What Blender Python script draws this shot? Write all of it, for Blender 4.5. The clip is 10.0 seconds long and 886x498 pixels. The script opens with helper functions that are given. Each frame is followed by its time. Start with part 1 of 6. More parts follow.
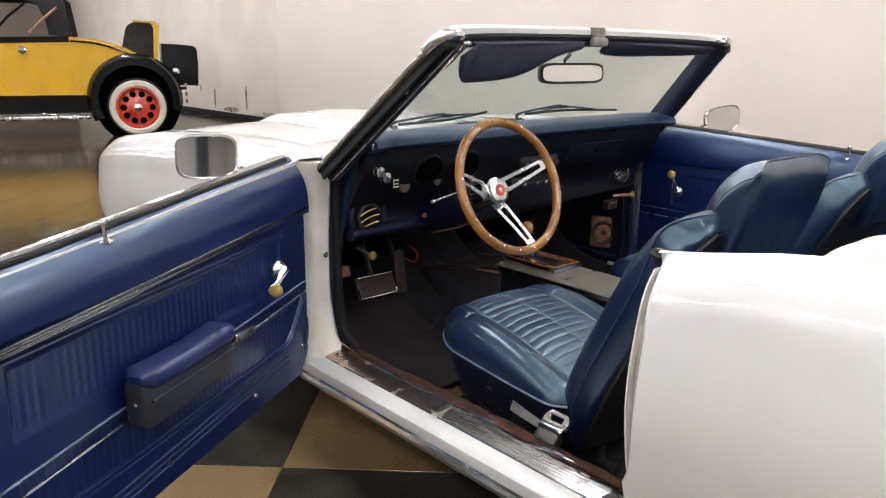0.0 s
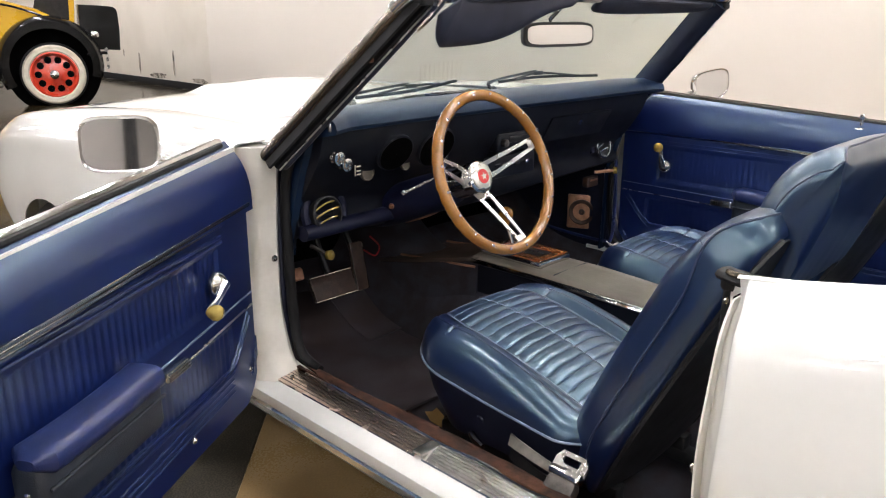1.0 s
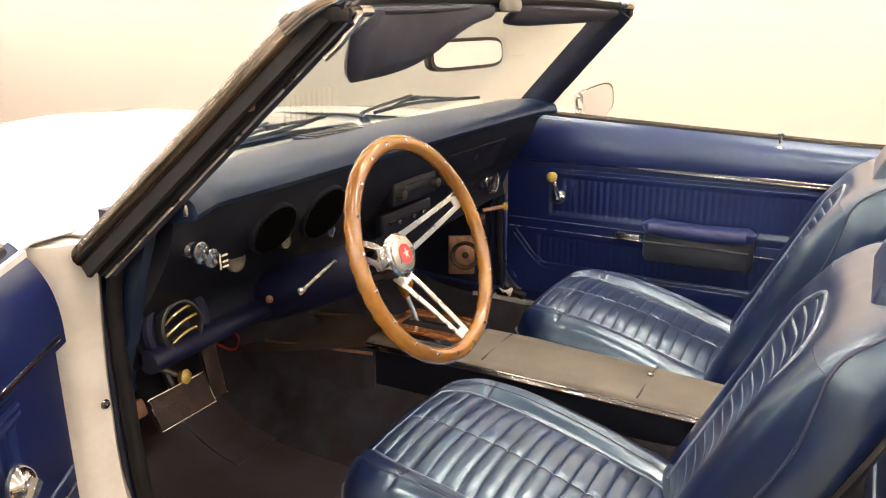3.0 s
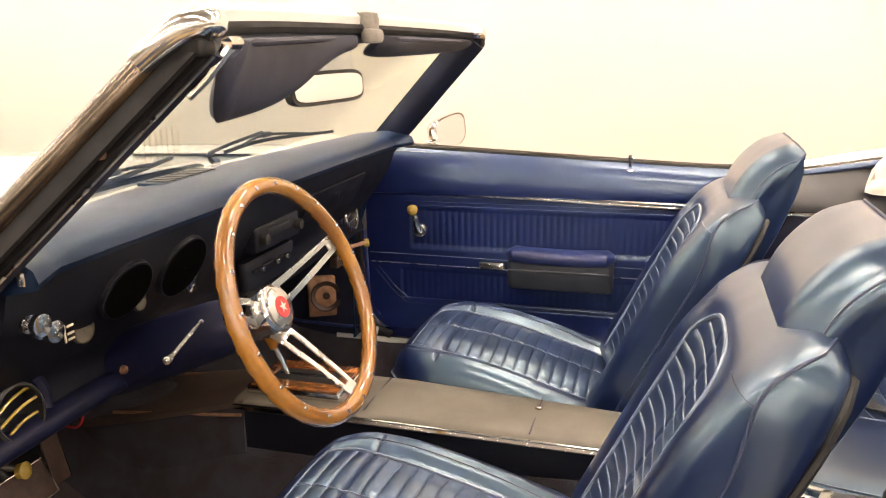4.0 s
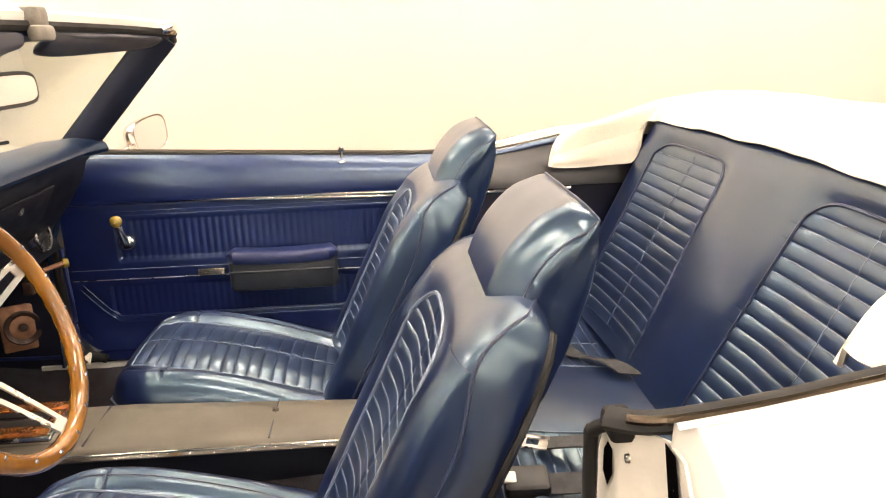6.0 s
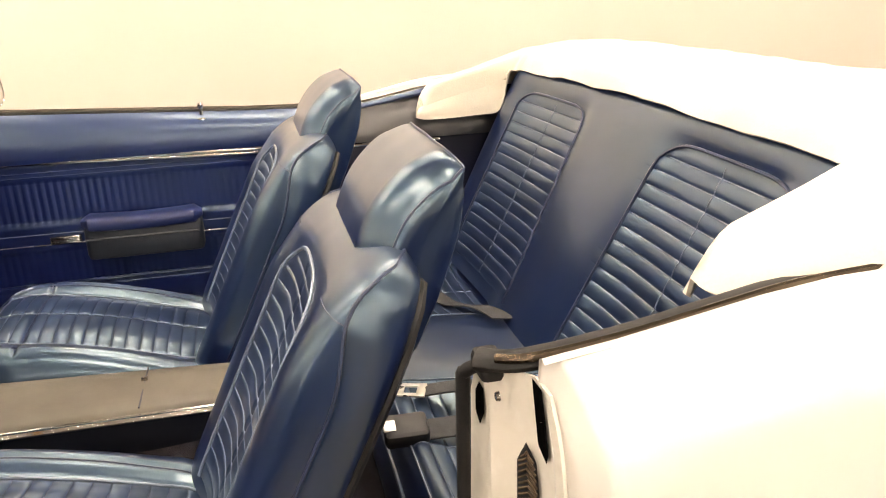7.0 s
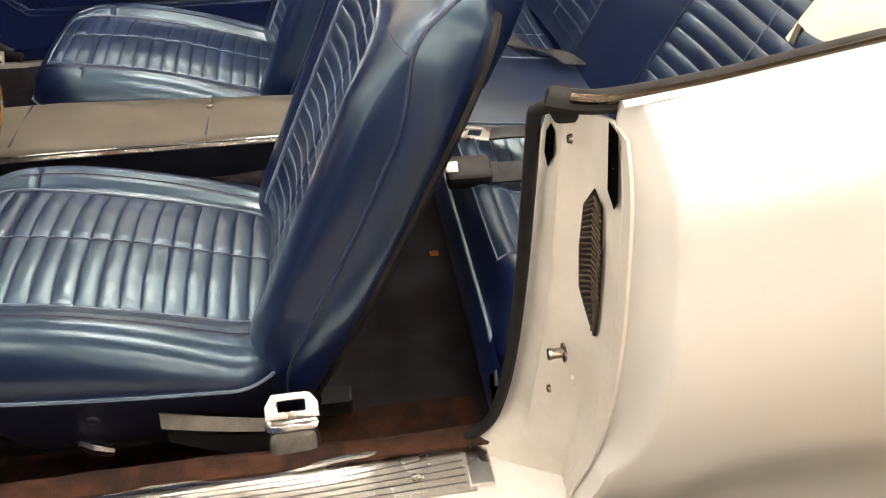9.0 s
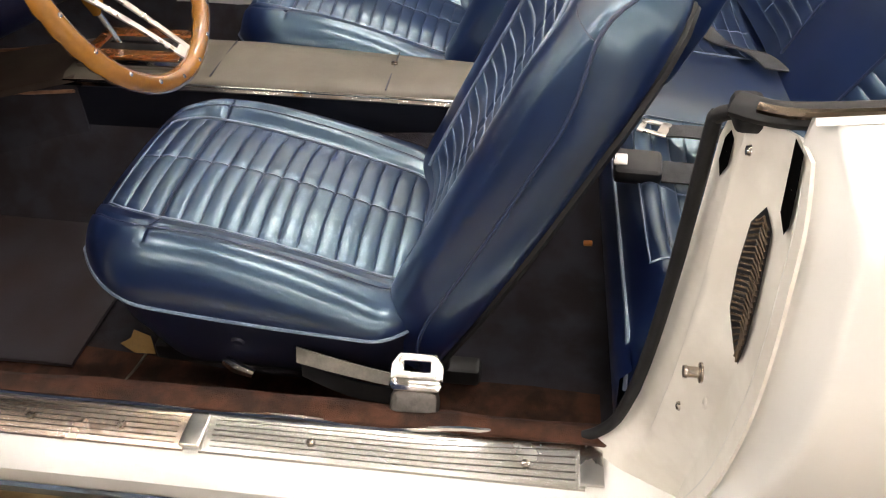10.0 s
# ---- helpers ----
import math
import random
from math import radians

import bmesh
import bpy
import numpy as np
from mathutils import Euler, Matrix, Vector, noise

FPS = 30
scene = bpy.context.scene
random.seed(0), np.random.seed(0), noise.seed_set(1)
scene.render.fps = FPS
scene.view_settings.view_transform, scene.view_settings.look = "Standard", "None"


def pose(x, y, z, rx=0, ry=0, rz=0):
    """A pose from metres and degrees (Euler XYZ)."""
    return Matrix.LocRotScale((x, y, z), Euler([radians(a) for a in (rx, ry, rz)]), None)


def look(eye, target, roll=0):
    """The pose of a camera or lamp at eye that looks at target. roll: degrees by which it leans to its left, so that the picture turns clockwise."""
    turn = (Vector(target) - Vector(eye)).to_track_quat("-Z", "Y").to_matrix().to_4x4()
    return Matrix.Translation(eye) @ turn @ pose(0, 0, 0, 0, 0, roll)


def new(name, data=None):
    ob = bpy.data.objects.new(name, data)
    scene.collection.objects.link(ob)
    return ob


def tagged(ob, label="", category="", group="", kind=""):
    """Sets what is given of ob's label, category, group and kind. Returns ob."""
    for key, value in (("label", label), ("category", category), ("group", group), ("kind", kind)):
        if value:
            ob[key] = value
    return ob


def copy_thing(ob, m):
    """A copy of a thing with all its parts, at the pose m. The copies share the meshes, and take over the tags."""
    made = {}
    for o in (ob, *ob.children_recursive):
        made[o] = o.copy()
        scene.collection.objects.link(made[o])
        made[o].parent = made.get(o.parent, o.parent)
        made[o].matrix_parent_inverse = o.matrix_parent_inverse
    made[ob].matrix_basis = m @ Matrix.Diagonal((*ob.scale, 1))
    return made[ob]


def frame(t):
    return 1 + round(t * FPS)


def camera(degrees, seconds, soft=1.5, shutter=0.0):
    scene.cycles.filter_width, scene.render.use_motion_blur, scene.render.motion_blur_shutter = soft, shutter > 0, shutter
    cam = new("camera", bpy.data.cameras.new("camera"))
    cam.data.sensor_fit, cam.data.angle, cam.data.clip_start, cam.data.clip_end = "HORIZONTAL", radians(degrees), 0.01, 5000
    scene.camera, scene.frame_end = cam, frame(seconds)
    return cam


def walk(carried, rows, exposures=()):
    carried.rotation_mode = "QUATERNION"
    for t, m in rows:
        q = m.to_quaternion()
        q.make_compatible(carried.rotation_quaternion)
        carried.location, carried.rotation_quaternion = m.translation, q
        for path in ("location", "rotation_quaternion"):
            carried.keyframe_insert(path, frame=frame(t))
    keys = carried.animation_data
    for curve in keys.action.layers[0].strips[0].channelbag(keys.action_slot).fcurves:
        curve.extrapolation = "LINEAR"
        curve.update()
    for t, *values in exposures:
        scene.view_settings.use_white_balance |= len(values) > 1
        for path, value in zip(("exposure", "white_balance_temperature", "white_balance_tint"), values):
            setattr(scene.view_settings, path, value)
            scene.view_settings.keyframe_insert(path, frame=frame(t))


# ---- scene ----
cam = camera(59.4, 10.0, soft=1.1)
EXPOSURE = [(0.0, -0.28, 5900, 13), (1.0, -0.05, 6050, 13), (2.0, 0.18, 6600, 15), (3.5, 0.53, 7700, 19), (5.5, 0.54, 7750, 17), (7.5, 0.27, 7900, 16), (8.5, 0.2, 7500, 14), (9.2, 0.14, 7150, 14), (10.0, 0.22, 6700, 14)]
PATH = [
    (0, (-1.799, -0.672, 1.145), (-0.523, 0.786, 0.65), 0.6),
    (0.5, (-1.703, -0.508, 1.139), (-0.376, 0.887, 0.599), 0.5),
    (1, (-1.625, -0.362, 1.138), (-0.255, 0.972, 0.553), 0.3),
    (1.5, (-1.552, -0.228, 1.14), (-0.127, 1.036, 0.53), 0.4),
    (2, (-1.482, -0.106, 1.146), (0.002, 1.086, 0.531), -0.0),
    (3.5, (-1.33, 0.191, 1.153), (0.446, 0.94, 0.617), -0.8),
    (4, (-1.315, 0.217, 1.153), (0.538, 0.772, 0.647), -1.1),
    (4.5, (-1.309, 0.222, 1.154), (0.586, 0.604, 0.645), -1.3),
    (5, (-1.311, 0.217, 1.154), (0.609, 0.438, 0.639), -1.5),
    (5.5, (-1.309, 0.211, 1.153), (0.621, 0.262, 0.631), -1.7),
    (7, (-1.31, 0.197, 1.145), (0.527, -0.241, 0.488), -2.0),
    (7.5, (-1.303, 0.195, 1.14), (0.464, -0.27, 0.326), -2.0),
    (8, (-1.297, 0.194, 1.134), (0.402, -0.228, 0.168), -1.9),
    (8.5, (-1.291, 0.196, 1.126), (0.35, -0.136, 0.033), -1.8),
    (9, (-1.286, 0.2, 1.12), (0.289, -0.016, -0.094), -1.3),
    (9.5, (-1.278, 0.198, 1.116), (0.281, 0.159, -0.136), -0.8),
    (10, (-1.276, 0.188, 1.118), (0.266, 0.378, -0.141), -0.3),
]
walk(cam, [(t, look(eye, target, roll)) for t, eye, target, roll in PATH], EXPOSURE)
DOOR_OPEN = 57.6
SPOKES = (18, -78, 165)

# ---------- world, light, exposure ----------
world = bpy.data.worlds.new("hall_air")
world.use_nodes = True
world.node_tree.nodes["Background"].inputs[0].default_value = (0.9, 0.85, 0.78, 1)
world.node_tree.nodes["Background"].inputs[1].default_value = 0.05
scene.world = world


# ---------- mesh helpers ----------
class Shape:
    """Collects vertices and faces for one mesh."""

    def __init__(self):
        self.v, self.f = [], []

    def add(self, vf, m=None):
        vs, fs = vf
        n = len(self.v)
        self.v += [tuple(m @ Vector(p)) for p in vs] if m is not None else [tuple(p) for p in vs]
        self.f += [tuple(i + n for i in q) for q in fs]
        return self


def part(name, shape, material, parent=None, label="", sharp=42, smooth=True):
    """One mesh object under a thing."""
    if not isinstance(shape, Shape):
        shape = Shape().add(shape)
    me = bpy.data.meshes.new(name)
    me.from_pydata(shape.v, [], shape.f)
    bm = bmesh.new()
    bm.from_mesh(me)
    bmesh.ops.recalc_face_normals(bm, faces=bm.faces)
    bm.to_mesh(me)
    bm.free()
    me.materials.append(material)
    if smooth:
        me.shade_smooth()
        me.set_sharp_from_angle(angle=radians(sharp))
    ob = new(name, me)
    if parent is not None:
        ob.parent = parent
    if label:
        tagged(ob, label)
    return ob


def thing(name, label, category, group="", kind="", at=(0, 0, 0)):
    ob = new(name)
    ob.location = at
    return tagged(ob, label, category, group, kind)


def loft(rings, closed=True, cap=True, loop=False):
    """Skin over rings of equal length."""
    k = len(rings[0])
    vs = [p for r in rings for p in r]
    fs = []
    last = len(rings) if loop else len(rings) - 1
    for i in range(last):
        a, b = i * k, ((i + 1) % len(rings)) * k
        for j in range(k if closed else k - 1):
            j2 = (j + 1) % k
            fs.append((a + j, a + j2, b + j2, b + j))
    if cap and closed and not loop:
        fs.append(tuple(range(k))[::-1])
        fs.append(tuple(range((len(rings) - 1) * k, len(rings) * k)))
    return vs, fs


def sheet(rows, thick=0.0):
    """A grid of points; with a thickness it becomes a closed slab along its own normals."""
    g = np.array(rows, float)
    n, k = g.shape[:2]
    if not thick:
        return loft([list(map(tuple, r)) for r in g], closed=False, cap=False)
    du, dv = np.gradient(g, axis=0), np.gradient(g, axis=1)
    nor = np.cross(du, dv)
    nor /= np.linalg.norm(nor, axis=2, keepdims=True) + 1e-9
    b = g - nor * thick
    vs = [tuple(p) for p in g.reshape(-1, 3)] + [tuple(p) for p in b.reshape(-1, 3)]
    o = n * k
    fs = []
    for i in range(n - 1):
        for j in range(k - 1):
            q = (i * k + j, i * k + j + 1, (i + 1) * k + j + 1, (i + 1) * k + j)
            fs += [q, tuple(c + o for c in q[::-1])]
    rim = [j for j in range(k)] + [i * k + k - 1 for i in range(1, n)] + [(n - 1) * k + j for j in range(k - 2, -1, -1)] + [i * k for i in range(n - 2, 0, -1)]
    for a, b2 in zip(rim, rim[1:] + rim[:1]):
        fs.append((a, b2, b2 + o, a + o))
    return vs, fs


def box(cx, cy, cz, sx, sy, sz, r=0.004, m=None):
    """A box with rounded edges."""
    r = min(r, sx * 0.49, sy * 0.49, sz * 0.49)

    def ring(z, inset):
        out = []
        ax, ay = sx / 2 - inset, sy / 2 - inset
        rr = max(r - inset, 0.0003)
        for qx, qy, a0 in ((1, 1, 0), (-1, 1, 90), (-1, -1, 180), (1, -1, 270)):
            for a in (0, 45, 90):
                t = radians(a0 + a)
                out.append((cx + qx * (ax - rr) + rr * math.cos(t), cy + qy * (ay - rr) + rr * math.sin(t), z))
        return out

    c = r * 0.29
    vs, fs = loft([ring(cz - sz / 2, r), ring(cz - sz / 2 + c, c), ring(cz - sz / 2 + r, 0), ring(cz + sz / 2 - r, 0), ring(cz + sz / 2 - c, c), ring(cz + sz / 2, r)])
    if m is not None:
        vs = [tuple(m @ Vector(p)) for p in vs]
    return vs, fs


def spline(pts, n, closed=False):
    """n points on a smooth line through pts."""
    p = np.array(pts, float)
    k = len(p)
    segs = k if closed else k - 1
    out = []
    total = n if closed else n - 1
    for i in range(n):
        u = i / total * segs if total else 0
        s = min(int(u), segs - 1)
        f = u - s
        idx = [(s - 1) % k, s % k, (s + 1) % k, (s + 2) % k] if closed else [max(s - 1, 0), s, min(s + 1, k - 1), min(s + 2, k - 1)]
        a, b, c, d = p[idx]
        out.append(0.5 * ((2 * b) + (c - a) * f + (2 * a - 5 * b + 4 * c - d) * f * f + (3 * b - a - 3 * c + d) * f ** 3))
    return np.array(out)


def tube(path, r, n=8, closed=False, flat=1.0, up=(0, 0, 1)):
    """A round bar along a path; flat squeezes it across the up direction."""
    p = np.array(path, float)
    k = len(p)
    rad = np.full(k, r) if np.isscalar(r) else np.array(r)
    t = np.roll(p, -1, 0) - np.roll(p, 1, 0)
    if not closed:
        t[0], t[-1] = p[1] - p[0], p[-1] - p[-2]
    t /= np.linalg.norm(t, axis=1, keepdims=True) + 1e-12
    rings = []
    side0 = None
    for i in range(k):
        s = np.cross(t[i], np.array(up, float))
        if np.linalg.norm(s) < 1e-3:
            s = side0 if side0 is not None else np.cross(t[i], (1, 0, 0))
        s = s / np.linalg.norm(s)
        side0 = s
        w = np.cross(s, t[i])
        rings.append([tuple(p[i] + rad[i] * (math.cos(a) * s + flat * math.sin(a) * w)) for a in np.linspace(0, 2 * math.pi, n, endpoint=False)])
    return loft(rings, loop=closed)


def lathe(profile, n=32, m=None):
    """Turns (radius, height) pairs round z."""
    rings = [[(r * math.cos(a), r * math.sin(a), z) for a in np.linspace(0, 2 * math.pi, n, endpoint=False)] for r, z in profile]
    vs, fs = loft(rings, cap=False)
    if m is not None:
        vs = [tuple(m @ Vector(p)) for p in vs]
    return vs, fs


def prism(outline, depth, m=None):
    """A flat outline (x, y) pulled up by depth in z."""
    vs, fs = loft([[(x, y, 0) for x, y in outline], [(x, y, depth) for x, y in outline]])
    if m is not None:
        vs = [tuple(m @ Vector(p)) for p in vs]
    return vs, fs


def axes(at, x, y, z):
    """A pose from an origin and three directions."""
    m = Matrix.Identity(4)
    for c, d in enumerate((x, y, z)):
        for r in range(3):
            m[r][c] = d[r]
    for r in range(3):
        m[r][3] = at[r]
    return m


def facing(at, normal, up=(0, 0, 1)):
    """A pose whose z looks along normal."""
    n = Vector(normal).normalized()
    x = Vector(up).cross(n).normalized()
    return axes(at, x, n.cross(x), n)


def mix(a, b, f):
    return a + (b - a) * f


def ease(xs, pts, vals):
    """Smooth interpolation through pts."""
    xs = np.asarray(xs, float)
    i = np.clip(np.searchsorted(pts, xs, side="right") - 1, 0, len(pts) - 2)
    p, v = np.array(pts, float), np.array(vals, float)
    slope = np.gradient(v, p)
    h = p[i + 1] - p[i]
    f = np.clip((xs - p[i]) / h, 0, 1)
    return (2 * f ** 3 - 3 * f ** 2 + 1) * v[i] + (f ** 3 - 2 * f ** 2 + f) * h * slope[i] + (-2 * f ** 3 + 3 * f ** 2) * v[i + 1] + (f ** 3 - f ** 2) * h * slope[i + 1]


# ---------- materials ----------
def surface(name, a, b=None, rough=0.5, metal=0.0, scale=6.0, bump=0.0, grain=300.0, coat=0.0, spec=0.5, vary=0.1, tint=0.0, fine=0.25, coat_rough=0.06, ior=1.5, sheen=None):
    """A painted, woven or moulded surface: two tones in soft patches, fine grain, uneven gloss and relief."""
    m = bpy.data.materials.new(name)
    m.use_nodes = True
    t = m.node_tree
    n, l = t.nodes, t.links
    bs = n["Principled BSDF"]
    b = b or tuple(c * 0.8 for c in a)
    co = n.new("ShaderNodeTexCoord")
    big = n.new("ShaderNodeTexNoise")
    big.inputs["Scale"].default_value, big.inputs["Detail"].default_value = scale, 5
    small = n.new("ShaderNodeTexNoise")
    small.inputs["Scale"].default_value, small.inputs["Detail"].default_value = grain, 3
    l.new(co.outputs["Object"], big.inputs["Vector"])
    l.new(co.outputs["Object"], small.inputs["Vector"])
    add = n.new("ShaderNodeMath")
    add.operation = "MULTIPLY_ADD"
    l.new(small.outputs[0], add.inputs[0])
    add.inputs[1].default_value = fine
    l.new(big.outputs[0], add.inputs[2])
    ramp = n.new("ShaderNodeMapRange")
    ramp.inputs[1].default_value, ramp.inputs[2].default_value = 0.38 + fine * 0.5, 0.62 + fine * 0.5
    l.new(add.outputs[0], ramp.inputs[0])
    col = n.new("ShaderNodeMix")
    col.data_type = "RGBA"
    col.inputs[6].default_value, col.inputs[7].default_value = (*a, 1), (*b, 1)
    l.new(ramp.outputs[0], col.inputs[0])
    out = col.outputs[2]
    if tint:
        info = n.new("ShaderNodeObjectInfo")
        hsv = n.new("ShaderNodeHueSaturation")
        mr = n.new("ShaderNodeMapRange")
        mr.inputs[3].default_value, mr.inputs[4].default_value = 1 - tint, 1 + tint
        l.new(info.outputs["Random"], mr.inputs[0])
        l.new(mr.outputs[0], hsv.inputs["Value"])
        l.new(out, hsv.inputs["Color"])
        out = hsv.outputs[0]
    l.new(out, bs.inputs["Base Color"])
    rr = n.new("ShaderNodeMapRange")
    rr.inputs[3].default_value, rr.inputs[4].default_value = max(rough - vary, 0.02), min(rough + vary, 1)
    l.new(add.outputs[0], rr.inputs[0])
    l.new(rr.outputs[0], bs.inputs["Roughness"])
    bs.inputs["Metallic"].default_value = metal
    bs.inputs["Specular IOR Level"].default_value = spec
    bs.inputs["Coat Weight"].default_value = coat
    bs.inputs["Coat Roughness"].default_value = coat_rough
    bs.inputs["IOR"].default_value = ior
    bs.inputs["Coat IOR"].default_value = max(1.5, ior * 0.9)
    if sheen:
        bs.inputs["Specular Tint"].default_value = (*sheen, 1)
    if bump:
        bp = n.new("ShaderNodeBump")
        bp.inputs["Strength"].default_value, bp.inputs["Distance"].default_value = 1.0, bump
        l.new(small.outputs[0], bp.inputs["Height"])
        l.new(bp.outputs[0], bs.inputs["Normal"])
    return m


def glass(name, colour, rough=0.0):
    m = bpy.data.materials.new(name)
    m.use_nodes = True
    bs = m.node_tree.nodes["Principled BSDF"]
    bs.inputs["Base Color"].default_value = (*colour, 1)
    bs.inputs["Transmission Weight"].default_value = 1
    bs.inputs["Roughness"].default_value = rough
    bs.inputs["IOR"].default_value = 1.45
    return m


def glow(name, colour, strength):
    m = bpy.data.materials.new(name)
    m.use_nodes = True
    bs = m.node_tree.nodes["Principled BSDF"]
    bs.inputs["Base Color"].default_value = (0.8, 0.8, 0.8, 1)
    bs.inputs["Emission Color"].default_value = (*colour, 1)
    bs.inputs["Emission Strength"].default_value = strength
    return m


WHITE = surface("white_paint", (0.77, 0.76, 0.73), (0.73, 0.72, 0.69), rough=0.3, coat=1.0, coat_rough=0.03, scale=3, grain=40, vary=0.05, fine=0.1)
JAMB = surface("jamb_paint", (0.74, 0.71, 0.65), (0.66, 0.625, 0.56), rough=0.38, coat=0.3, scale=14, grain=90, vary=0.1)
VINYL = surface("blue_vinyl", (0.0055, 0.0115, 0.050), (0.0038, 0.0078, 0.036), rough=0.30, scale=5, grain=60, fine=0.01, ior=1.85, vary=0.02, coat=0.44, coat_rough=0.19, sheen=(0.50, 0.85, 1.0))
INSERT = surface("pleated_blue_vinyl", (0.007, 0.014, 0.056), (0.005, 0.010, 0.042), rough=0.33, scale=6, grain=60, fine=0.01, ior=2.0, vary=0.02, coat=0.40, coat_rough=0.23, sheen=(0.48, 0.84, 1.0))
PIPING = surface("pale_blue_piping", (0.15, 0.20, 0.28), (0.10, 0.14, 0.21), rough=0.3, scale=30, spec=0.8, vary=0.08)
DARKPIPE = surface("navy_piping", (0.026, 0.042, 0.090), rough=0.33, scale=30)
SKIRT = surface("navy_base_vinyl", (0.007, 0.010, 0.028), (0.005, 0.007, 0.020), rough=0.45, scale=12, bump=0.0003, grain=500)
DOORBLUE = surface("door_blue_vinyl", (0.005, 0.012, 0.080), (0.004, 0.009, 0.063), rough=0.32, scale=4, grain=60, fine=0.01, vary=0.02, ior=1.74, coat=0.18, coat_rough=0.18, sheen=(0.65, 0.90, 1.0))
CHARCOAL = surface("charcoal_vinyl", (0.012, 0.012, 0.017), (0.008, 0.008, 0.012), rough=0.34, scale=8, bump=0.0002, grain=420, vary=0.04, ior=1.8)
PADBLUE = surface("dash_pad_blue", (0.005, 0.013, 0.036), (0.0035, 0.009, 0.027), rough=0.36, scale=5, bump=0.0003, grain=420, vary=0.05, ior=1.45, sheen=(0.55, 0.78, 1.0))
DASH = surface("dark_dash_plastic", (0.006, 0.007, 0.012), (0.0045, 0.005, 0.009), rough=0.42, scale=18, bump=0.0003, grain=400, spec=0.28)
BLACK = surface("black_plastic", (0.012, 0.012, 0.013), (0.008, 0.008, 0.009), rough=0.42, scale=20, grain=300)
RUBBER = surface("black_rubber", (0.010, 0.010, 0.011), (0.007, 0.007, 0.008), rough=0.6, scale=25, bump=0.0003, grain=250, spec=0.3)
# near-black without gloss: the shade of hollow places put into the colour
VOID = surface("cavity_shade_black", (0.003, 0.003, 0.003), rough=0.9, spec=0.0)
CHROME = surface("chrome", (0.78, 0.77, 0.75), (0.70, 0.69, 0.67), rough=0.10, metal=1.0, scale=12, vary=0.05)
BRUSHED = surface("brushed_alloy", (0.66, 0.65, 0.62), (0.56, 0.55, 0.52), rough=0.27, metal=1.0, scale=16, grain=80, fine=0.1, vary=0.06)
OLDCHROME = surface("worn_chrome", (0.62, 0.58, 0.52), (0.36, 0.31, 0.26), rough=0.2, metal=1.0, scale=22, vary=0.12)
MIRROR = surface("mirror_glass", (0.86, 0.87, 0.88), (0.84, 0.85, 0.86), rough=0.03, metal=1.0, vary=0.01)
WOOD = surface("varnished_walnut_rim", (0.28, 0.120, 0.016), (0.19, 0.074, 0.009), rough=0.2, coat=1.0, coat_rough=0.03, scale=14, grain=150, vary=0.05, fine=0.25)
BURL = surface("burl_veneer", (0.28, 0.10, 0.028), (0.13, 0.04, 0.012), rough=0.2, coat=1.0, scale=40, grain=160, fine=0.5)
CARPET = surface("dark_loop_carpet", (0.042, 0.041, 0.053), (0.031, 0.025, 0.028), rough=0.95, scale=18, bump=0.0025, grain=900, spec=0.2)
BROWNCARPET = surface("brown_carpet", (0.085, 0.036, 0.022), (0.034, 0.019, 0.015), rough=0.95, scale=30, bump=0.003, grain=700, spec=0.2)
MAT = surface("floor_mat_rubber", (0.044, 0.040, 0.047), (0.036, 0.025, 0.025), rough=0.36, scale=9, bump=0.0006, grain=500, spec=0.5)
CONSOLE = surface("console_vinyl", (0.105, 0.092, 0.072), (0.085, 0.074, 0.057), rough=0.42, scale=10, bump=0.0003, grain=600, vary=0.07)
ARMPAD = surface("armrest_blue", (0.014, 0.024, 0.100), (0.010, 0.018, 0.078), rough=0.33, scale=14, bump=0.0004, grain=500)
ARMBASE = surface("armrest_grey_base", (0.022, 0.028, 0.040), (0.015, 0.019, 0.028), rough=0.45, scale=14, bump=0.0004, grain=500)
GREYVISOR = surface("visor_vinyl", (0.020, 0.024, 0.045), (0.014, 0.017, 0.034), rough=0.5, scale=10, bump=0.0004, grain=600)
BOOT = surface("white_boot_vinyl", (0.70, 0.655, 0.56), (0.62, 0.575, 0.485), rough=0.5, scale=6, bump=0.0005, grain=260)
BELT = surface("grey_belt_webbing", (0.040, 0.042, 0.046), (0.028, 0.029, 0.032), rough=0.7, scale=60, bump=0.0006, grain=900)
YKNOB = surface("amber_knob", (0.42, 0.30, 0.07), (0.30, 0.20, 0.04), rough=0.2, coat=0.8, scale=40)
RED = surface("red_enamel", (0.62, 0.02, 0.025), rough=0.25, coat=0.8)
CONSOLEDARK = surface("dark_brown_console_vinyl", (0.050, 0.034, 0.026), (0.034, 0.023, 0.018), rough=0.45, scale=10, bump=0.0003, grain=600)
COPPER = surface("copper_speaker_plate", (0.42, 0.22, 0.13), (0.28, 0.14, 0.085), rough=0.35, metal=0.4, scale=40)
PEDALRUBBER = surface("pedal_rubber", (0.060, 0.030, 0.020), (0.035, 0.018, 0.013), rough=0.5, scale=40, bump=0.0008, grain=200)
WINDSCREEN = glass("tinted_glass", (0.83, 0.89, 0.83))
CLEARKNOB = surface("clear_chrome_knob", (0.8, 0.8, 0.8), rough=0.12, metal=1.0)
YELLOW = surface("yellow_lacquer", (0.68, 0.39, 0.010), (0.62, 0.35, 0.009), rough=0.25, coat=0.8, scale=3, grain=40)
BLACKPAINT = surface("black_lacquer", (0.005, 0.005, 0.005), rough=0.15, coat=0.1, spec=0.25)
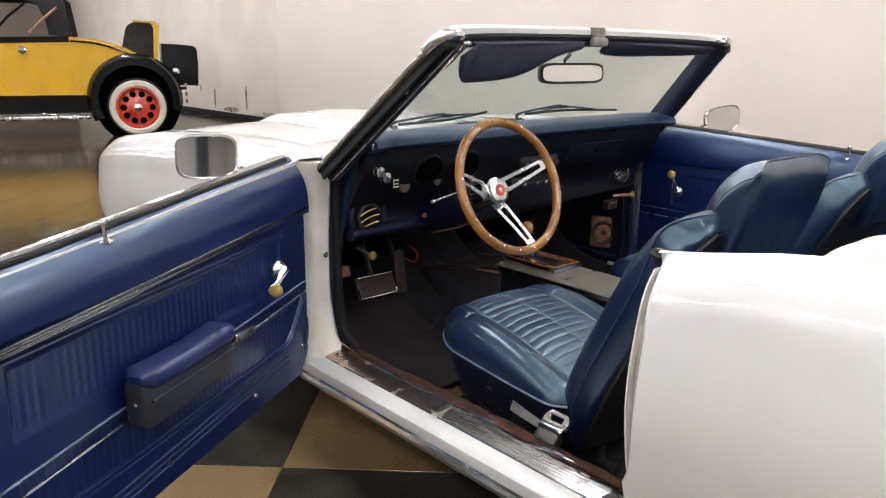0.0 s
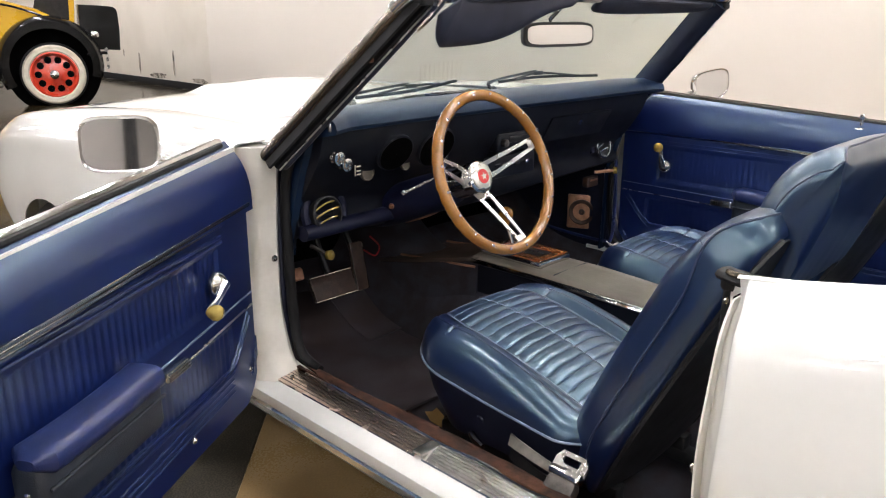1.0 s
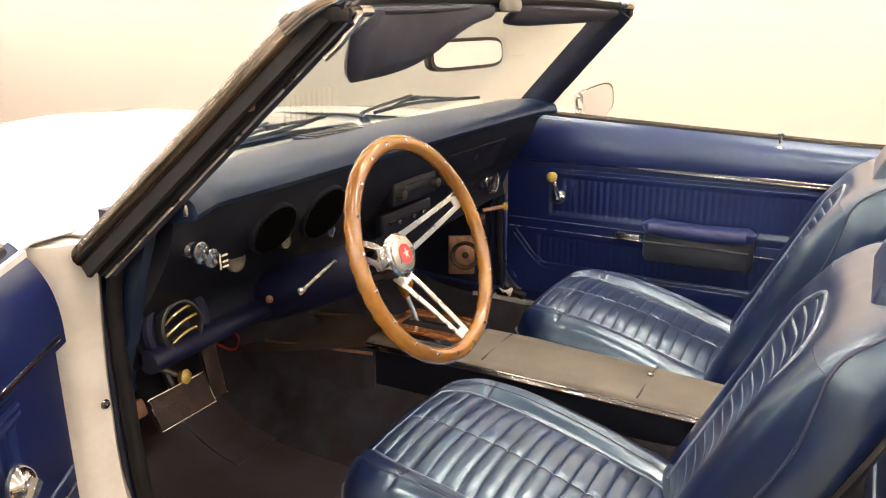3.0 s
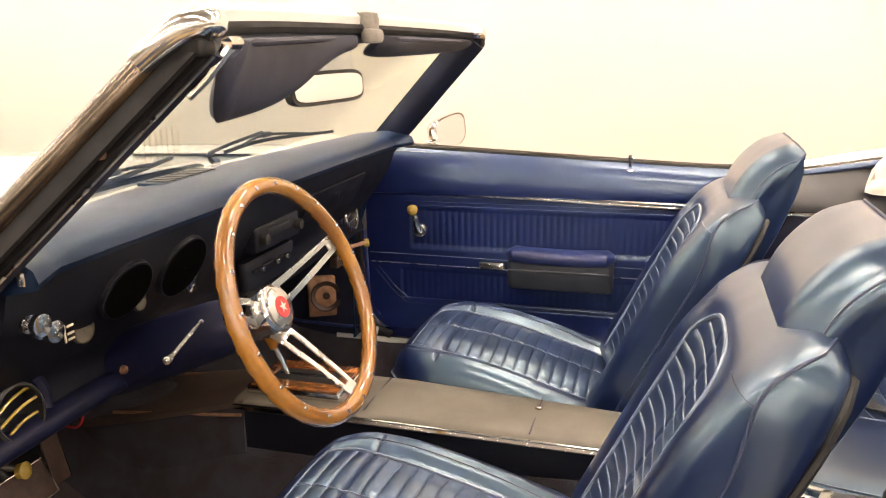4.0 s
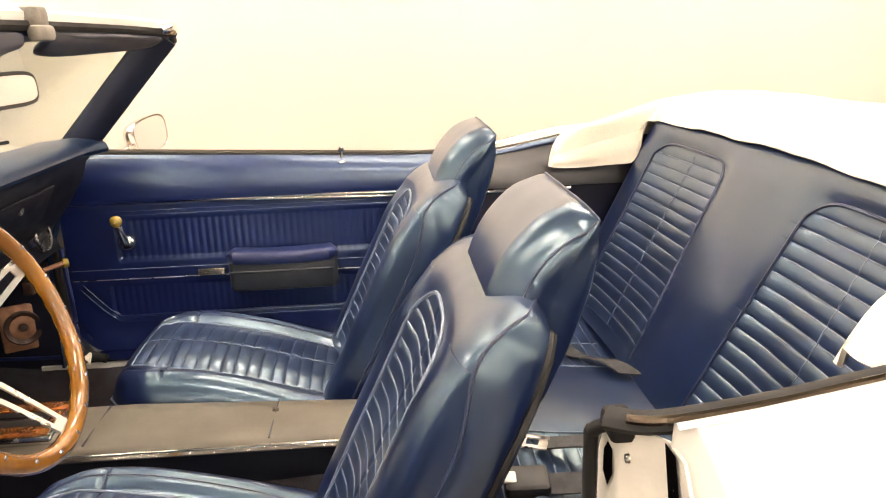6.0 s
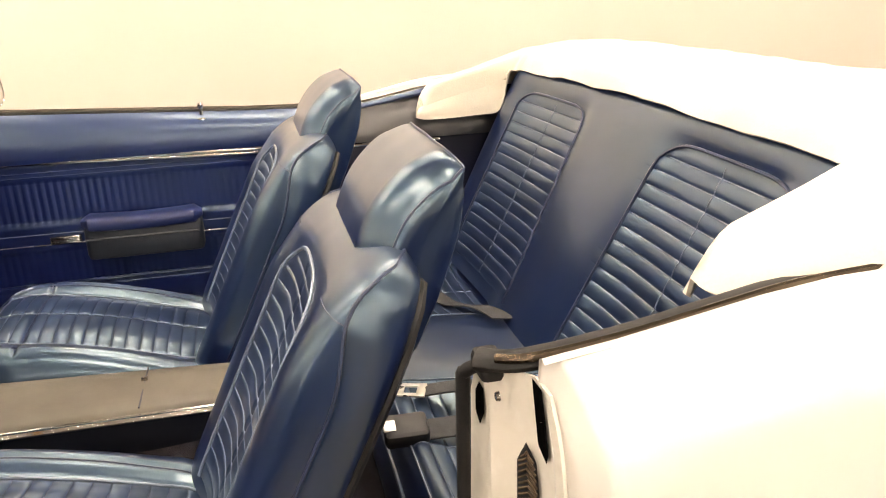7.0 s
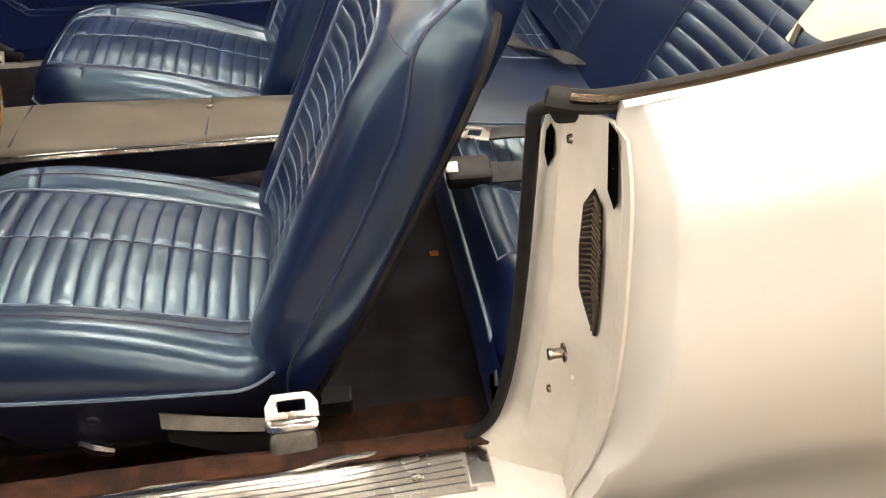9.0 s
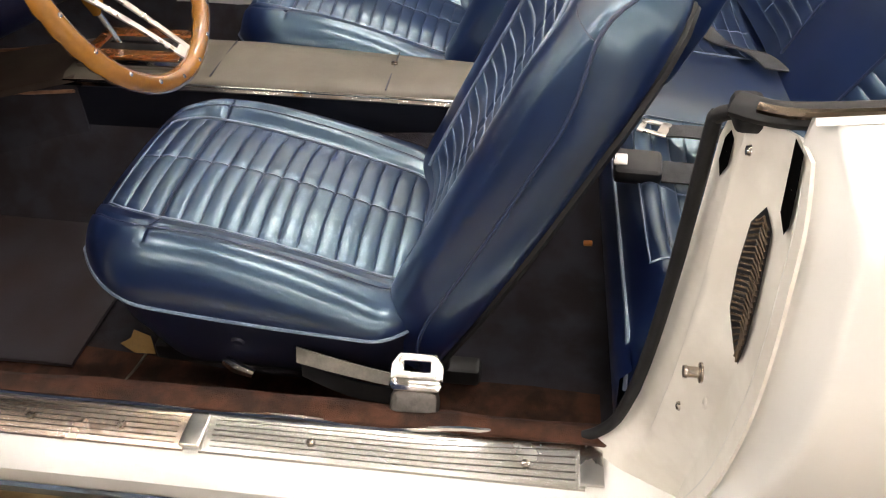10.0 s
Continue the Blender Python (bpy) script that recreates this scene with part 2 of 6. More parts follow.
REDPAINT = surface("red_lacquer", (0.62, 0.055, 0.025), rough=0.25, coat=0.8)
WHITEWALL = surface("whitewall_rubber", (0.66, 0.61, 0.50), (0.58, 0.53, 0.43), rough=0.6, scale=14)
TOPCLOTH = surface("black_top_cloth", (0.014, 0.013, 0.013), rough=0.85, scale=20, bump=0.001, grain=700)
WALLPAINT = surface("smooth_wall_paint", (0.715, 0.655, 0.590), (0.685, 0.627, 0.563), rough=0.7, scale=0.6, bump=0.0006, grain=120, fine=0.08)
OLDWALL = surface("scuffed_wall_paint", (0.74, 0.68, 0.60), (0.66, 0.60, 0.52), rough=0.7, scale=1.1, bump=0.0008, grain=60, fine=0.3)
# unseen end wall, its brown kept dark so glossy surfaces reflect less light
DIMWALL = surface("unseen_dark_hall_wall", (0.24, 0.20, 0.17), (0.18, 0.15, 0.125), rough=0.8, scale=0.5)
SCUFF = surface("dark_scuff", (0.07, 0.055, 0.04), (0.52, 0.46, 0.38), rough=0.8, scale=9, fine=0.9, grain=60)
# ceiling out of view; its grey sets how much light bounces back
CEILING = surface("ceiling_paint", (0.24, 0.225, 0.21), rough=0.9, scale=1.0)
TAN = surface("tan_vinyl_tile", (0.27, 0.185, 0.085), (0.21, 0.14, 0.065), rough=0.24, coat=0.12, scale=3, grain=160, tint=0.05, fine=0.45, spec=0.35)
DARK = surface("black_speckled_tile", (0.016, 0.014, 0.011), (0.060, 0.053, 0.040), rough=0.24, coat=0.12, spec=0.35, scale=5, grain=210, tint=0.1, fine=1.5)
SILLMETAL = surface("bright_sill_metal", (0.80, 0.79, 0.76), (0.74, 0.72, 0.69), rough=0.24, metal=1.0, scale=18, grain=80, fine=0.15, vary=0.07)
# sill metal again, a warm orange reflection put into its coppery colour
SILLWARM = surface("worn_metal_warm_reflection", (0.84, 0.68, 0.58), (0.76, 0.60, 0.50), rough=0.25, metal=1.0, scale=22, grain=80, fine=0.1, vary=0.08)
GREYWALL = surface("grey_hall_wall", (0.58, 0.54, 0.50), (0.52, 0.485, 0.45), rough=0.8, scale=0.5)
VENTMETAL = surface("brown_vent_metal", (0.10, 0.07, 0.042), (0.06, 0.04, 0.025), rough=0.5, metal=0.5, scale=60)
NAVY = surface("deep_navy_plastic", (0.0025, 0.004, 0.022), (0.0018, 0.003, 0.016), rough=0.5, scale=10, bump=0.0003, grain=420, spec=0.3)
# bright metal with the hall's dark brown reflection put into its base colour
PILLARMETAL = surface("stainless_dark_reflection", (0.12, 0.095, 0.072), (0.08, 0.062, 0.047), rough=0.2, metal=1.0, scale=22, vary=0.06)
TRIMGREY = surface("aged_grey_plastic", (0.24, 0.22, 0.19), (0.16, 0.15, 0.13), rough=0.5, scale=30)
# dark brown puts the roadster's reflection into the far tiles' colour
FARFLOOR = surface("far_floor_dark_reflection", (0.038, 0.026, 0.012), (0.024, 0.017, 0.008), rough=0.13, spec=0.22, scale=2, grain=60, vary=0.04)
DARKPOST = surface("dark_grey_post", (0.05, 0.05, 0.052), (0.035, 0.035, 0.037), rough=0.6, scale=3)
DARKSTEEL = surface("dark_satin_steel", (0.10, 0.09, 0.08), (0.06, 0.055, 0.05), rough=0.35, metal=0.7, scale=30)
GROUT = surface("tile_joint", (0.03, 0.026, 0.02), rough=0.7)
LAMP = glow("fluorescent_diffuser", (1.0, 0.95, 0.87), 86.0)
LAMPFRAME = surface("lamp_enamel", (0.7, 0.7, 0.68), rough=0.4)

# ---------- the hall ----------
XL, XR, YB, YF, TOP = -14.0, 4.2, -14.0, 20.0, 3.7


def slab(name, lo, hi, material, label, category="wall"):
    c = [(a + b) / 2 for a, b in zip(lo, hi)]
    s = [b - a for a, b in zip(lo, hi)]
    ob = part(name, box(*c, *s, r=0.01), material, label=label)
    return tagged(ob, label, category, kind="structure")


slab("wall_east", (3.4, YB, 0), (3.6, 8.57, TOP), WALLPAINT, "smooth off-white painted wall behind the white convertible")
wall_old = slab("wall_scuffed", (XR, 8.0, 0), (XR + 0.2, YF, TOP), OLDWALL, "scuffed cream painted wall behind the yellow roadster")
slab("wall_link", (3.6, 8.37, 0), (XR, 8.57, TOP), WALLPAINT, "short return wall between two painted walls")
slab("wall_north", (XL, YF, 0), (XR + 0.2, YF + 0.2, TOP), DIMWALL, "unseen plain end wall of the hall, brown kept dark for darker reflections")
slab("wall_south", (XL, YB - 0.2, 0), (3.6, YB, TOP), GREYWALL, "plain grey wall at the near end of the hall")
slab("wall_west", (XL - 0.2, YB, 0), (XL, YF, TOP), GREYWALL, "plain grey long wall of the hall")
for cy in (-13.0, 3.0, 14.0):
    part("wall_column", box(XL + 0.08, cy, TOP / 2, 0.16, 0.30, TOP, r=0.01), DARKPOST, bpy.data.objects["wall_west"], "dark square wall column")
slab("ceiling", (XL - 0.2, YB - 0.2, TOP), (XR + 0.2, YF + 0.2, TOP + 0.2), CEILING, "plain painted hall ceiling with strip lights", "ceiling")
skirt = part("baseboard", box(XR - 0.012, 14.2, 0.05, 0.02, 11.4, 0.10, r=0.004), RUBBER)
tagged(skirt, "black rubber baseboard along the scuffed wall", "baseboard", kind="structure")
for yy, zz, hh, ww in ((12.2, 0.32, 0.34, 0.030), (11.05, 0.36, 0.38, 0.034), (11.6, 0.15, 0.08, 0.30), (10.3, 0.14, 0.07, 0.25), (12.75, 0.46, 0.12, 0.018)):
    pts = [(ww * math.cos(a) * (1 + 0.22 * math.sin(2 * a + yy) + 0.12 * math.sin(5 * a + 2 * yy)), hh / 2 * math.sin(a) * (1 + 0.10 * math.sin(3 * a + yy))) for a in np.linspace(0, 2 * math.pi, 36, endpoint=False)]
    part("scuff_mark", prism(pts, 0.004, facing((XR - 0.001, yy, zz), (-1, 0, 0))), SCUFF, wall_old, "dark rubbed scuff mark")

lamp = thing("ceiling_light", "long white fluorescent ceiling light, switched on", "ceiling light", "strip lights on the ceiling")
part("frame", box(0, 0, -0.03, 0.16, 1.30, 0.06, r=0.01), LAMPFRAME, lamp)
part("diffuser", box(0, 0, -0.068, 0.10, 1.20, 0.03, r=0.012), LAMP, lamp, "glowing diffuser")
spots = [(x, y) for x in (-12.6, -10.4, -7.3, -4.2, -1.4, 0.7, 2.2) for y in (-9, -7, -4, -2, 0, 2, 4, 6, 8, 10, 12, 14, 16, 18)] + [(-12.2, -12), (-9.0, -12)]
spots = [(x, y) for x, y in spots if not (x < -6 and y > 5)]
lamp.location = (*spots[0], TOP)
for x, y in spots[1:]:
    copy_thing(lamp, pose(x, y, TOP))

# ---------- the white convertible: shell ----------
car = thing("convertible_body", "glossy white two-door convertible body with open top", "car")
AXLE_F, AXLE_R, WHEEL_R = 1.94, -0.86, 0.31


def flank(y0, y1, n, top, width, low, side):
    """Outer skin between y0 and y1: rows run down the side, arches left free round the wheels."""
    rows = []
    for y in np.linspace(y0, y1, n):
        zt, w = top(y), width(y)
        zb = low(y)
        for axle in (AXLE_F, AXLE_R):
            d = abs(y - axle)
            if d < 0.345:
                zb = max(zb, 0.275 + math.sqrt(0.345 ** 2 - d * d))
        prof = []
        for f in np.linspace(0, 1, 27):
            z = zt + (zb - zt) * f
            x = ease([z - zt + 0.843], [-0.2, 0.20, 0.29, 0.36, 0.455, 0.54, 0.625, 0.72, 0.80, 0.843], [-0.74, -0.745, -0.772, -0.80, -0.836, -0.855, -0.862, -0.85, -0.825, -0.776])[0]
            prof.append((side * (x - w), y, z))
        rows.append(prof)
    return rows


def quarter_top(y):
    return float(ease([y], [-2.0, -1.4, -0.9, -0.5, -0.35, -0.25, -0.17, -0.097, -0.012, 0.1], [0.80, 0.86, 0.885, 0.897, 0.894, 0.888, 0.873, 0.858, 0.844, 0.84])[0])


def fender_top(y):
    return float(ease([y], [1.0, 1.25, 1.62, 1.90, 2.25, 2.47, 2.60], [0.855, 0.868, 0.870, 0.858, 0.825, 0.795, 0.772])[0])


def fender_front(z):
    """How far the pointed nose reaches at each height."""
    return float(ease([z], [0.20, 0.458, 0.52, 0.575, 0.64, 0.71, 0.772, 0.80], [2.40, 2.48, 2.545, 2.575, 2.58, 2.60, 2.60, 2.60])[0])


for side in (1, -1):
    # quarter panel with a rounded front edge that turns into the door jamb
    q = Shape()
    bulge = lambda y: 0.045 * min(1, max(0, -y / 0.7)) - 0.10 * max(0, (-y - 1.3) / 0.6) ** 2
    def arc(z):
        """Where the outer skin breaks into the curved return beside the door opening."""
        return -0.020 - 0.027 * math.sqrt(max(0, 1 - ((z - 0.665) / 0.185) ** 2)) if z > 0.48 else -0.020

    skin = flank(-0.02, -0.02, 1, quarter_top, bulge, lambda y: 0.20, side)[0]
    rows = []
    for k in (0, 0.15, 0.3, 0.45, 0.6, 0.75, 0.88, 0.96):
        rows.append([(x - math.copysign(min(0.046 if z < 0.826 else 0.008, 0.046) * (1 - k ** 1.3), x), mix(-0.0125, arc(z), k), z) for x, y, z in skin])
    for k in (0, 0.04, 0.10, 0.25, 0.5, 0.75):
        row = []
        for x, y, z in skin:
            yy = mix(arc(z) - 0.002, -0.14, k)
            row.append((x - math.copysign(0.0012 if k == 0 else 0, x) - side * (bulge(yy) - bulge(-0.02)), yy, z + (quarter_top(yy) - quarter_top(-0.02)) * max(0, (z - 0.2) / 0.65)))
        rows.append(row)
    q.add(sheet(rows + flank(-0.14, -1.95, 38, quarter_top, bulge, lambda y: 0.20, side)))
    top_rows = []
    for y in np.linspace(-0.012, -1.9, 30):
        zt = quarter_top(min(y, -0.012))
        xo = 0.776 + 0.045 * min(1, max(0, -y / 0.7)) - 0.10 * max(0, (-y - 1.3) / 0.6) ** 2
        top_rows.append([(side * -xo, y, zt), (side * -(xo - 0.006), y, zt + 0.003), (side * -(xo - 0.012), y, zt), (side * -(xo - 0.015), y, zt - 0.02)])
    q.add(sheet(top_rows))
    part("quarter_panel", q, WHITE, car)
    # solid near-black box gives the hollow behind the jamb its shade
    part("quarter_cavity_shade", box(side * -0.738, -0.065, 0.79, 0.05, 0.03, 0.08, r=0.004), VOID, car)
    # front fender
    f = Shape()
    rows = flank(1.085, 2.60, 44, fender_top, lambda y: 0.012 - 0.065 * max(0, (y - 2.10) / 0.50) ** 3, lambda y: 0.22 + 0.12 * min(1, max(0, (1.22 - y) / 0.12)), side)
    inner = [[(side * -0.60, r[0][1], r[0][2] + 0.004), (side * -0.68, r[0][1], r[0][2] + 0.012), (r[0][0] + side * 0.03, r[0][1], r[0][2] + 0.010)] + r for r in rows]
    inner = [[(x, y + max(0, (y - 2.05) / 0.55) ** 2 * (fender_front(z) - 2.60), z) for x, y, z in r] for r in inner]
    f.add(sheet(inner, 0.003))
    nose = [[(p[0] * s, p[1] + o, p[2] - o * 0.3) for p in inner[-1]] for s, o in ((1.0, 0), (0.99, 0.006), (0.96, 0.012), (0.88, 0.016), (0.70, 0.018))]
    f.add(sheet(nose, 0.002))
    part("front_fender", f, WHITE, car)
    # rocker
    prof = [(-0.655, 0.30), (-0.657, 0.338), (-0.668, 0.343), (-0.742, 0.333), (-0.765, 0.327), (-0.776, 0.316), (-0.777, 0.295), (-0.768, 0.272), (-0.745, 0.235), (-0.70, 0.20), (-0.64, 0.20)]
    part("rocker", loft([[(side * x, y, z) for x, z in prof] for y in np.linspace(-0.03, 1.14, 14)]), WHITE, car)
    part("rocker_moulding", loft([[(side * x, y, z) for x, z in ((-0.7775, 0.292), (-0.782, 0.288), (-0.781, 0.274), (-0.768, 0.268))] for y in (-0.02, 0.5, 1.12)]), CHROME, car)

# hood with a raised centre
rows = []
for y in np.concatenate([np.linspace(1.30, 2.05, 18)[:-1], np.linspace(2.05, 2.22, 14)[:-1], np.linspace(2.22, 2.62, 12)]):
    row = []
    for x in np.linspace(-0.66, 0.66, 67):
        front = max(0, (y - 1.95) / 0.67)
        z = 0.876 - 0.095 * front ** 1.7 - 0.020 * (x / 0.66) ** 2
        lift = min(1, max(0, (2.20 - y) / 0.10))
        bulge = 1 / (1 + math.exp((abs(x) - 0.31 + 0.03 * (y - 1.3)) / 0.012)) * lift * lift * (3 - 2 * lift)
        z += 0.026 * bulge + 0.006 * math.exp(-(x / 0.12) ** 2)
        yy = y + (0.0 if y < 2.3 else 0.14 * (1 - abs(x) / 0.66) * (y - 2.3) / 0.32)
        row.append((x, yy, z))
    rows.append(row)
part("hood", sheet(rows, 0.006), WHITE, car)
letters = Shape()
for i, wd in enumerate((0.012, 0.005, 0.010, 0.012)):
    letters.add(box(-0.238 + i * 0.0105, 1.656 - i * 0.012, 0.9015, wd * 0.8, 0.050, 0.004, r=0.001))
part("hood_lettering", letters, BLACK, car, "small dark badge letters as bars")
# cowl between hood and glass
rows = []
for f in np.linspace(0, 1, 6):
    rows.append([(x, mix(1.30, 1.12 - 0.12 * (abs(x) / 0.66) ** 2.2, f), mix(0.878, 0.905, f) + 0.012 * (1 - (x / 0.66) ** 2) - 0.028 * max(0, (abs(x) - 0.5) / 0.2) ** 2) for x in np.linspace(-0.70, 0.70, 25)])
part("cowl_panel", sheet(rows, 0.004), WHITE, car)
part("front_valance", Shape().add(box(0, 2.30, 0.44, 1.56, 0.04, 0.40, r=0.015)), WHITE, car)
# nose, rear deck, underbody and wheels
part("front_bumper", loft([[(x, 2.56 + 0.16 * (1 - abs(x) / 0.75) + a, 0.55 + b) for a, b in ((0, 0.11), (0.05, 0.05), (0.05, -0.05), (0, -0.11), (-0.08, -0.1), (-0.08, 0.1))] for x in np.linspace(-0.60, 0.60, 13)]), WHITE, car)
rows = []
for f in np.linspace(0, 1, 12):
    rows.append([(x, mix(-1.02, -1.98, f), mix(0.905, 0.83, f ** 1.5) - 0.03 * (x / 0.72) ** 2) for x in np.linspace(-0.80, 0.80, 17)])
part("trunk_lid", sheet(rows, 0.005), WHITE, car)
part("tail_panel", box(0, -1.98, 0.60, 1.52, 0.05, 0.46, r=0.02), WHITE, car)
# underbody shares the cavity black, so its shade is in the colour
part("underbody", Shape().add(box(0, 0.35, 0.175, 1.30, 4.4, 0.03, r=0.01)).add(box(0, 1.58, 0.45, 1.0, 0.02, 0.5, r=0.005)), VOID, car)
for axle in (AXLE_F, AXLE_R):
    for side in (-1, 1):
        m = facing((side * 0.745, axle, WHEEL_R), (side, 0, 0))
        w = part("wheel", lathe([(0.19, -0.10), (0.205, -0.10), (0.205, 0.08), (0.19, 0.085), (0.17, 0.06), (0.06, 0.05), (0.05, 0.075), (0.001, 0.078)], 32, m), BRUSHED, car, "silver road wheel")
        part("tyre", lathe([(0.20, -0.10), (0.29, -0.105), (0.305, -0.08), (0.31, 0.0), (0.305, 0.08), (0.29, 0.105), (0.20, 0.10)], 40, m), RUBBER, w, "black tyre")

# sill plate of ribbed bright metal, in two lengths
for y0, y1 in ((0.575, 1.055), (0.09, 0.555)):
    def sill_edge(y):
        return -0.690 + 0.020 * max(0, (0.28 - y) / 0.19) + 0.012 * max(0, (y - 0.85) / 0.2)

    def sill_z(f):
        return 0.3485 - 0.010 * f - 0.006 * (f - 0.4) ** 2

    rings = [[(mix(sill_edge(y), -0.738, f), y, sill_z(f)) for f in np.linspace(0, 1, 17)] + [(-0.740, y, 0.332), (sill_edge(y) + 0.002, y, 0.338)] for y in np.linspace(y0, y1, 14)]
    # front length has the warm reflection in its colour, rear length is plain metal
    sill_plate = part("sill_plate", loft(rings), SILLWARM if y0 > 0.5 else SILLMETAL, car, "ribbed bright metal sill plate")
    for f in (0.16, 0.30, 0.44, 0.58, 0.72, 0.86):
        bar = [[(mix(sill_edge(y), -0.738, f + o), y, sill_z(f + o) + h) for o, h in ((-0.013, 0.0), (-0.009, 0.0005), (0.009, 0.0005), (0.013, 0.0))] for y in np.linspace(y0 + 0.012, y1 - 0.012, 12)]
        part("groove_filling", loft(bar), DARKSTEEL, sill_plate, "black-filled groove")
part("sill_plate_boss", box(-0.715, 0.565, 0.3445, 0.048, 0.026, 0.006, r=0.002), BRUSHED, car, "embossed plain sill plate centre")
part("sill_plate_end", box(-0.705, 0.083, 0.3435, 0.066, 0.028, 0.005, r=0.001), BRUSHED, car)
part("sill_lip", tube([(-0.688 + 0.020 * max(0, (0.28 - y) / 0.19) + 0.012 * max(0, (y - 0.85) / 0.2), y, 0.351 + 0.006 * math.sin(y * 31) * math.exp(-abs(y - 0.2) * 4) + 0.012 * max(0, (y - 0.9) / 0.17) ** 2) for y in np.linspace(0.085, 1.07, 40)], 0.0035, 6), CHROME, car)
for y in (0.16, 0.42, 0.66, 0.78, 1.0):
    part("sill_screw", lathe([(0.0055, 0), (0.005, 0.002), (0.001, 0.003)], 12, pose(-0.716, y, 0.3445)), OLDCHROME, car)
part("sill_plate_far", box(0.69, 0.57, 0.346, 0.07, 0.98, 0.006, r=0.002), CHROME, car)


# door jamb behind the driver's seat: pressed panel with openings
zs = np.linspace(0.335, 0.820, 40)
rows = []
for z in zs:
    xo = ease([z], [0.30, 0.36, 0.455, 0.54, 0.625, 0.72, 0.80, 0.843], [0.79, 0.80, 0.836, 0.855, 0.862, 0.85, 0.825, 0.79])[0] - 0.024
    yi = ease([z], [0.33, 0.361, 0.40, 0.484, 0.622, 0.803, 0.86], [0.10, 0.072, 0.045, 0.030, 0.022, 0.018, 0.018])[0]
    row = []
    for f in np.linspace(0, 1, 26):
        x = mix(0.668 + 0.025 * max(0, (z - 0.77) / 0.05), xo, f)
        y = mix(yi, -0.016, min(1, f * 1.6) ** 1.4)
        y += 0.010 * math.exp(-((f - 0.34) / 0.06) ** 2) * (1 if z > 0.42 else 0.3)
        row.append((-x, y, z))
    rows.append(row)
jamb = part("door_jamb", sheet(rows, 0.003), JAMB, car, "white painted door jamb, scuffed")
part("door_jamb", sheet([[(-x, y, z) for x, y, z in r] for r in rows], 0.003), JAMB, car)
# openings in the jamb: dark patches on its surface, the cavity shade put into their colour


def jamb_y(x, z):
    xo = ease([z], [0.30, 0.36, 0.455, 0.54, 0.625, 0.72, 0.80, 0.843], [0.79, 0.80, 0.836, 0.855, 0.862, 0.85, 0.825, 0.79])[0] - 0.024
    yi = ease([z], [0.33, 0.361, 0.40, 0.484, 0.622, 0.803, 0.86], [0.10, 0.072, 0.045, 0.030, 0.022, 0.018, 0.018])[0]
    f = (x - 0.668) / (xo - 0.668)
    return float(mix(yi, -0.016, min(1, f * 1.6) ** 1.4) + 0.010 * math.exp(-((f - 0.34) / 0.06) ** 2) * (1 if z > 0.42 else 0.3))


def opening(name, outline, material, label=""):
    """A dark patch laid just proud of the jamb, its colour standing for an opening's shade."""
    k = len(outline)
    pts = np.array([np.array(outline[i]) * (1 - f) + np.array(outline[(i + 1) % k]) * f for i in range(k) for f in np.linspace(0, 1, 6)[:-1]])
    c = pts.mean(axis=0)
    rings = [[(-(c[0] + (p[0] - c[0]) * s), jamb_y(c[0] + (p[0] - c[0]) * s, c[1] + (p[1] - c[1]) * s) + 0.0058, c[1] + (p[1] - c[1]) * s) for p in pts] for s in (1.0, 0.88, 0.76, 0.64, 0.52, 0.4, 0.28, 0.16, 0.02)]
    o = part(name, loft(rings, cap=False), material, jamb, label)
    return o


opening("jamb_slot_shade", [(0.752, 0.820), (0.776, 0.8205), (0.784, 0.80), (0.793, 0.768), (0.788, 0.757), (0.768, 0.764), (0.760, 0.792)], VOID, "black patch with a slot's shade in its colour, beside the quarter panel")
opening("jamb_hole_shade", [(0.690, 0.789), (0.697, 0.784), (0.699, 0.760), (0.692, 0.744), (0.684, 0.756), (0.684, 0.778)], VOID)
opening("jamb_vent", [(0.743, 0.735), (0.752, 0.757), (0.765, 0.742), (0.780, 0.690), (0.788, 0.640), (0.786, 0.612), (0.774, 0.610), (0.753, 0.648), (0.746, 0.690)], BLACK, "dark pressed metal vent grille")


def vent_edge(z):
    return (float(np.interp(z, [0.61, 0.648, 0.69, 0.735, 0.757], [0.774, 0.753, 0.746, 0.743, 0.752])) + 0.003, float(np.interp(z, [0.61, 0.64, 0.69, 0.742, 0.757], [0.786, 0.788, 0.780, 0.765, 0.753])) - 0.003)


for i in range(24):
    z = 0.616 + i * 0.0056
    pts = []
    for f, dz in ((0, -0.004), (0.25, 0.0), (0.5, 0.004), (0.75, 0.0), (1, -0.004)):
        xa, xb = vent_edge(z + dz)
        pts.append((-mix(xa, xb, f), jamb_y(mix(xa, xb, f), z + dz) + 0.0068, z + dz))
    part("jamb_vent_rib", tube(pts, 0.0013, 5), VENTMETAL, jamb)
part("striker", Shape().add(lathe([(0.010, 0), (0.010, 0.002), (0.0055, 0.003), (0.0055, 0.013), (0.0065, 0.014), (0.006, 0.017), (0.001, 0.018)], 16, facing((-0.758, 0.008, 0.568), (0, 1, 0)))), OLDCHROME, jamb, "chrome door striker pin")
part("jamb_bumper", lathe([(0.006, 0), (0.005, 0.002), (0.001, 0.003)], 12, facing((-0.775, 0.002, 0.545), (0, 1, 0))), JAMB, jamb)
for x, z in ((0.735, 0.797), (0.742, 0.50)):
    part("jamb_screw", lathe([(0.005, 0), (0.004, 0.003), (0.001, 0.004)], 10, facing((-x, 0.014, z), (0, 1, 0))), OLDCHROME, jamb)
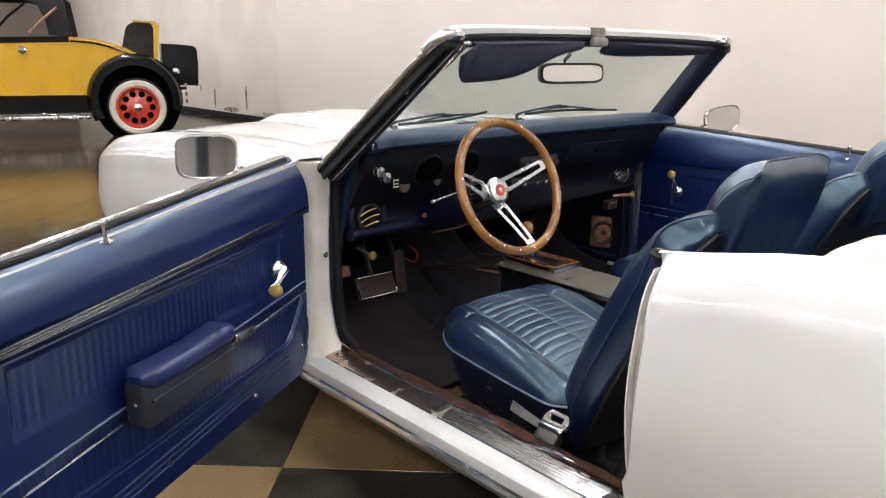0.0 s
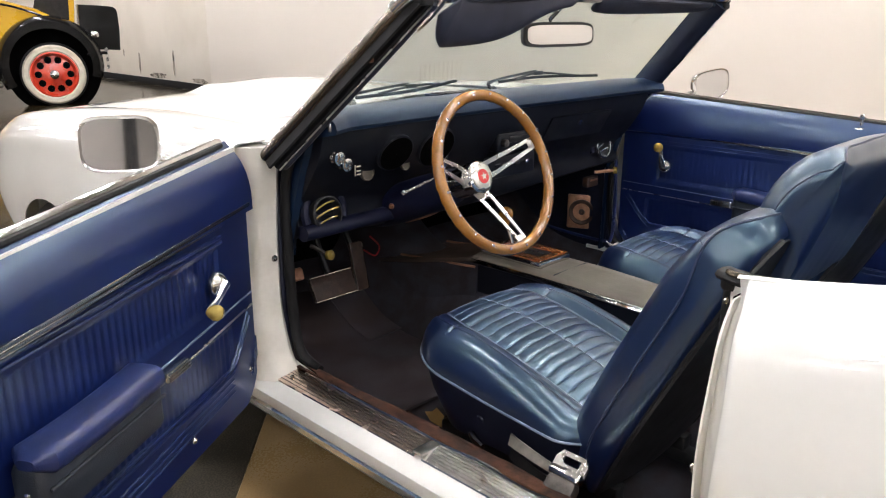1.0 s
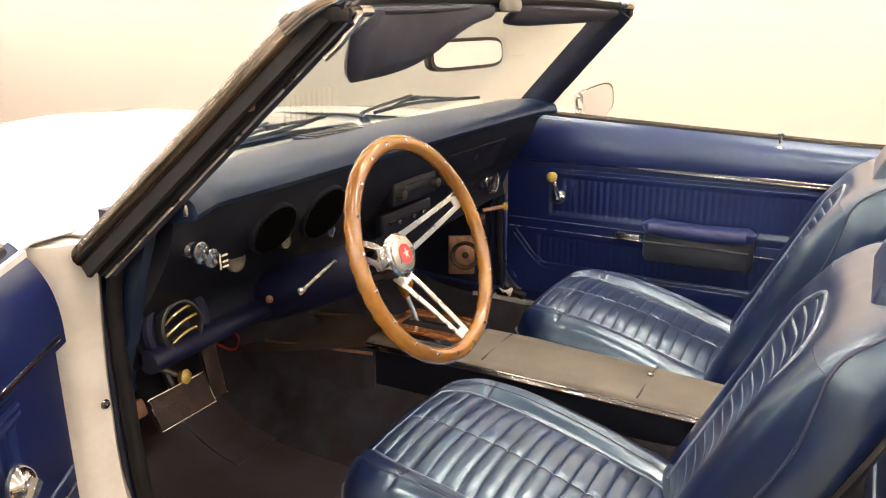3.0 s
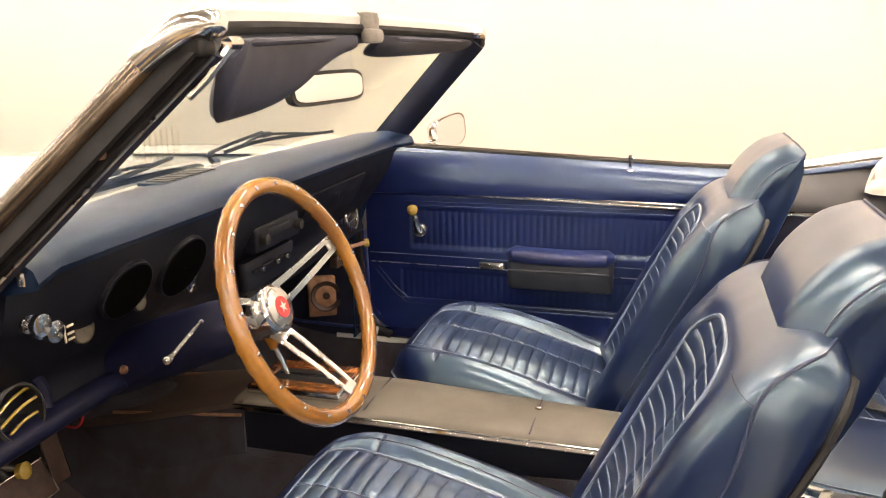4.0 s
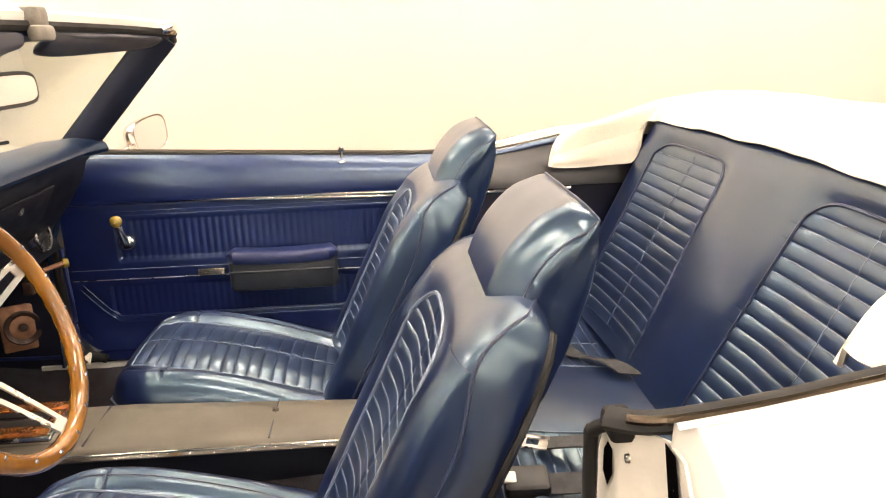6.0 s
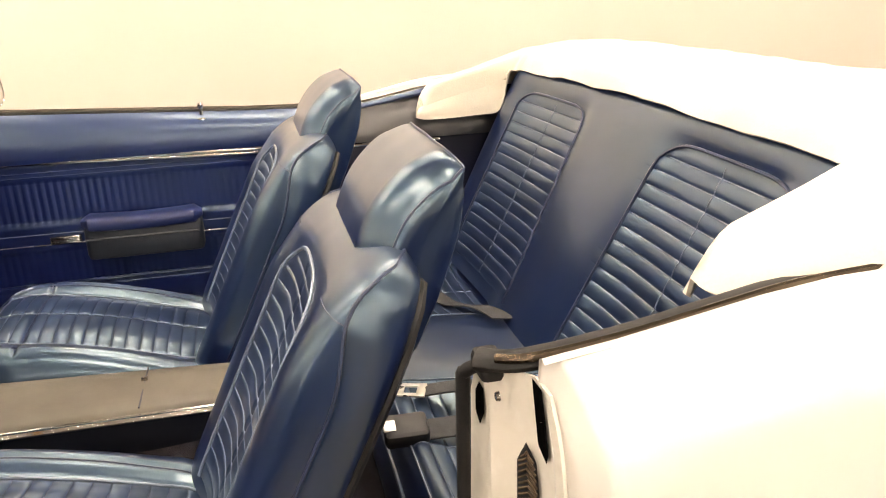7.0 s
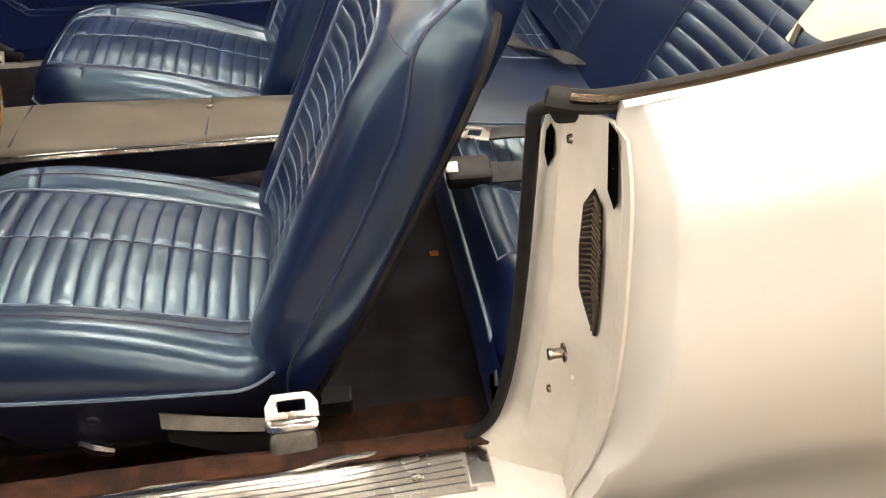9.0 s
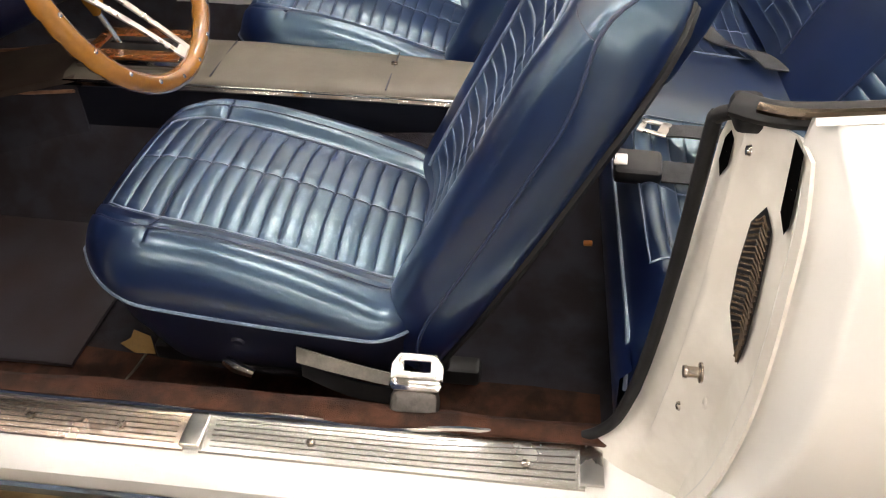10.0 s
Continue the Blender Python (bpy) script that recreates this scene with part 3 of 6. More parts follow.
part("jamb_latch", Shape().add(box(-0.712, 0.016, 0.818, 0.04, 0.026, 0.022, r=0.007)), RUBBER, jamb)
for side in (-1, 1):
    path = spline([(0.700, 0.020, 0.812), (0.688, 0.032, 0.80), (0.686, 0.034, 0.78), (0.684, 0.036, 0.622), (0.682, 0.044, 0.484), (0.679, 0.058, 0.40), (0.676, 0.076, 0.366), (0.674, 0.092, 0.352)], 40)
    part("door_seal", tube([(side * x, y, z) for x, y, z in path], 0.0068, 10, up=(0, 1, 0)), RUBBER, car, "black rubber door seal")
    # rail along the quarter's top
    path = spline([(0.715, 0.028, 0.826), (0.733, -0.01, 0.828), (0.736, -0.10, 0.838), (0.737, -0.194, 0.854), (0.737, -0.274, 0.866), (0.737, -0.40, 0.872)], 24)
    part("quarter_rail", tube([(side * x, y, z) for x, y, z in path], 0.016, 10, flat=0.55), RUBBER if side < 0 else DOORBLUE, car)
    # near bead uses the metal darkened by a painted reflection, far bead plain chrome
    part("quarter_rail_bead", tube([(side * (x + 0.012), y, z + 0.008) for x, y, z in path[2:]], 0.0045, 8), PILLARMETAL if side < 0 else CHROME, car)

# front pillars, hinge posts
for side in (-1, 1):
    post = []
    for z in np.linspace(0.325, 0.86, 18):
        yf = ease([z], [0.32, 0.36, 0.42, 0.6, 0.86], [1.00, 1.035, 1.06, 1.075, 1.055])[0]
        post.append([(side * 0.672, yf + 0.045, z), (side * 0.678, yf + 0.004, z), (side * 0.69, yf - 0.006, z), (side * 0.72, yf, z), (side * 0.745, yf + 0.012, z), (side * 0.765, yf + 0.06, z), (side * 0.75, yf + 0.10, z), (side * 0.68, yf + 0.10, z)])
    part("hinge_post", loft(post), JAMB if side < 0 else SKIRT, car, "white painted front door post" if side < 0 else "dark trimmed front door post")
    path = spline([(0.672, 0.94, 0.905), (0.670, 1.02, 0.84), (0.668, 1.055, 0.76), (0.667, 1.06, 0.60), (0.666, 1.05, 0.44), (0.664, 1.03, 0.375), (0.660, 0.97, 0.350)], 40)
    part("post_seal", tube([(side * x, y, z) for x, y, z in path], 0.012, 10, up=(0, 1, 0)), RUBBER, car)
    part("post_screw", lathe([(0.008, 0), (0.006, 0.003), (0.001, 0.004)], 12, facing((side * 0.70, 1.066, 0.606), (0, -1, 0))), OLDCHROME, car)

# windscreen frame
BASE = [(-0.725, 1.015, 0.865), (-0.66, 1.06, 0.893), (-0.45, 1.115, 0.913), (0, 1.145, 0.922), (0.45, 1.115, 0.913), (0.66, 1.06, 0.893), (0.725, 1.015, 0.865)]
HEAD = [(-0.615, 0.705, 1.172), (-0.55, 0.735, 1.180), (-0.35, 0.765, 1.187), (0, 0.778, 1.190), (0.35, 0.765, 1.187), (0.55, 0.735, 1.180), (0.615, 0.705, 1.172)]
b, h = spline(BASE, 33), spline(HEAD, 33)
rows = []
for f in np.linspace(0, 1, 12):
    bow = 0.010 * math.sin(math.pi * f)
    row = []
    for i in range(4, 29):
        p = b[i] * (1 - f) + h[i] * f
        turn = min(1, max(0, (abs(p[0]) / mix(0.70, 0.59, f) - 0.72) / 0.26)) ** 2
        row.append((p[0], p[1] + bow - (0.062 * (1 - f) + 0.018) * turn, p[2] + bow * 0.8))
    rows.append(row)
screen = part("windscreen", sheet(rows, 0.005), WINDSCREEN, car, "clear slightly green windscreen glass")
screen.visible_shadow = False
for side in (-1, 1):
    lo, hi = Vector((side * 0.724, 1.035, 0.838)), Vector((side * 0.604, 0.700, 1.168))
    along = (hi - lo).normalized()
    out = Vector((side, 0.15, 0.1)).normalized()
    nor = along.cross(out).normalized() * side
    if nor.y > 0:
        nor = -nor

    def strip(profile, extra=0.0):
        return loft([[tuple(lo + (hi - lo) * f + out * a * (1 - 0.1 * f) + nor * c) for a, c in profile] for f in np.linspace(0, 1 + extra, 10)])

    # nor looks back towards the seats
    part("pillar_cover", strip([(0.000, -0.028), (0.007, -0.021), (0.011, -0.012), (0.012, -0.004), (0.009, 0.003), (0.004, 0.006), (-0.001, 0.006), (-0.005, 0.002), (-0.006, -0.028)]), PILLARMETAL, car, "bright metal pillar moulding, a dark brown reflection put into its colour")
    part("pillar_bead", strip([(-0.0195, 0.0275), (-0.018, 0.030), (-0.021, 0.031), (-0.0225, 0.0285)]), BRUSHED, car, "thin pale bead")
    part("pillar_channel", strip([(0.005, 0.004), (0.004, 0.024), (-0.001, 0.026), (-0.004, 0.014), (-0.010, 0.012), (-0.013, 0.026), (-0.020, 0.027), (-0.022, -0.02), (-0.004, -0.02)]), RUBBER, car, "black rubber window channel")
    part("pillar_trim", strip([(-0.020, 0.026), (-0.034, 0.030), (-0.048, 0.020), (-0.054, -0.01), (-0.046, -0.045), (-0.020, -0.04)]), SKIRT, car, "dark blue inner pillar trim")
    cap = spline([tuple(hi - along * 0.05 + out * 0.008 - nor * 0.010), tuple(hi + out * 0.006 + Vector((0, 0, 0.004))), tuple(hi + Vector((-side * 0.02, -0.02, 0.012))), tuple(hi + Vector((-side * 0.055, -0.005, 0.010)))], 14)
    part("header_cap", tube(cap, [0.0140, 0.0145, 0.015, 0.0155, 0.016, 0.016, 0.016, 0.016, 0.0155, 0.015, 0.014, 0.013, 0.011, 0.008], 12), CHROME, car, "chrome corner cap of the windscreen")
    part("header_seal", Shape().add(box(side * 0.598, 0.690, 1.156, 0.030, 0.030, 0.018, r=0.006)), RUBBER, car)
    if side < 0:
        part("header_latch", Shape().add(tube([(side * 0.565, 0.675, 1.155), (side * 0.585, 0.690, 1.125), (side * 0.60, 0.705, 1.105)], [0.007, 0.005, 0.004], 8)).add(lathe([(0.007, -0.012), (0.007, 0.012)], 12, facing((side * 0.56, 0.672, 1.160), (side, 0, 0)))), OLDCHROME, car, "chrome top latch")
part("pillar_clip", box(-0.640, 0.795, 1.055, 0.012, 0.018, 0.022, r=0.004), COPPER, car, "small brown pillar clip")
for side in (-1, 1):
    kick = [[(side * x, y, z) for x, y in ((0.662, mix(1.07, 0.965, f)), (0.650, mix(1.062, 0.955, f)), (0.638, mix(1.068, 0.965, f)), (0.638, 1.072), (0.662, 1.072))] for f, z in ((-0.1, 0.34 if side > 0 else 0.60), (0, 0.63), (0.25, 0.70), (0.6, 0.80), (0.85, 0.86), (1, 0.895))]
    part("pillar_lower_trim", loft(kick), PADBLUE, car, "dark blue lower pillar trim")
# header rail: pale outer band, dark seal, blue inner trim
hp = spline([(-0.60, 0.690, 1.176), (-0.50, 0.722, 1.183), (-0.3, 0.748, 1.188), (0, 0.758, 1.190), (0.3, 0.748, 1.188), (0.50, 0.722, 1.183), (0.60, 0.690, 1.176)], 31)


def rail(profile):
    return loft([[tuple(p + np.array((0, a, c))) for a, c in profile] for p in hp])


part("header_rail", rail([(-0.012, 0.000), (-0.014, 0.014), (-0.004, 0.022), (0.03, 0.016), (0.045, -0.006), (0.02, -0.010)]), WHITE, car, "white painted windscreen header")
part("header_weatherstrip", rail([(-0.016, -0.014), (-0.020, -0.006), (-0.018, 0.001), (-0.008, 0.002), (0.01, -0.012)]), RUBBER, car)
part("header_trim", rail([(-0.010, -0.012), (-0.012, -0.022), (0.0, -0.030), (0.03, -0.020), (0.03, -0.010)]), PADBLUE, car)
part("top_latch_block", Shape().add(box(0.0, 0.742, 1.196, 0.045, 0.035, 0.034, r=0.008)).add(box(0.0, 0.732, 1.172, 0.06, 0.025, 0.025, r=0.008)), TRIMGREY, car, "aged grey centre bracket of the header")


def visor(name, x0, x1, xs_, drops, lean, cut):
    """A padded sun visor hung from the header: a drop for each place across, rounded ends, the outer end cut aslant."""
    rings = []
    for f in np.concatenate([np.linspace(0, 0.10, 10)[:-1], np.linspace(0.10, 0.92, 20), np.linspace(0.92, 1, 6)[1:]]):
        x = mix(x0, x1, f)
        end = min(1.0, f / 0.085, (1 - f) / 0.06)
        drop = float(ease([x], xs_, drops)[0]) * (0.30 + 0.70 * math.sqrt(max(0, 1 - (1 - end) ** 2)))
        thin = 0.35 + 0.65 * math.sqrt(max(0, 1 - (1 - min(1, f / 0.03, (1 - f) / 0.03)) ** 2))
        y0 = float(np.interp(x, hp[:, 0], hp[:, 1])) - 0.016
        z0 = float(np.interp(x, hp[:, 0], hp[:, 2])) - 0.022
        ring = []
        for g, o in ((0, -0.007), (0.2, -0.010), (0.5, -0.011), (0.8, -0.011), (0.94, -0.008), (1.0, 0.0), (0.94, 0.008), (0.8, 0.010), (0.5, 0.010), (0.2, 0.010), (0, 0.007)):
            ring.append((x + cut * (1 - g) * max(0, 1 - f / 0.30), y0 + lean * drop * g + o * thin, z0 - drop * g + (0.004 if g == 0 else 0)))
        rings.append(ring)
    v = thing(name, "padded dark blue vinyl sun visor on the windscreen header", "sun visor", "sun visors")
    part("pad", loft(rings), GREYVISOR, v, sharp=60)
    part("pivot_rod", tube([(x0 + cut * 0.8, rings[0][0][1] + 0.008, rings[0][0][2] - 0.002), (x1, rings[-1][0][1] + 0.008, rings[-1][0][2] - 0.002)], 0.005, 8), GREYVISOR, v)
    return v


visor("sun_visor", -0.552, -0.055, [-0.56, -0.45, -0.36, -0.30, -0.25, -0.19, -0.12, -0.05], [0.088, 0.092, 0.090, 0.083, 0.070, 0.046, 0.026, 0.018], 0.28, 0.050)
visor("sun_visor", 0.045, 0.540, [0.0, 0.15, 0.30, 0.45, 0.55], [0.026, 0.034, 0.032, 0.026, 0.018], 1.1, 0.0)

mirror = thing("rear_view_mirror", "rear view mirror in a black frame on the windscreen", "mirror")
mm = facing((-0.005, 0.818, 1.085), (-0.12, -1, 0.05))
shape_pts = [(0.125 * np.sign(math.cos(a)) * abs(math.cos(a)) ** 0.35, 0.030 * np.sign(math.sin(a)) * abs(math.sin(a)) ** 0.5) for a in np.linspace(0, 2 * math.pi, 40, endpoint=False)]
part("housing", loft([[tuple(mm @ Vector((x * k, y * k, z))) for x, y in shape_pts] for k, z in ((0.8, -0.022), (0.98, -0.012), (1.0, 0.0), (0.975, 0.003))]), BLACK, mirror)
part("glass", loft([[tuple(mm @ Vector((x * 0.925, y * 0.76, z))) for x, y in shape_pts] for z in (0.0032, 0.005)]), MIRROR, mirror, "silvered mirror glass")
part("stem", tube([(-0.005, 0.84, 1.09), (-0.005, 0.85, 1.12), (-0.005, 0.80, 1.165)], 0.006, 8), CHROME, mirror)

for base, bridge, tip in (((0.149, 1.142, 0.944), (0.354, 1.156, 0.959), (0.56, 1.075, 0.945)), ((-0.38, 1.156, 0.935), (-0.19, 1.158, 0.952), (-0.026, 1.150, 0.957))):
    w = thing("wiper", "black windscreen wiper resting on the cowl", "wiper", "windscreen wipers")
    p0, p1, p2 = Vector(base), Vector(bridge), Vector(tip)
    pivot = Vector((base[0] + 0.015, base[1] + 0.035, 0.916))
    part("arm", tube(spline([tuple(pivot), tuple(p0 * 0.5 + pivot * 0.5 + Vector((0, 0.02, 0.012))), tuple(p1 + Vector((0, 0.010, 0.006)))], 12), [0.006] * 6 + [0.004] * 6, 6), BLACK, w)
    part("pivot_cap", lathe([(0.012, 0), (0.011, 0.014), (0.006, 0.020), (0.001, 0.021)], 14, Matrix.Translation(pivot - Vector((0, 0, 0.008)))), BLACK, w)
    part("blade", tube(spline([tuple(p0), tuple(p1 - Vector((0, 0.004, 0.012))), tuple(p2)], 16), 0.0045, 6), RUBBER, w)
    part("blade_carrier", tube(spline([tuple(p0 * 0.6 + p1 * 0.4 - Vector((0, 0, 0.002))), tuple(p1), tuple(p2 * 0.6 + p1 * 0.4 - Vector((0, 0, 0.002)))], 12), 0.0035, 6), BLACK, w)
    part("bridge", box(p1.x, p1.y, p1.z, 0.04, 0.014, 0.012, r=0.004), BLACK, w)


# ---------- doors ----------
def make_door(side, label):
    """A door in its closed place for the passenger side (x > 0), mirrored for the other; the hinge is the object's origin."""
    hx, hy = 0.79, 1.07
    d = thing("car_door", label, "car door", "car doors")

    def L(x, y, z):
        return (side * (x - hx), y - hy, z)

    Y0, Y1 = 0.012, 1.060
    drop = 0.0 if side > 0 else 0.04

    def belt(y):
        return (0.836 if side > 0 else 0.848) + 0.046 * max(0, (y - 0.05) / 0.9) + 0.004 * max(0, (0.2 - y) / 0.2)

    # moulded inner skin: rolls over at the belt, stepped field, ribbed panels
    ys = np.linspace(Y0, Y1, 220)
    zs = np.concatenate([np.linspace(0.345 if side > 0 else 0.325, 0.44, 14), np.linspace(0.4405, 0.54, 22), np.linspace(0.541, 0.70, 22), np.linspace(0.7005, 0.80, 20), np.linspace(0.801, 1.0, 20)])
    rows = []
    for y in ys:
        row = []
        k = belt(y)
        for z in zs:
            top = z > 0.801
            zz = 0.80 + (z - 0.80) / 0.20 * (k - 0.80) if top else z
            x = 0.735
            if zz > 0.755:
                x = 0.719 + 0.053 * ((zz - 0.755) / (k - 0.755)) ** 3.0
            lo_field = 0.7105
            # pleated fields above and below the twin strips
            in_up = 0.595 < zz < lo_field and 0.10 < y < 0.925
            slant = 0.44 + max(0, (y - 0.955)) * 1.4
            in_lo = slant < zz < 0.528 and 0.10 < y < 0.955
            if in_up or in_lo:
                x += 0.003 + 0.0022 * abs(math.sin(math.pi * y / 0.0185))
            row.append(L(x, y, zz))
        rows.append(row)
    rounded = []
    for r, y in zip(rows, ys):
        lift = 0.055 * max(0, (y - 0.995) / 0.065) ** 2 + 0.05 * max(0, (0.06 - y) / 0.05) ** 2
        rounded.append([(p[0], p[1], p[2] + lift if p[2] < 0.36 + lift else p[2]) for p in r])
    part("door_panel", sheet(rounded, 0.004), DOORBLUE, d, "pleated royal blue vinyl door panel", sharp=60)
    core = []
    for y in np.linspace(Y0 - 0.002, Y1 + 0.002, 16):
        k = belt(y) - 0.012
        core.append([L(0.745, y, 0.335), L(0.748, y, 0.55), L(0.752, y, k), L(0.80, y, k), L(0.845, y, k - 0.05), L(0.868, y, 0.66), L(0.86, y, 0.52), L(0.83, y, 0.42), L(0.79, y, 0.325)])
    part("door_shell", loft(core), WHITE, d, "white painted door shell")
    part("belt_seal", tube([L(0.766, y, belt(y) - 0.003) for y in np.linspace(Y0, Y1 - 0.03, 14)], 0.006, 8), RUBBER, d)
    part("belt_moulding", loft([[L(x, y, belt(y) + z) for x, z in ((0.768, 0.003), (0.772, 0.008), (0.782, 0.008), (0.786, 0.001), (0.784, -0.008), (0.770, -0.006))] for y in np.linspace(Y0, Y1 - 0.02, 12)]), CHROME, d, "bright belt moulding")
    for off, r in ((0.0, 0.0045), (-0.009, 0.003)):
        part("chrome_strip", tube([L(0.722, y, 0.741 + 0.030 * y / 1.0 + off) for y in np.linspace(0.02, 1.045 if off == 0 else 1.03, 10)], r, 8, flat=1.3), CHROME, d, "thin chrome strip")
    for zl in (0.571, 0.543):
        part("bright_line", tube([L(0.7325, y, zl + 0.006 * (y - 0.5) + drop * (y - 1.05)) for y in np.linspace(0.02, 1.052, 10)], 0.0022, 6), PIPING if zl > 0.55 else BRUSHED, d, "thin bright line")
    for off in (0.0, 0.012):
        path = [L(0.734, 0.1, 0.438 - off)] + [L(0.734, y, 0.438 - off) for y in (0.3, 0.6, 0.90)] + [L(0.734, 0.955 + off * 0.5, 0.452 - off), L(0.734, 1.03 + off * 0.7, 0.535 - off)]
        part("panel_bead", tube(spline(path, 30), 0.0038, 8), DOORBLUE, d)
    for zl in (0.729, 0.718):
        part("panel_bead", tube([L(0.7345, y, zl) for y in np.linspace(0.05, 0.94, 8)], 0.0042, 8), DOORBLUE, d)
    for zl in (0.418, 0.404, 0.390):
        part("panel_bead", tube([L(0.7345, y, zl + drop * (y - 1.05)) for y in np.linspace(0.06, 0.95, 8)], 0.0030, 6), DOORBLUE, d)
    # crank
    c = part("window_crank", lathe([(0.024, 0), (0.024, 0.006), (0.017, 0.016), (0.012, 0.020), (0.001, 0.022)], 20, facing(L(0.728, 0.895, 0.648), (-side, 0, 0))), CHROME, d, "chrome window crank")
    ky, kz = (0.903, 0.714) if side > 0 else (0.812, 0.622)
    part("crank_arm", tube([L(0.708, 0.895, 0.648), L(0.700, mix(0.895, ky, 0.6), mix(0.648, kz, 0.6)), L(0.702, ky, kz)], [0.011, 0.007, 0.008], 8), CHROME, c)
    part("crank_knob", lathe([(0.006, 0), (0.012, 0.006), (0.016, 0.016), (0.015, 0.024), (0.010, 0.030), (0.001, 0.032)], 16, facing(L(0.703, ky, kz), (-side, 0, 0))), YKNOB, c, "amber plastic crank knob")
    # inside handle
    hy2, hz2 = (0.685, 0.557) if side > 0 else (0.722, 0.545)
    hnd = part("door_handle", box(*L(0.722, hy2, hz2), 0.014, 0.075, 0.022, r=0.006), CHROME, d, "chrome inside door handle")
    for k in (-1, 0, 1):
        part("handle_ridge", box(*L(0.7135, hy2, hz2 + k * 0.006), 0.004, 0.07, 0.003, r=0.001), CHROME, hnd)
    # armrest
    ay = 0.0 if side > 0 else -0.028
    base = part("armrest", box(*L(0.700, 0.492 + ay, 0.553), 0.055, 0.282, 0.092, r=0.014), ARMBASE, d, "dark armrest base")
    pad = []
    for y in np.linspace(0.348, 0.636, 16):
        e = min(1, (y - 0.345) / 0.02, (0.639 - y) / 0.02) ** 0.5
        dip = 0.006 * math.sin(math.pi * (y - 0.345) / 0.29)
        ring = []
        for a in np.linspace(0, 2 * math.pi, 16, endpoint=False):
            ring.append(L(0.694 + 0.035 * e * np.sign(math.cos(a)) * abs(math.cos(a)) ** 0.6, y + ay, 0.604 - dip + 0.020 * e * np.sign(math.sin(a)) * abs(math.sin(a)) ** 0.7))
        pad.append(ring)
    part("armrest_pad", loft(pad), ARMPAD, base, "padded blue vinyl armrest top")
    part("armrest_groove", tube([L(0.671, y + ay, 0.563) for y in (0.36, 0.5, 0.63)], 0.003, 6), ARMBASE, base)
    part("armrest_screw", lathe([(0.005, 0), (0.001, 0.003)], 10, facing(L(0.70, 0.350 + ay, 0.556), (0, -1, 0))), CHROME, base)
    # lock knob
    k = part("lock_knob", lathe([(0.017, 0), (0.016, 0.003), (0.008, 0.005), (0.005, 0.007), (0.0045, 0.026), (0.0075, 0.029), (0.008, 0.037), (0.006, 0.040), (0.001, 0.041)], 18, Matrix.Translation(L(0.754, 0.322 if side > 0 else 0.350, belt(0.33) - 0.021))), CHROME, d, "chrome lock knob")
    for y in (0.10, 0.45, 0.78, 1.03):
        part("panel_screw", lathe([(0.007, 0), (0.005, 0.003), (0.001, 0.004)], 12, facing(L(0.735, y, 0.366 if y < 1 else 0.40), (-side, 0, 0))), CHROME, d)
    # outside mirror
    my = 0.862 if side > 0 else 0.945
    m = part("door_mirror", tube(spline([L(0.835, my + 0.07, 0.845), L(0.875, my + 0.05, 0.872), L(0.91, my + 0.02, 0.892)], 8), [0.014, 0.012, 0.010, 0.009, 0.009, 0.009, 0.009, 0.010], 10), CHROME, d, "chrome outside mirror")
    mq = facing(L(0.935, my, 0.905), (-side * (0.33 if side > 0 else 0.40), -0.88, 0.05 if side > 0 else 0.12))
    if side > 0:
        mq = mq @ Matrix.Rotation(radians(8), 4, 'Z')
    pts = [((0.076 * (1 + 0.10 * math.sin(a)) if side > 0 else 0.076) * np.sign(math.cos(a)) * abs(math.cos(a)) ** (0.62 if side > 0 else 0.5), (0.050 if side > 0 else 0.056) * np.sign(math.sin(a)) * abs(math.sin(a)) ** (0.62 if side > 0 else 0.5)) for a in np.linspace(0, 2 * math.pi, 36, endpoint=False)]
    part("mirror_shell", loft([[tuple(mq @ Vector((x * s, y * s, z))) for x, y in pts] for s, z in ((0.35, -0.055), (0.7, -0.045), (0.93, -0.022), (1.0, 0.0), (0.985, 0.005), (0.93, 0.0036))]), CHROME, m, "chrome mirror shell")
    part("mirror_glass", loft([[tuple(mq @ Vector((x * 0.915, y * 0.885, z))) for x, y in pts] for z in (0.0032, 0.0045)]), MIRROR, m)
    return d


door_r = make_door(1, "closed white car door with pleated blue vinyl inner panel")
door_r.matrix_basis = pose(0.79, 1.07, 0)
door_l = make_door(-1, "open white car door with pleated blue vinyl inner panel")
door_l.matrix_basis = pose(-0.796, 1.10, -0.020, 0, 0, -DOOR_OPEN)

# ---------- dashboard ----------
dash = thing("dashboard", "dark blue padded dashboard with round gauges and chrome vents", "dashboard")
rows = []
for x in np.linspace(-0.655, 0.655, 61):
    e = abs(x) / 0.655
    lip = 0.918 + 0.018 * (1 - e ** 2) * 0.4 - 0.028 * max(0, e - 0.9) / 0.1
    zl = 0.912 + 0.004 * (1 - e * e)
    back = 1.135 - 0.13 * e ** 2.6
    ring = [(0.004, 0.896), (-0.004, 0.898), (-0.008, 0.906), (-0.003, 0.920), (0.015, 0.930), (0.05, 0.937), (0.10, 0.935)]
    pts = [(x, lip + a, z) for a, z in ring] + [(x, mix(lip + 0.10, back, 0.5), 0.930), (x, back, 0.918)]
    rows.append(pts + [(x, back, 0.87), (x, lip + 0.06, 0.885)])
part("pad", loft(rows), PADBLUE, dash, "padded navy dash top")
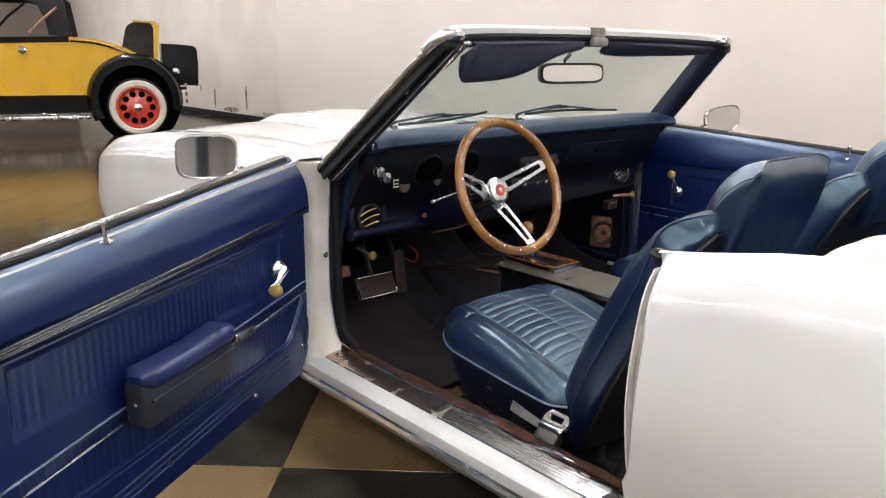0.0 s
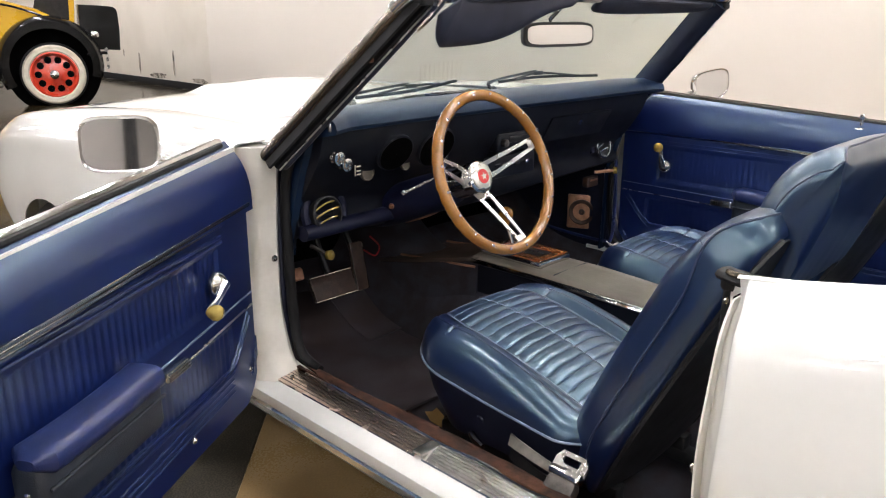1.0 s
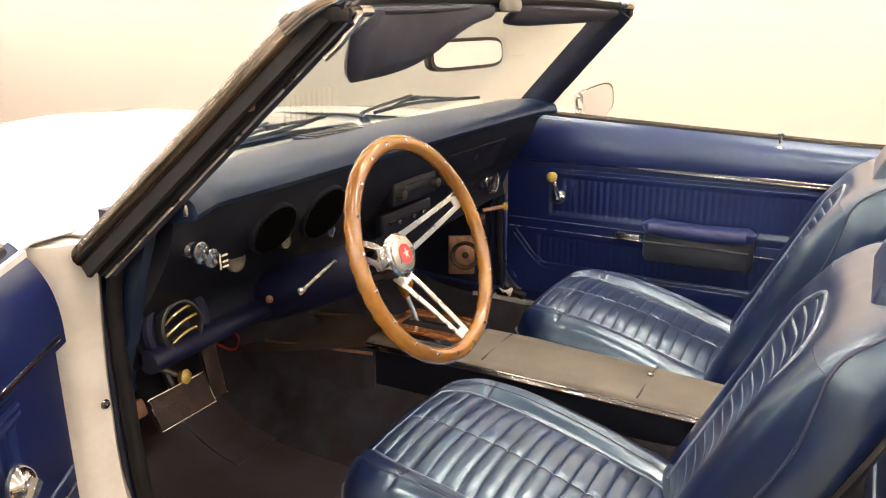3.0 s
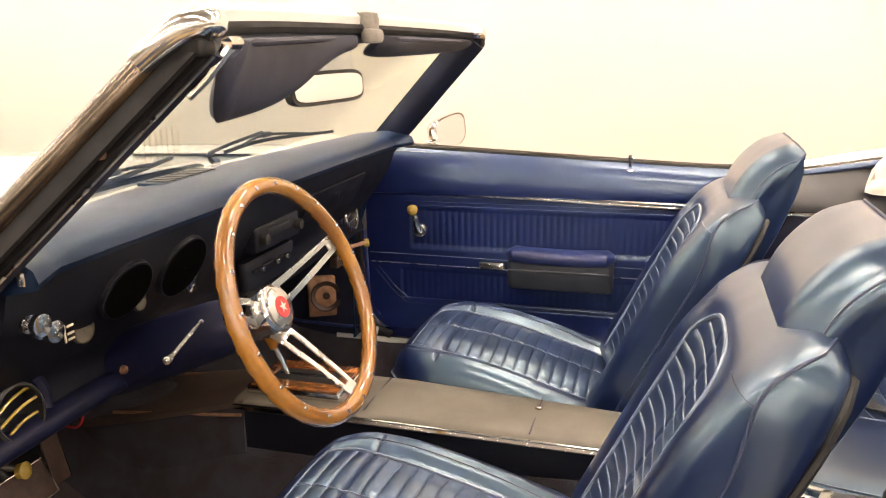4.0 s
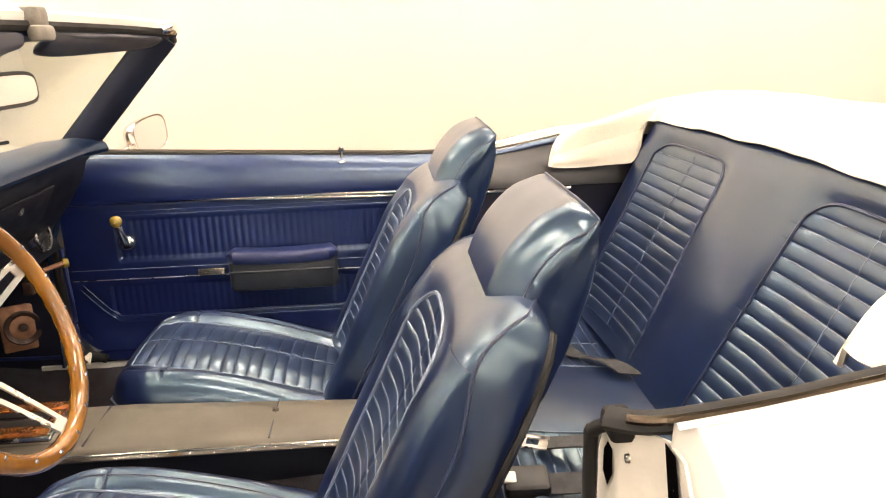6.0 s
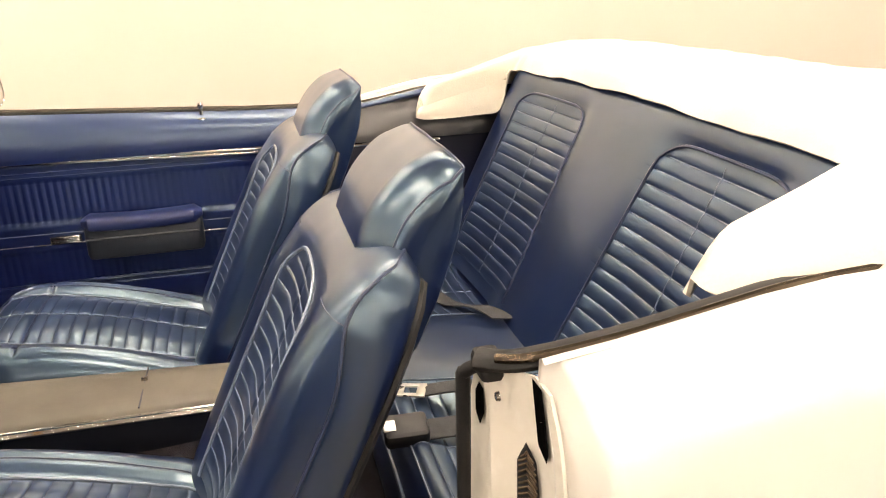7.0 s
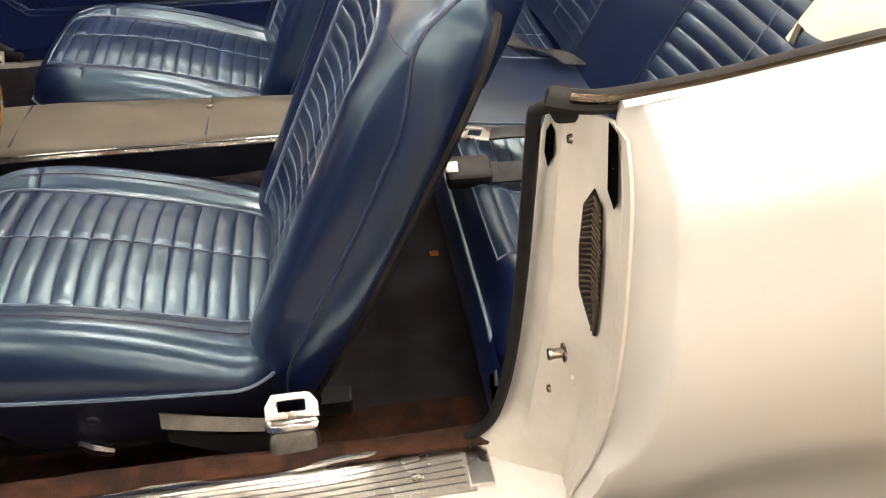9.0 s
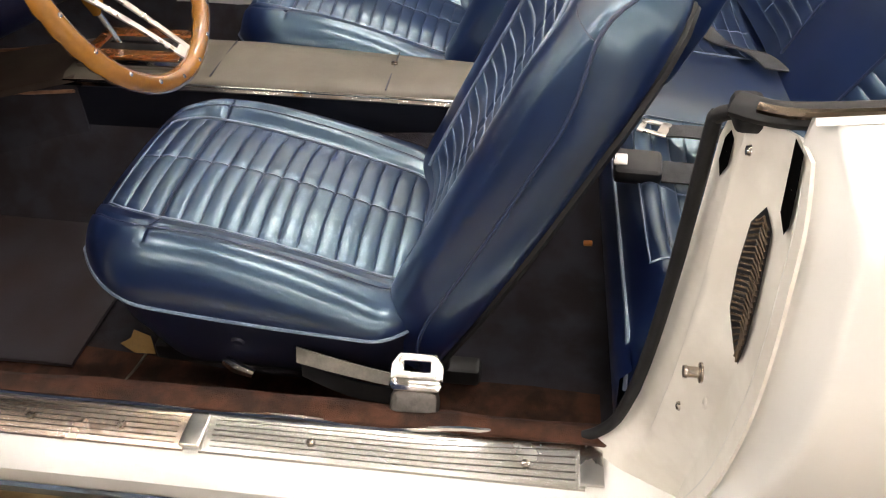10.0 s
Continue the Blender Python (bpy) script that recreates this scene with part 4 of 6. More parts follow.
# instrument face below the pad, leaning away towards the floor
rows = []
for x in np.linspace(-0.652, 0.652, 80):
    e = abs(x)
    belly = 0.012 * math.exp(-((x + 0.36) / 0.25) ** 2)
    pts = []
    for f in np.linspace(0, 1, 14):
        z = mix(0.897, 0.665 - 0.03 * math.exp(-((x + 0.1) / 0.5) ** 2), f)
        y = ease([z], [0.60, 0.66, 0.70, 0.78, 0.84, 0.897], [1.065, 1.035, 1.045, 0.992, 0.953, 0.934])[0] - belly
        pts.append((x, y, z))
    pts += [(x, pts[-1][1] + 0.02, pts[-1][2] - 0.012), (x, 1.10, pts[-1][2]), (x, 1.08, 0.88)]
    rows.append(pts)
part("instrument_face", loft(rows), DASH, dash, "dark instrument panel")


def on_face(x, z):
    y = float(ease([z], [0.60, 0.66, 0.70, 0.78, 0.84, 0.897], [1.065, 1.035, 1.045, 0.992, 0.953, 0.934])[0]) - 0.012 * math.exp(-((x + 0.36) / 0.25) ** 2)
    return facing((x, y - 0.001, z), (0, -1, 0.42 if z < 0.70 else 0))


for x, z, r in ((-0.440, 0.829, 0.050), (-0.307, 0.826, 0.057)):
    m = facing(on_face(x, z).translation, (0, -1, -0.45)) @ Matrix.Diagonal((1, 0.90, 1, 1)) @ Matrix.Translation((0, 0, 0.003))
    g = part("gauge", lathe([(r + 0.002, -0.006), (r + 0.001, 0.002), (r - 0.001, 0.003), (r - 0.004, 0.002), (r - 0.007, 0.0014)], 40, m), DASH, dash, "round deep-set gauge")
    # flat black disc: the deep-set dial's shade put into colour
    part("gauge_recess_shade", lathe([(r - 0.003, 0.0036), (0.001, 0.0037)], 40, m), VOID, g)
for x, z, r in ((-0.384, 0.789, 0.013), (-0.235, 0.770, 0.012), (-0.255, 0.800, 0.012)):
    part("small_gauge", lathe([(r, -0.004), (r, 0.003), (r - 0.002, 0.004), (r - 0.003, 0.002), (0.001, 0.002)], 20, on_face(x, z)), CONSOLE if r > 0.0125 else CHROME, dash)
part("small_gauge", lathe([(0.019, -0.004), (0.019, 0.003), (0.017, 0.004), (0.016, 0.002), (0.001, 0.002)], 24, on_face(-0.497, 0.786)), CONSOLE, dash)
for x, z, out in ((-0.616, 0.840, 0.024), (-0.590, 0.822, 0.026)):
    m = on_face(x, z)
    part("switch_knob", lathe([(0.012, -0.004), (0.012, 0.003), (0.006, 0.004), (0.006, out - 0.012), (0.013, out - 0.010), (0.014, out - 0.001), (0.010, out), (0.001, out + 0.001)], 20, m), CLEARKNOB, dash, "chrome switch knob")
m = on_face(-0.544, 0.803)
part("switch_legend", Shape().add(box(0, 0, 0.004, 0.0022, 0.034, 0.002, r=0.0003, m=m)).add(box(0.010, 0.016, 0.004, 0.018, 0.0022, 0.002, r=0.0003, m=m)).add(box(0.010, 0.004, 0.004, 0.012, 0.003, 0.002, r=0.0003, m=m)).add(box(0.010, -0.006, 0.004, 0.012, 0.003, 0.002, r=0.0003, m=m)).add(box(0.010, -0.014, 0.004, 0.012, 0.003, 0.002, r=0.0003, m=m)), WHITEWALL, dash, "white switch legend as bars")
for x, z, y, mat in ((-0.585, 0.698, 1.022, YKNOB), (0.562, 0.718, 1.040, CHROME)):
    m = facing((x, y, z), (0.0, -1, 0.18))
    v = part("air_vent", lathe([(0.043, -0.03), (0.043, 0.0), (0.041, 0.008), (0.037, 0.010), (0.035, 0.002), (0.033, -0.015), (0.001, -0.018)], 32, m), BLACK if x < 0 else CHROME, dash, "round black dash vent" if x < 0 else "round chrome dash vent")
    part("vent_ring", tube([tuple(m @ Vector((0.037 * math.cos(a), 0.037 * math.sin(a), 0.009))) for a in np.linspace(0, 2 * math.pi, 32, endpoint=False)], 0.0018, 6, closed=True), BLACK if x < 0 else BRUSHED, v)
    for k in (-0.018, 0.0, 0.018):
        w = math.sqrt(0.034 ** 2 - k * k)
        part("vent_vane", tube([tuple(m @ Vector((t * w, k + 0.25 * t * w + 0.004 * (1 - t * t), 0.003))) for t in np.linspace(-1, 1, 9)], 0.0022, 6), mat if x < 0 else CHROME, v, "bright vent vane")
    hood = [tuple(m @ Vector(((0.054 + 0.004 * math.sin(q)) * math.cos(q), (0.054 + 0.004 * math.sin(q)) * math.sin(q), -0.006))) for q in np.linspace(-0.3, math.pi + 0.3, 24)]
    part("vent_hood", tube(hood, 0.010, 8, up=(0, 1, 0)), NAVY, v, "navy padded vent surround")
# lower dash roll, column shroud
rows = []
for x in np.linspace(-0.652, -0.38, 14):
    rows.append([(x, 1.022 + 0.022 * math.cos(a), 0.662 + 0.018 * math.sin(a) + 0.01 * (x + 0.652)) for a in np.linspace(0, 2 * math.pi, 14, endpoint=False)])
part("lower_roll", loft(rows), NAVY, dash, "navy lower dash roll")
part("warning_lamp", lathe([(0.007, 0), (0.006, 0.006), (0.001, 0.008)], 12, facing((-0.412, 0.995, 0.690), (0, -1, 0))), COPPER, dash)
radio = part("radio", box(0.02, 0.972, 0.806, 0.175, 0.04, 0.050, r=0.006), DASH, dash, "black radio with dull metal knobs")
for x in (-0.05, 0.09):
    part("radio_knob", lathe([(0.011, 0), (0.010, 0.014), (0.001, 0.016)], 16, facing((x, 0.952, 0.806), (0, -1, 0))), DARKSTEEL, radio)
part("radio_dial", box(0.02, 0.952, 0.812, 0.09, 0.004, 0.016, r=0.002), BLACK, radio)
part("heater_panel", Shape().add(box(0.02, 0.985, 0.735, 0.20, 0.02, 0.06, r=0.006)).add(box(0.02, 0.973, 0.742, 0.15, 0.006, 0.006, r=0.001)), DASH, dash)
for x in (-0.03, 0.03, 0.07):
    part("heater_lever", box(x, 0.968, 0.742, 0.012, 0.012, 0.009, r=0.002), CHROME, dash)
part("glovebox_lid", box(0, 0, 0, 0.30, 0.085, 0.006, r=0.002, m=facing((0.30, 0.962, 0.818), (0, -1, -0.55))), DASH, dash, "dark glovebox lid")
part("glovebox_lock", lathe([(0.009, 0), (0.008, 0.005), (0.001, 0.006)], 14, facing((0.30, 0.955, 0.830), (0, -1, -0.3))), CHROME, dash)
part("brake_handle", Shape().add(tube([(0.555, 1.058, 0.628), (0.58, 1.04, 0.630), (0.61, 1.02, 0.632)], 0.006, 8)), COPPER, dash)
part("brake_handle_end", lathe([(0.012, 0), (0.012, 0.012), (0.001, 0.014)], 14, facing((0.61, 1.02, 0.632), (0.6, -0.8, 0))), YKNOB, dash, "amber handle end")
part("fuse_box", Shape().add(box(0.575, 1.085, 0.590, 0.060, 0.025, 0.034, r=0.004)), PEDALRUBBER, dash, "small brown box under the dashboard")
part("fuse_box_label", box(0.575, 1.071, 0.597, 0.040, 0.003, 0.006, r=0.001), COPPER, dash)
part("dash_corner_clip", box(-0.652, 0.906, 0.910, 0.010, 0.012, 0.018, r=0.003), BRUSHED, dash)
grille = Shape()
for i in range(9):
    grille.add(box(-0.175 + i * 0.0175, 1.072, 0.9345, 0.010, 0.045, 0.003, r=0.001))
part("defrost_plate", box(-0.105, 1.072, 0.9305, 0.18, 0.060, 0.006, r=0.002), PADBLUE, dash)
part("defrost_grille", grille, BLACK, dash, "black defroster slots")

# ---------- steering wheel ----------
SW = axes((-0.359, 0.71, 0.807), (1, 0, 0), (0, 0.370, 0.929), (0, -0.929, 0.370))
wheel = thing("steering_wheel", "wood-rimmed three-spoke steering wheel with slotted alloy spokes", "steering wheel")
RM = 0.171
path = [tuple(SW @ Vector((RM * math.cos(a), RM * math.sin(a), 0))) for a in np.linspace(0, 2 * math.pi, 96, endpoint=False)]
ring = Shape()
rings = []
for a in np.linspace(0, 2 * math.pi, 120, endpoint=False):
    rr = []
    for k in range(14):
        q = 2 * math.pi * k / 14
        back = max(0, -math.sin(q))
        wob = 0.0016 * math.sin(a * 40) * back
        rad = 0.0128 + wob
        rr.append(tuple(SW @ Vector(((RM + rad * math.cos(q)) * math.cos(a), (RM + rad * math.cos(q)) * math.sin(a), rad * 0.95 * math.sin(q)))))
    rings.append(rr)
rim = part("rim", loft(rings, loop=True), WOOD, wheel, "varnished walnut rim")
for k in range(20):
    a = 2 * math.pi * (k + 0.4) / 20
    at = SW @ Vector((RM * math.cos(a), RM * math.sin(a), 0.0118))
    part("rivet", lathe([(0.0032, 0), (0.0026, 0.0012), (0.0005, 0.0016)], 10, facing(at, SW.to_3x3() @ Vector((0, 0, 1)))), CHROME, rim)
HUBZ = -0.062
for ang in SPOKES:
    ca, sa = math.cos(radians(ang)), math.sin(radians(ang))

    def sp(r, w):
        f = (r - 0.03) / (RM - 0.03)
        z = mix(HUBZ - 0.008, -0.002, max(0.0, f) ** 0.85)
        return SW @ Vector((r * ca - w * sa, r * sa + w * ca, z))

    s = Shape()
    for sgn in (-1, 1):
        bar = []
        for r in np.linspace(0.028, RM - 0.004, 9):
            f = (r - 0.028) / (RM - 0.032)
            o, i2 = mix(0.0215, 0.0135, f), mix(0.0115, 0.0055, f)
            n3 = SW.to_3x3() @ Vector((0, 0, 1))
            bar.append([tuple(sp(r, sgn * o)), tuple(sp(r, sgn * i2)), tuple(sp(r, sgn * i2) - n3 * 0.003), tuple(sp(r, sgn * o) - n3 * 0.003)])
        s.add(loft(bar))
    for r0, r1 in ((0.028, 0.048), (RM - 0.022, RM - 0.004)):
        bar = []
        for r in np.linspace(r0, r1, 3):
            f = (r - 0.028) / (RM - 0.032)
            o = mix(0.0215, 0.0135, f) - 0.0002
            n3 = SW.to_3x3() @ Vector((0, 0, 1))
            bar.append([tuple(sp(r, -o) - n3 * 0.0003), tuple(sp(r, o) - n3 * 0.0003), tuple(sp(r, o) - n3 * 0.0027), tuple(sp(r, -o) - n3 * 0.0027)])
        s.add(loft(bar))
    part("spoke", s, BRUSHED, wheel, "slotted brushed alloy spoke")
HM = SW @ Matrix.Translation((0, 0, HUBZ))
part("hub", lathe([(0.034, -0.06), (0.036, -0.02), (0.038, -0.012), (0.036, -0.004), (0.038, 0.004), (0.0365, 0.012), (0.030, 0.016), (0.001, 0.016)], 40, HM), CHROME, wheel, "polished hub")
part("hub_cap", lathe([(0.031, 0.0155), (0.030, 0.019), (0.024, 0.021), (0.001, 0.0215)], 40, HM), BRUSHED, wheel)
part("emblem_disc", lathe([(0.0165, 0.021), (0.0160, 0.0225), (0.001, 0.0228)], 32, HM), RED, wheel, "red hub emblem disc")
star = [(0.010 * (1 if i % 2 == 0 else 0.38) * math.sin(2 * math.pi * i / 10), 0.010 * (1 if i % 2 == 0 else 0.38) * math.cos(2 * math.pi * i / 10)) for i in range(10)]
part("emblem_mark", prism(star, 0.0008, HM @ Matrix.Translation((0, 0, 0.0226))), CHROME, wheel, "small plain silver mark")
part("column", Shape().add(loft([[tuple(SW @ Vector((r * math.cos(a), r * math.sin(a), z))) for a in np.linspace(0, 2 * math.pi, 24, endpoint=False)] for r, z in ((0.028, HUBZ - 0.045), (0.039, HUBZ - 0.070), (0.044, HUBZ - 0.10), (0.048, HUBZ - 0.20), (0.050, HUBZ - 0.30), (0.044, HUBZ - 0.36))])), NAVY, wheel, "blue steering column shroud")
part("indicator_stalk", Shape().add(tube([tuple(SW @ Vector(p)) for p in ((-0.045, 0.025, -0.145), (-0.095, 0.018, -0.135), (-0.155, 0.008, -0.125))], 0.0030, 8)).add(lathe([(0.0045, 0), (0.0055, 0.012), (0.001, 0.014)], 10, facing(SW @ Vector((-0.155, 0.008, -0.125)), SW.to_3x3() @ Vector((-1, -0.1, 0.1))))), BRUSHED, wheel, "chrome indicator stalk")


# ---------- bucket seats ----------
def seat_point(h, d, x):
    return (x, 0.361 - 0.440 * h + 0.898 * d, 0.419 + 0.898 * h + 0.440 * d)


def split(grid, inside):
    """Two meshes from one grid: the cells whose middle is inside, and the rest."""
    n, k = len(grid), len(grid[0])
    pair = []
    for want in (True, False):
        used, fs, vs = {}, [], []
        for i in range(n - 1):
            for j in range(k - 1):
                if inside(i, j) != want:
                    continue
                q = []
                for a, c in ((i, j), (i, j + 1), (i + 1, j + 1), (i + 1, j)):
                    if (a, c) not in used:
                        used[(a, c)] = len(vs)
                        vs.append(tuple(grid[a][c]))
                    q.append(used[(a, c)])
                fs.append(tuple(q))
        pair.append((vs, fs))
    return pair


PLEAT = 0.026


def pleat(s):
    f = s / PLEAT - math.floor(s / PLEAT + 1e-9)
    return 0.0036 * max(0, 4 * f * (1 - f)) ** 0.42 - 0.0022


def pleat_steps(a, b):
    """Stations from a to b, close together at each groove."""
    out = []
    k = 0
    while a + k * PLEAT < b - 1e-6:
        out += [a + (k + f) * PLEAT for f in (0, 0.04, 0.10, 0.20, 0.35, 0.5, 0.65, 0.80, 0.90, 0.96) if a + (k + f) * PLEAT < b - 0.0004]
        k += 1
    return np.array(out + [b])


def make_seat():
    seat = thing("bucket_seat", "metallic blue vinyl bucket seat with pleated centre and headrest", "car seat", "front bucket seats")
    YB0, YF0 = 0.30, 0.785
    INS, SEAM, PB, PF = 0.131, 0.163, 0.330, 0.746

    def width(y):
        return 0.225 - 0.070 * max(0, (y - 0.66) / 0.115) ** 2.4 - 0.060 * max(0, (0.375 - y) / 0.075) ** 2

    def levels(y):
        zc = ease([y], [0.25, 0.37, 0.52, 0.65, 0.72, 0.755, 0.775, 0.785], [0.40, 0.434, 0.480, 0.504, 0.508, 0.500, 0.480, 0.448])[0]
        zi = ease([y], [0.25, 0.37, 0.52, 0.65, 0.72, 0.755, 0.775, 0.785], [0.388, 0.424, 0.468, 0.496, 0.503, 0.496, 0.477, 0.447])[0]
        zb = ease([y], [0.25, 0.36, 0.49, 0.64, 0.72, 0.755, 0.775, 0.785], [0.402, 0.436, 0.482, 0.513, 0.511, 0.500, 0.477, 0.447])[0]
        zp = ease([y], [0.25, 0.34, 0.44, 0.56, 0.685, 0.735, 0.785], [0.385, 0.390, 0.397, 0.408, 0.425, 0.436, 0.440])[0]
        return float(zc), float(zi), float(zb), float(zp)

    def top(u, y):
        """Height of the seat's upper side at u across its full width."""
        zc, zi, zb, zp = levels(y)
        return float(ease([abs(u)], [0, 0.08, INS, SEAM], [zc, mix(zc, zi, 0.3), zi, mix(zi, zb, 0.75)])[0])

    us = np.linspace(-INS, INS, 35)
    rim = [(0, a) for a in np.linspace(INS, SEAM, 7)[1:]] + [(1, q) for q in np.linspace(0, 98, 15)[1:]]
    cols = [(-1, k, a) for k, a in rim[::-1]] + [(1 if u >= 0 else -1, 0, abs(u)) for u in us] + [(1, k, a) for k, a in rim]
    ys = np.concatenate([np.linspace(YB0, PB, 6)[:-1], pleat_steps(PB, PF), np.linspace(PF, YF0, 14)[1:]])
    grid = []
    for y in ys:
        row = []
        zc, zi, zb, zp = levels(y)
        w = width(y) / 0.225
        for sgn, roll, a in cols:
            if roll:
                z1 = mix(zi, zb, 0.75)
                q = radians(a)
                u = SEAM + (0.227 - SEAM) * abs(math.sin(q)) ** 1.05
                z = zp + (z1 - zp) * (abs(math.cos(q)) ** 1.05 if a < 90 else -math.cos(radians(180 - a)) * 0.3)
                z += 0.003 * math.sin(min(math.pi, 2.0 * q)) * min(1, max(0, (0.73 - y) / 0.1))
                z -= 0.006 * math.exp(-((u - SEAM) / 0.004) ** 2)
            else:
                u = a
                z = top(u, y)
                if u < INS - 1e-6 and PB <= y <= PF:
                    k = min(1, (INS - u) / 0.010)
                    z += pleat(y - PB) * k - 0.003 * math.exp(-(u / 0.004) ** 2)
                z -= 0.004 * math.exp(-((u - INS) / 0.003) ** 2) + 0.006 * math.exp(-((u - SEAM) / 0.004) ** 2)
            dx = sgn * u * w
            if 0.33 < y and u < 0.19:
                z -= 0.0055 * math.exp(-((y - 0.668) / 0.004) ** 2)
            z += 0.0008 * noise.noise(Vector((dx * 10, y * 10, 3.1)))
            row.append((dx, y, z))
        grid.append(row)
    n0 = len(rim)
    ins, rest = split(grid, lambda i, j: n0 <= j < n0 + 34 and PB < (ys[i] + ys[i + 1]) / 2 < PF)
    cushion = part("cushion", rest, VINYL, seat, "glossy blue vinyl bolsters", sharp=75)
    part("cushion_insert", ins, INSERT, cushion, "pleated blue vinyl centre panel", sharp=75)
    # edge welt
    outline = [(-width(y), y, levels(y)[3]) for y in np.linspace(0.305, YF0, 40)]
    front = [(x, YF0 + 0.004 * (1 - (x / 0.14) ** 2), 0.440) for x in np.linspace(-0.135, 0.135, 16)]
    welt = outline + front + [(-x, y, z) for x, y, z in outline[::-1]]
    part("cushion_piping", tube([(x * 1.010, y, z) for x, y, z in welt], 0.0031, 6), PIPING, cushion, "pale blue piping")
    seams, dark = Shape(), Shape()
    for sgn in (-1, 1):
        seams.add(tube([(sgn * INS * width(y) / 0.225, y, top(INS, y) - 0.0014) for y in np.linspace(PB, PF + 0.002, 36)], 0.0021, 6))
        dark.add(tube([(sgn * SEAM * width(y) / 0.225, y, top(SEAM, y) - 0.0052) for y in np.linspace(PB, PF + 0.01, 36)], 0.0020, 6))
    seams.add(tube([(u * width(PF) / 0.225, PF, top(u, PF) - 0.0010) for u in np.linspace(-INS, INS, 20)], 0.0022, 6))
    dark.add(tube([(u * width(0.668) / 0.225, 0.668, top(u, 0.668) - 0.0045) for u in np.linspace(-SEAM, SEAM, 24)], 0.0013, 6))
    part("insert_piping", seams, PIPING, cushion)
    part("seam_piping", dark, DARKPIPE, cushion)
    st = Shape()
    st.add(tube([(0, y, top(0, y) - 0.0010 + pleat(y - PB)) for y in ys if PB < y < PF], 0.0012, 5))
    for i in range(14, 16):
        y = PB + i * PLEAT
        st.add(tube([(u * width(y) / 0.225, y, top(u, y) - 0.0018) for u in np.linspace(-0.126, 0.126, 22)], 0.0010, 4))
    tagged(part("stitching", st, PIPING, cushion, "pale heat-welded seam lines"), kind="stuff")
    st = Shape()
    for i in range(1, 14):
        y = PB + i * PLEAT
        st.add(tube([(u * width(y) / 0.225, y, top(u, y) - 0.0022) for u in np.linspace(-0.126, 0.126, 22)], 0.0010, 4))
    tagged(part("groove_stitching", st, DARKPIPE, cushion, "dark seams between the pleats"), kind="stuff")
    # skirt and base
    ring = [(x * 0.985, y - 0.003, z - 0.003) for x, y, z in welt]
    low = [(x * 0.84, 0.25 + (y - 0.25) * 0.90, 0.285) for x, y, z in welt]
    mid = [(x * 0.93, 0.25 + (y - 0.25) * 0.96, 0.36) for x, y, z in welt]
    part("skirt", loft([low, mid, ring], closed=True), SKIRT, seat, "dark navy seat base")
    for sx in (-0.13, 0.13):
        part("seat_track", Shape().add(box(sx, 0.48, 0.245, 0.035, 0.50, 0.03, r=0.006)).add(box(sx, 0.30, 0.265, 0.03, 0.05, 0.05, r=0.004)).add(box(sx, 0.66, 0.265, 0.03, 0.05, 0.05, r=0.004)), BLACK, seat)
    part("adjuster_lever", tube([(-0.205, 0.585, 0.305), (-0.216, 0.565, 0.304), (-0.222, 0.540, 0.301)], [0.008, 0.009, 0.006], 8), CHROME, seat, "chrome seat adjuster")
    for y in (0.56,):
        part("skirt_button", lathe([(0.010, 0), (0.008, 0.004), (0.001, 0.005)], 12, facing((-0.206, y, 0.350), (-1, 0, -0.3))), SKIRT, seat)

    # backrest
    def bw(h):
        return float(ease([h], [-0.09, 0.0, 0.1, 0.3, 0.41, 0.47, 0.51, 0.530, 0.540], [0.188, 0.206, 0.220, 0.224, 0.219, 0.207, 0.187, 0.160, 0.115])[0])

    bol = INS + (0.225 - INS) * (1 - (1 - np.linspace(0, 1, 20)) ** 1.9)
    us = np.concatenate([-bol[::-1][:-1], np.linspace(-INS, INS, 35), bol[1:]])
    hs = np.concatenate([np.linspace(-0.085, 0.03, 10)[:-1], pleat_steps(0.03, 0.453), np.linspace(0.453, 0.54, 14)[1:]])

    def arch(u):
        return 0.448 - 0.055 * (abs(u) / INS) ** 3.2

    def front_d(u, h):
        a = abs(u)
        base = float(ease([a], [0, 0.09, INS, 0.162, 0.188, 0.206, 0.217, 0.225], [-0.027, -0.023, -0.013, -0.003, -0.004, -0.014, -0.028, -0.058])[0])
        t = max(0, (h - 0.44) / 0.10)
        b = max(0, (0.05 - h) / 0.12)
        t2 = min(1, max(0, (h - 0.35) / 0.15))
        base = mix(base, -0.020 - 0.010 * (a / 0.225) ** 3, 0.9 * t2 * t2 * (3 - 2 * t2))
        return base - 0.062 * t ** 2.2 - 0.03 * b ** 2

    grid = []
    for h in hs:
        row = []
        for u in us:
            x = u * bw(h) / 0.225
            d = front_d(u, h)
            if abs(u) <= INS and 0.03 <= h <= arch(u):
                k = min(1, (INS - abs(u)) / 0.012, (arch(u) - h) / 0.01)
                d += pleat(h - 0.03) * k - 0.004 * math.exp(-(u / 0.004) ** 2) * k
                d += 0.0022 * noise.noise(Vector((x * 14, h * 18, 7.7)))
            d += 0.0006 * noise.noise(Vector((x * 20, h * 20, 1.3)))
            row.append(seat_point(h, d, x))
        grid.append(row)
    ins, rest = split(grid, lambda i, j: abs(us[j] + us[j + 1]) / 2 < INS and 0.03 < (hs[i] + hs[i + 1]) / 2 < arch((us[j] + us[j + 1]) / 2))
    body = Shape().add(rest)
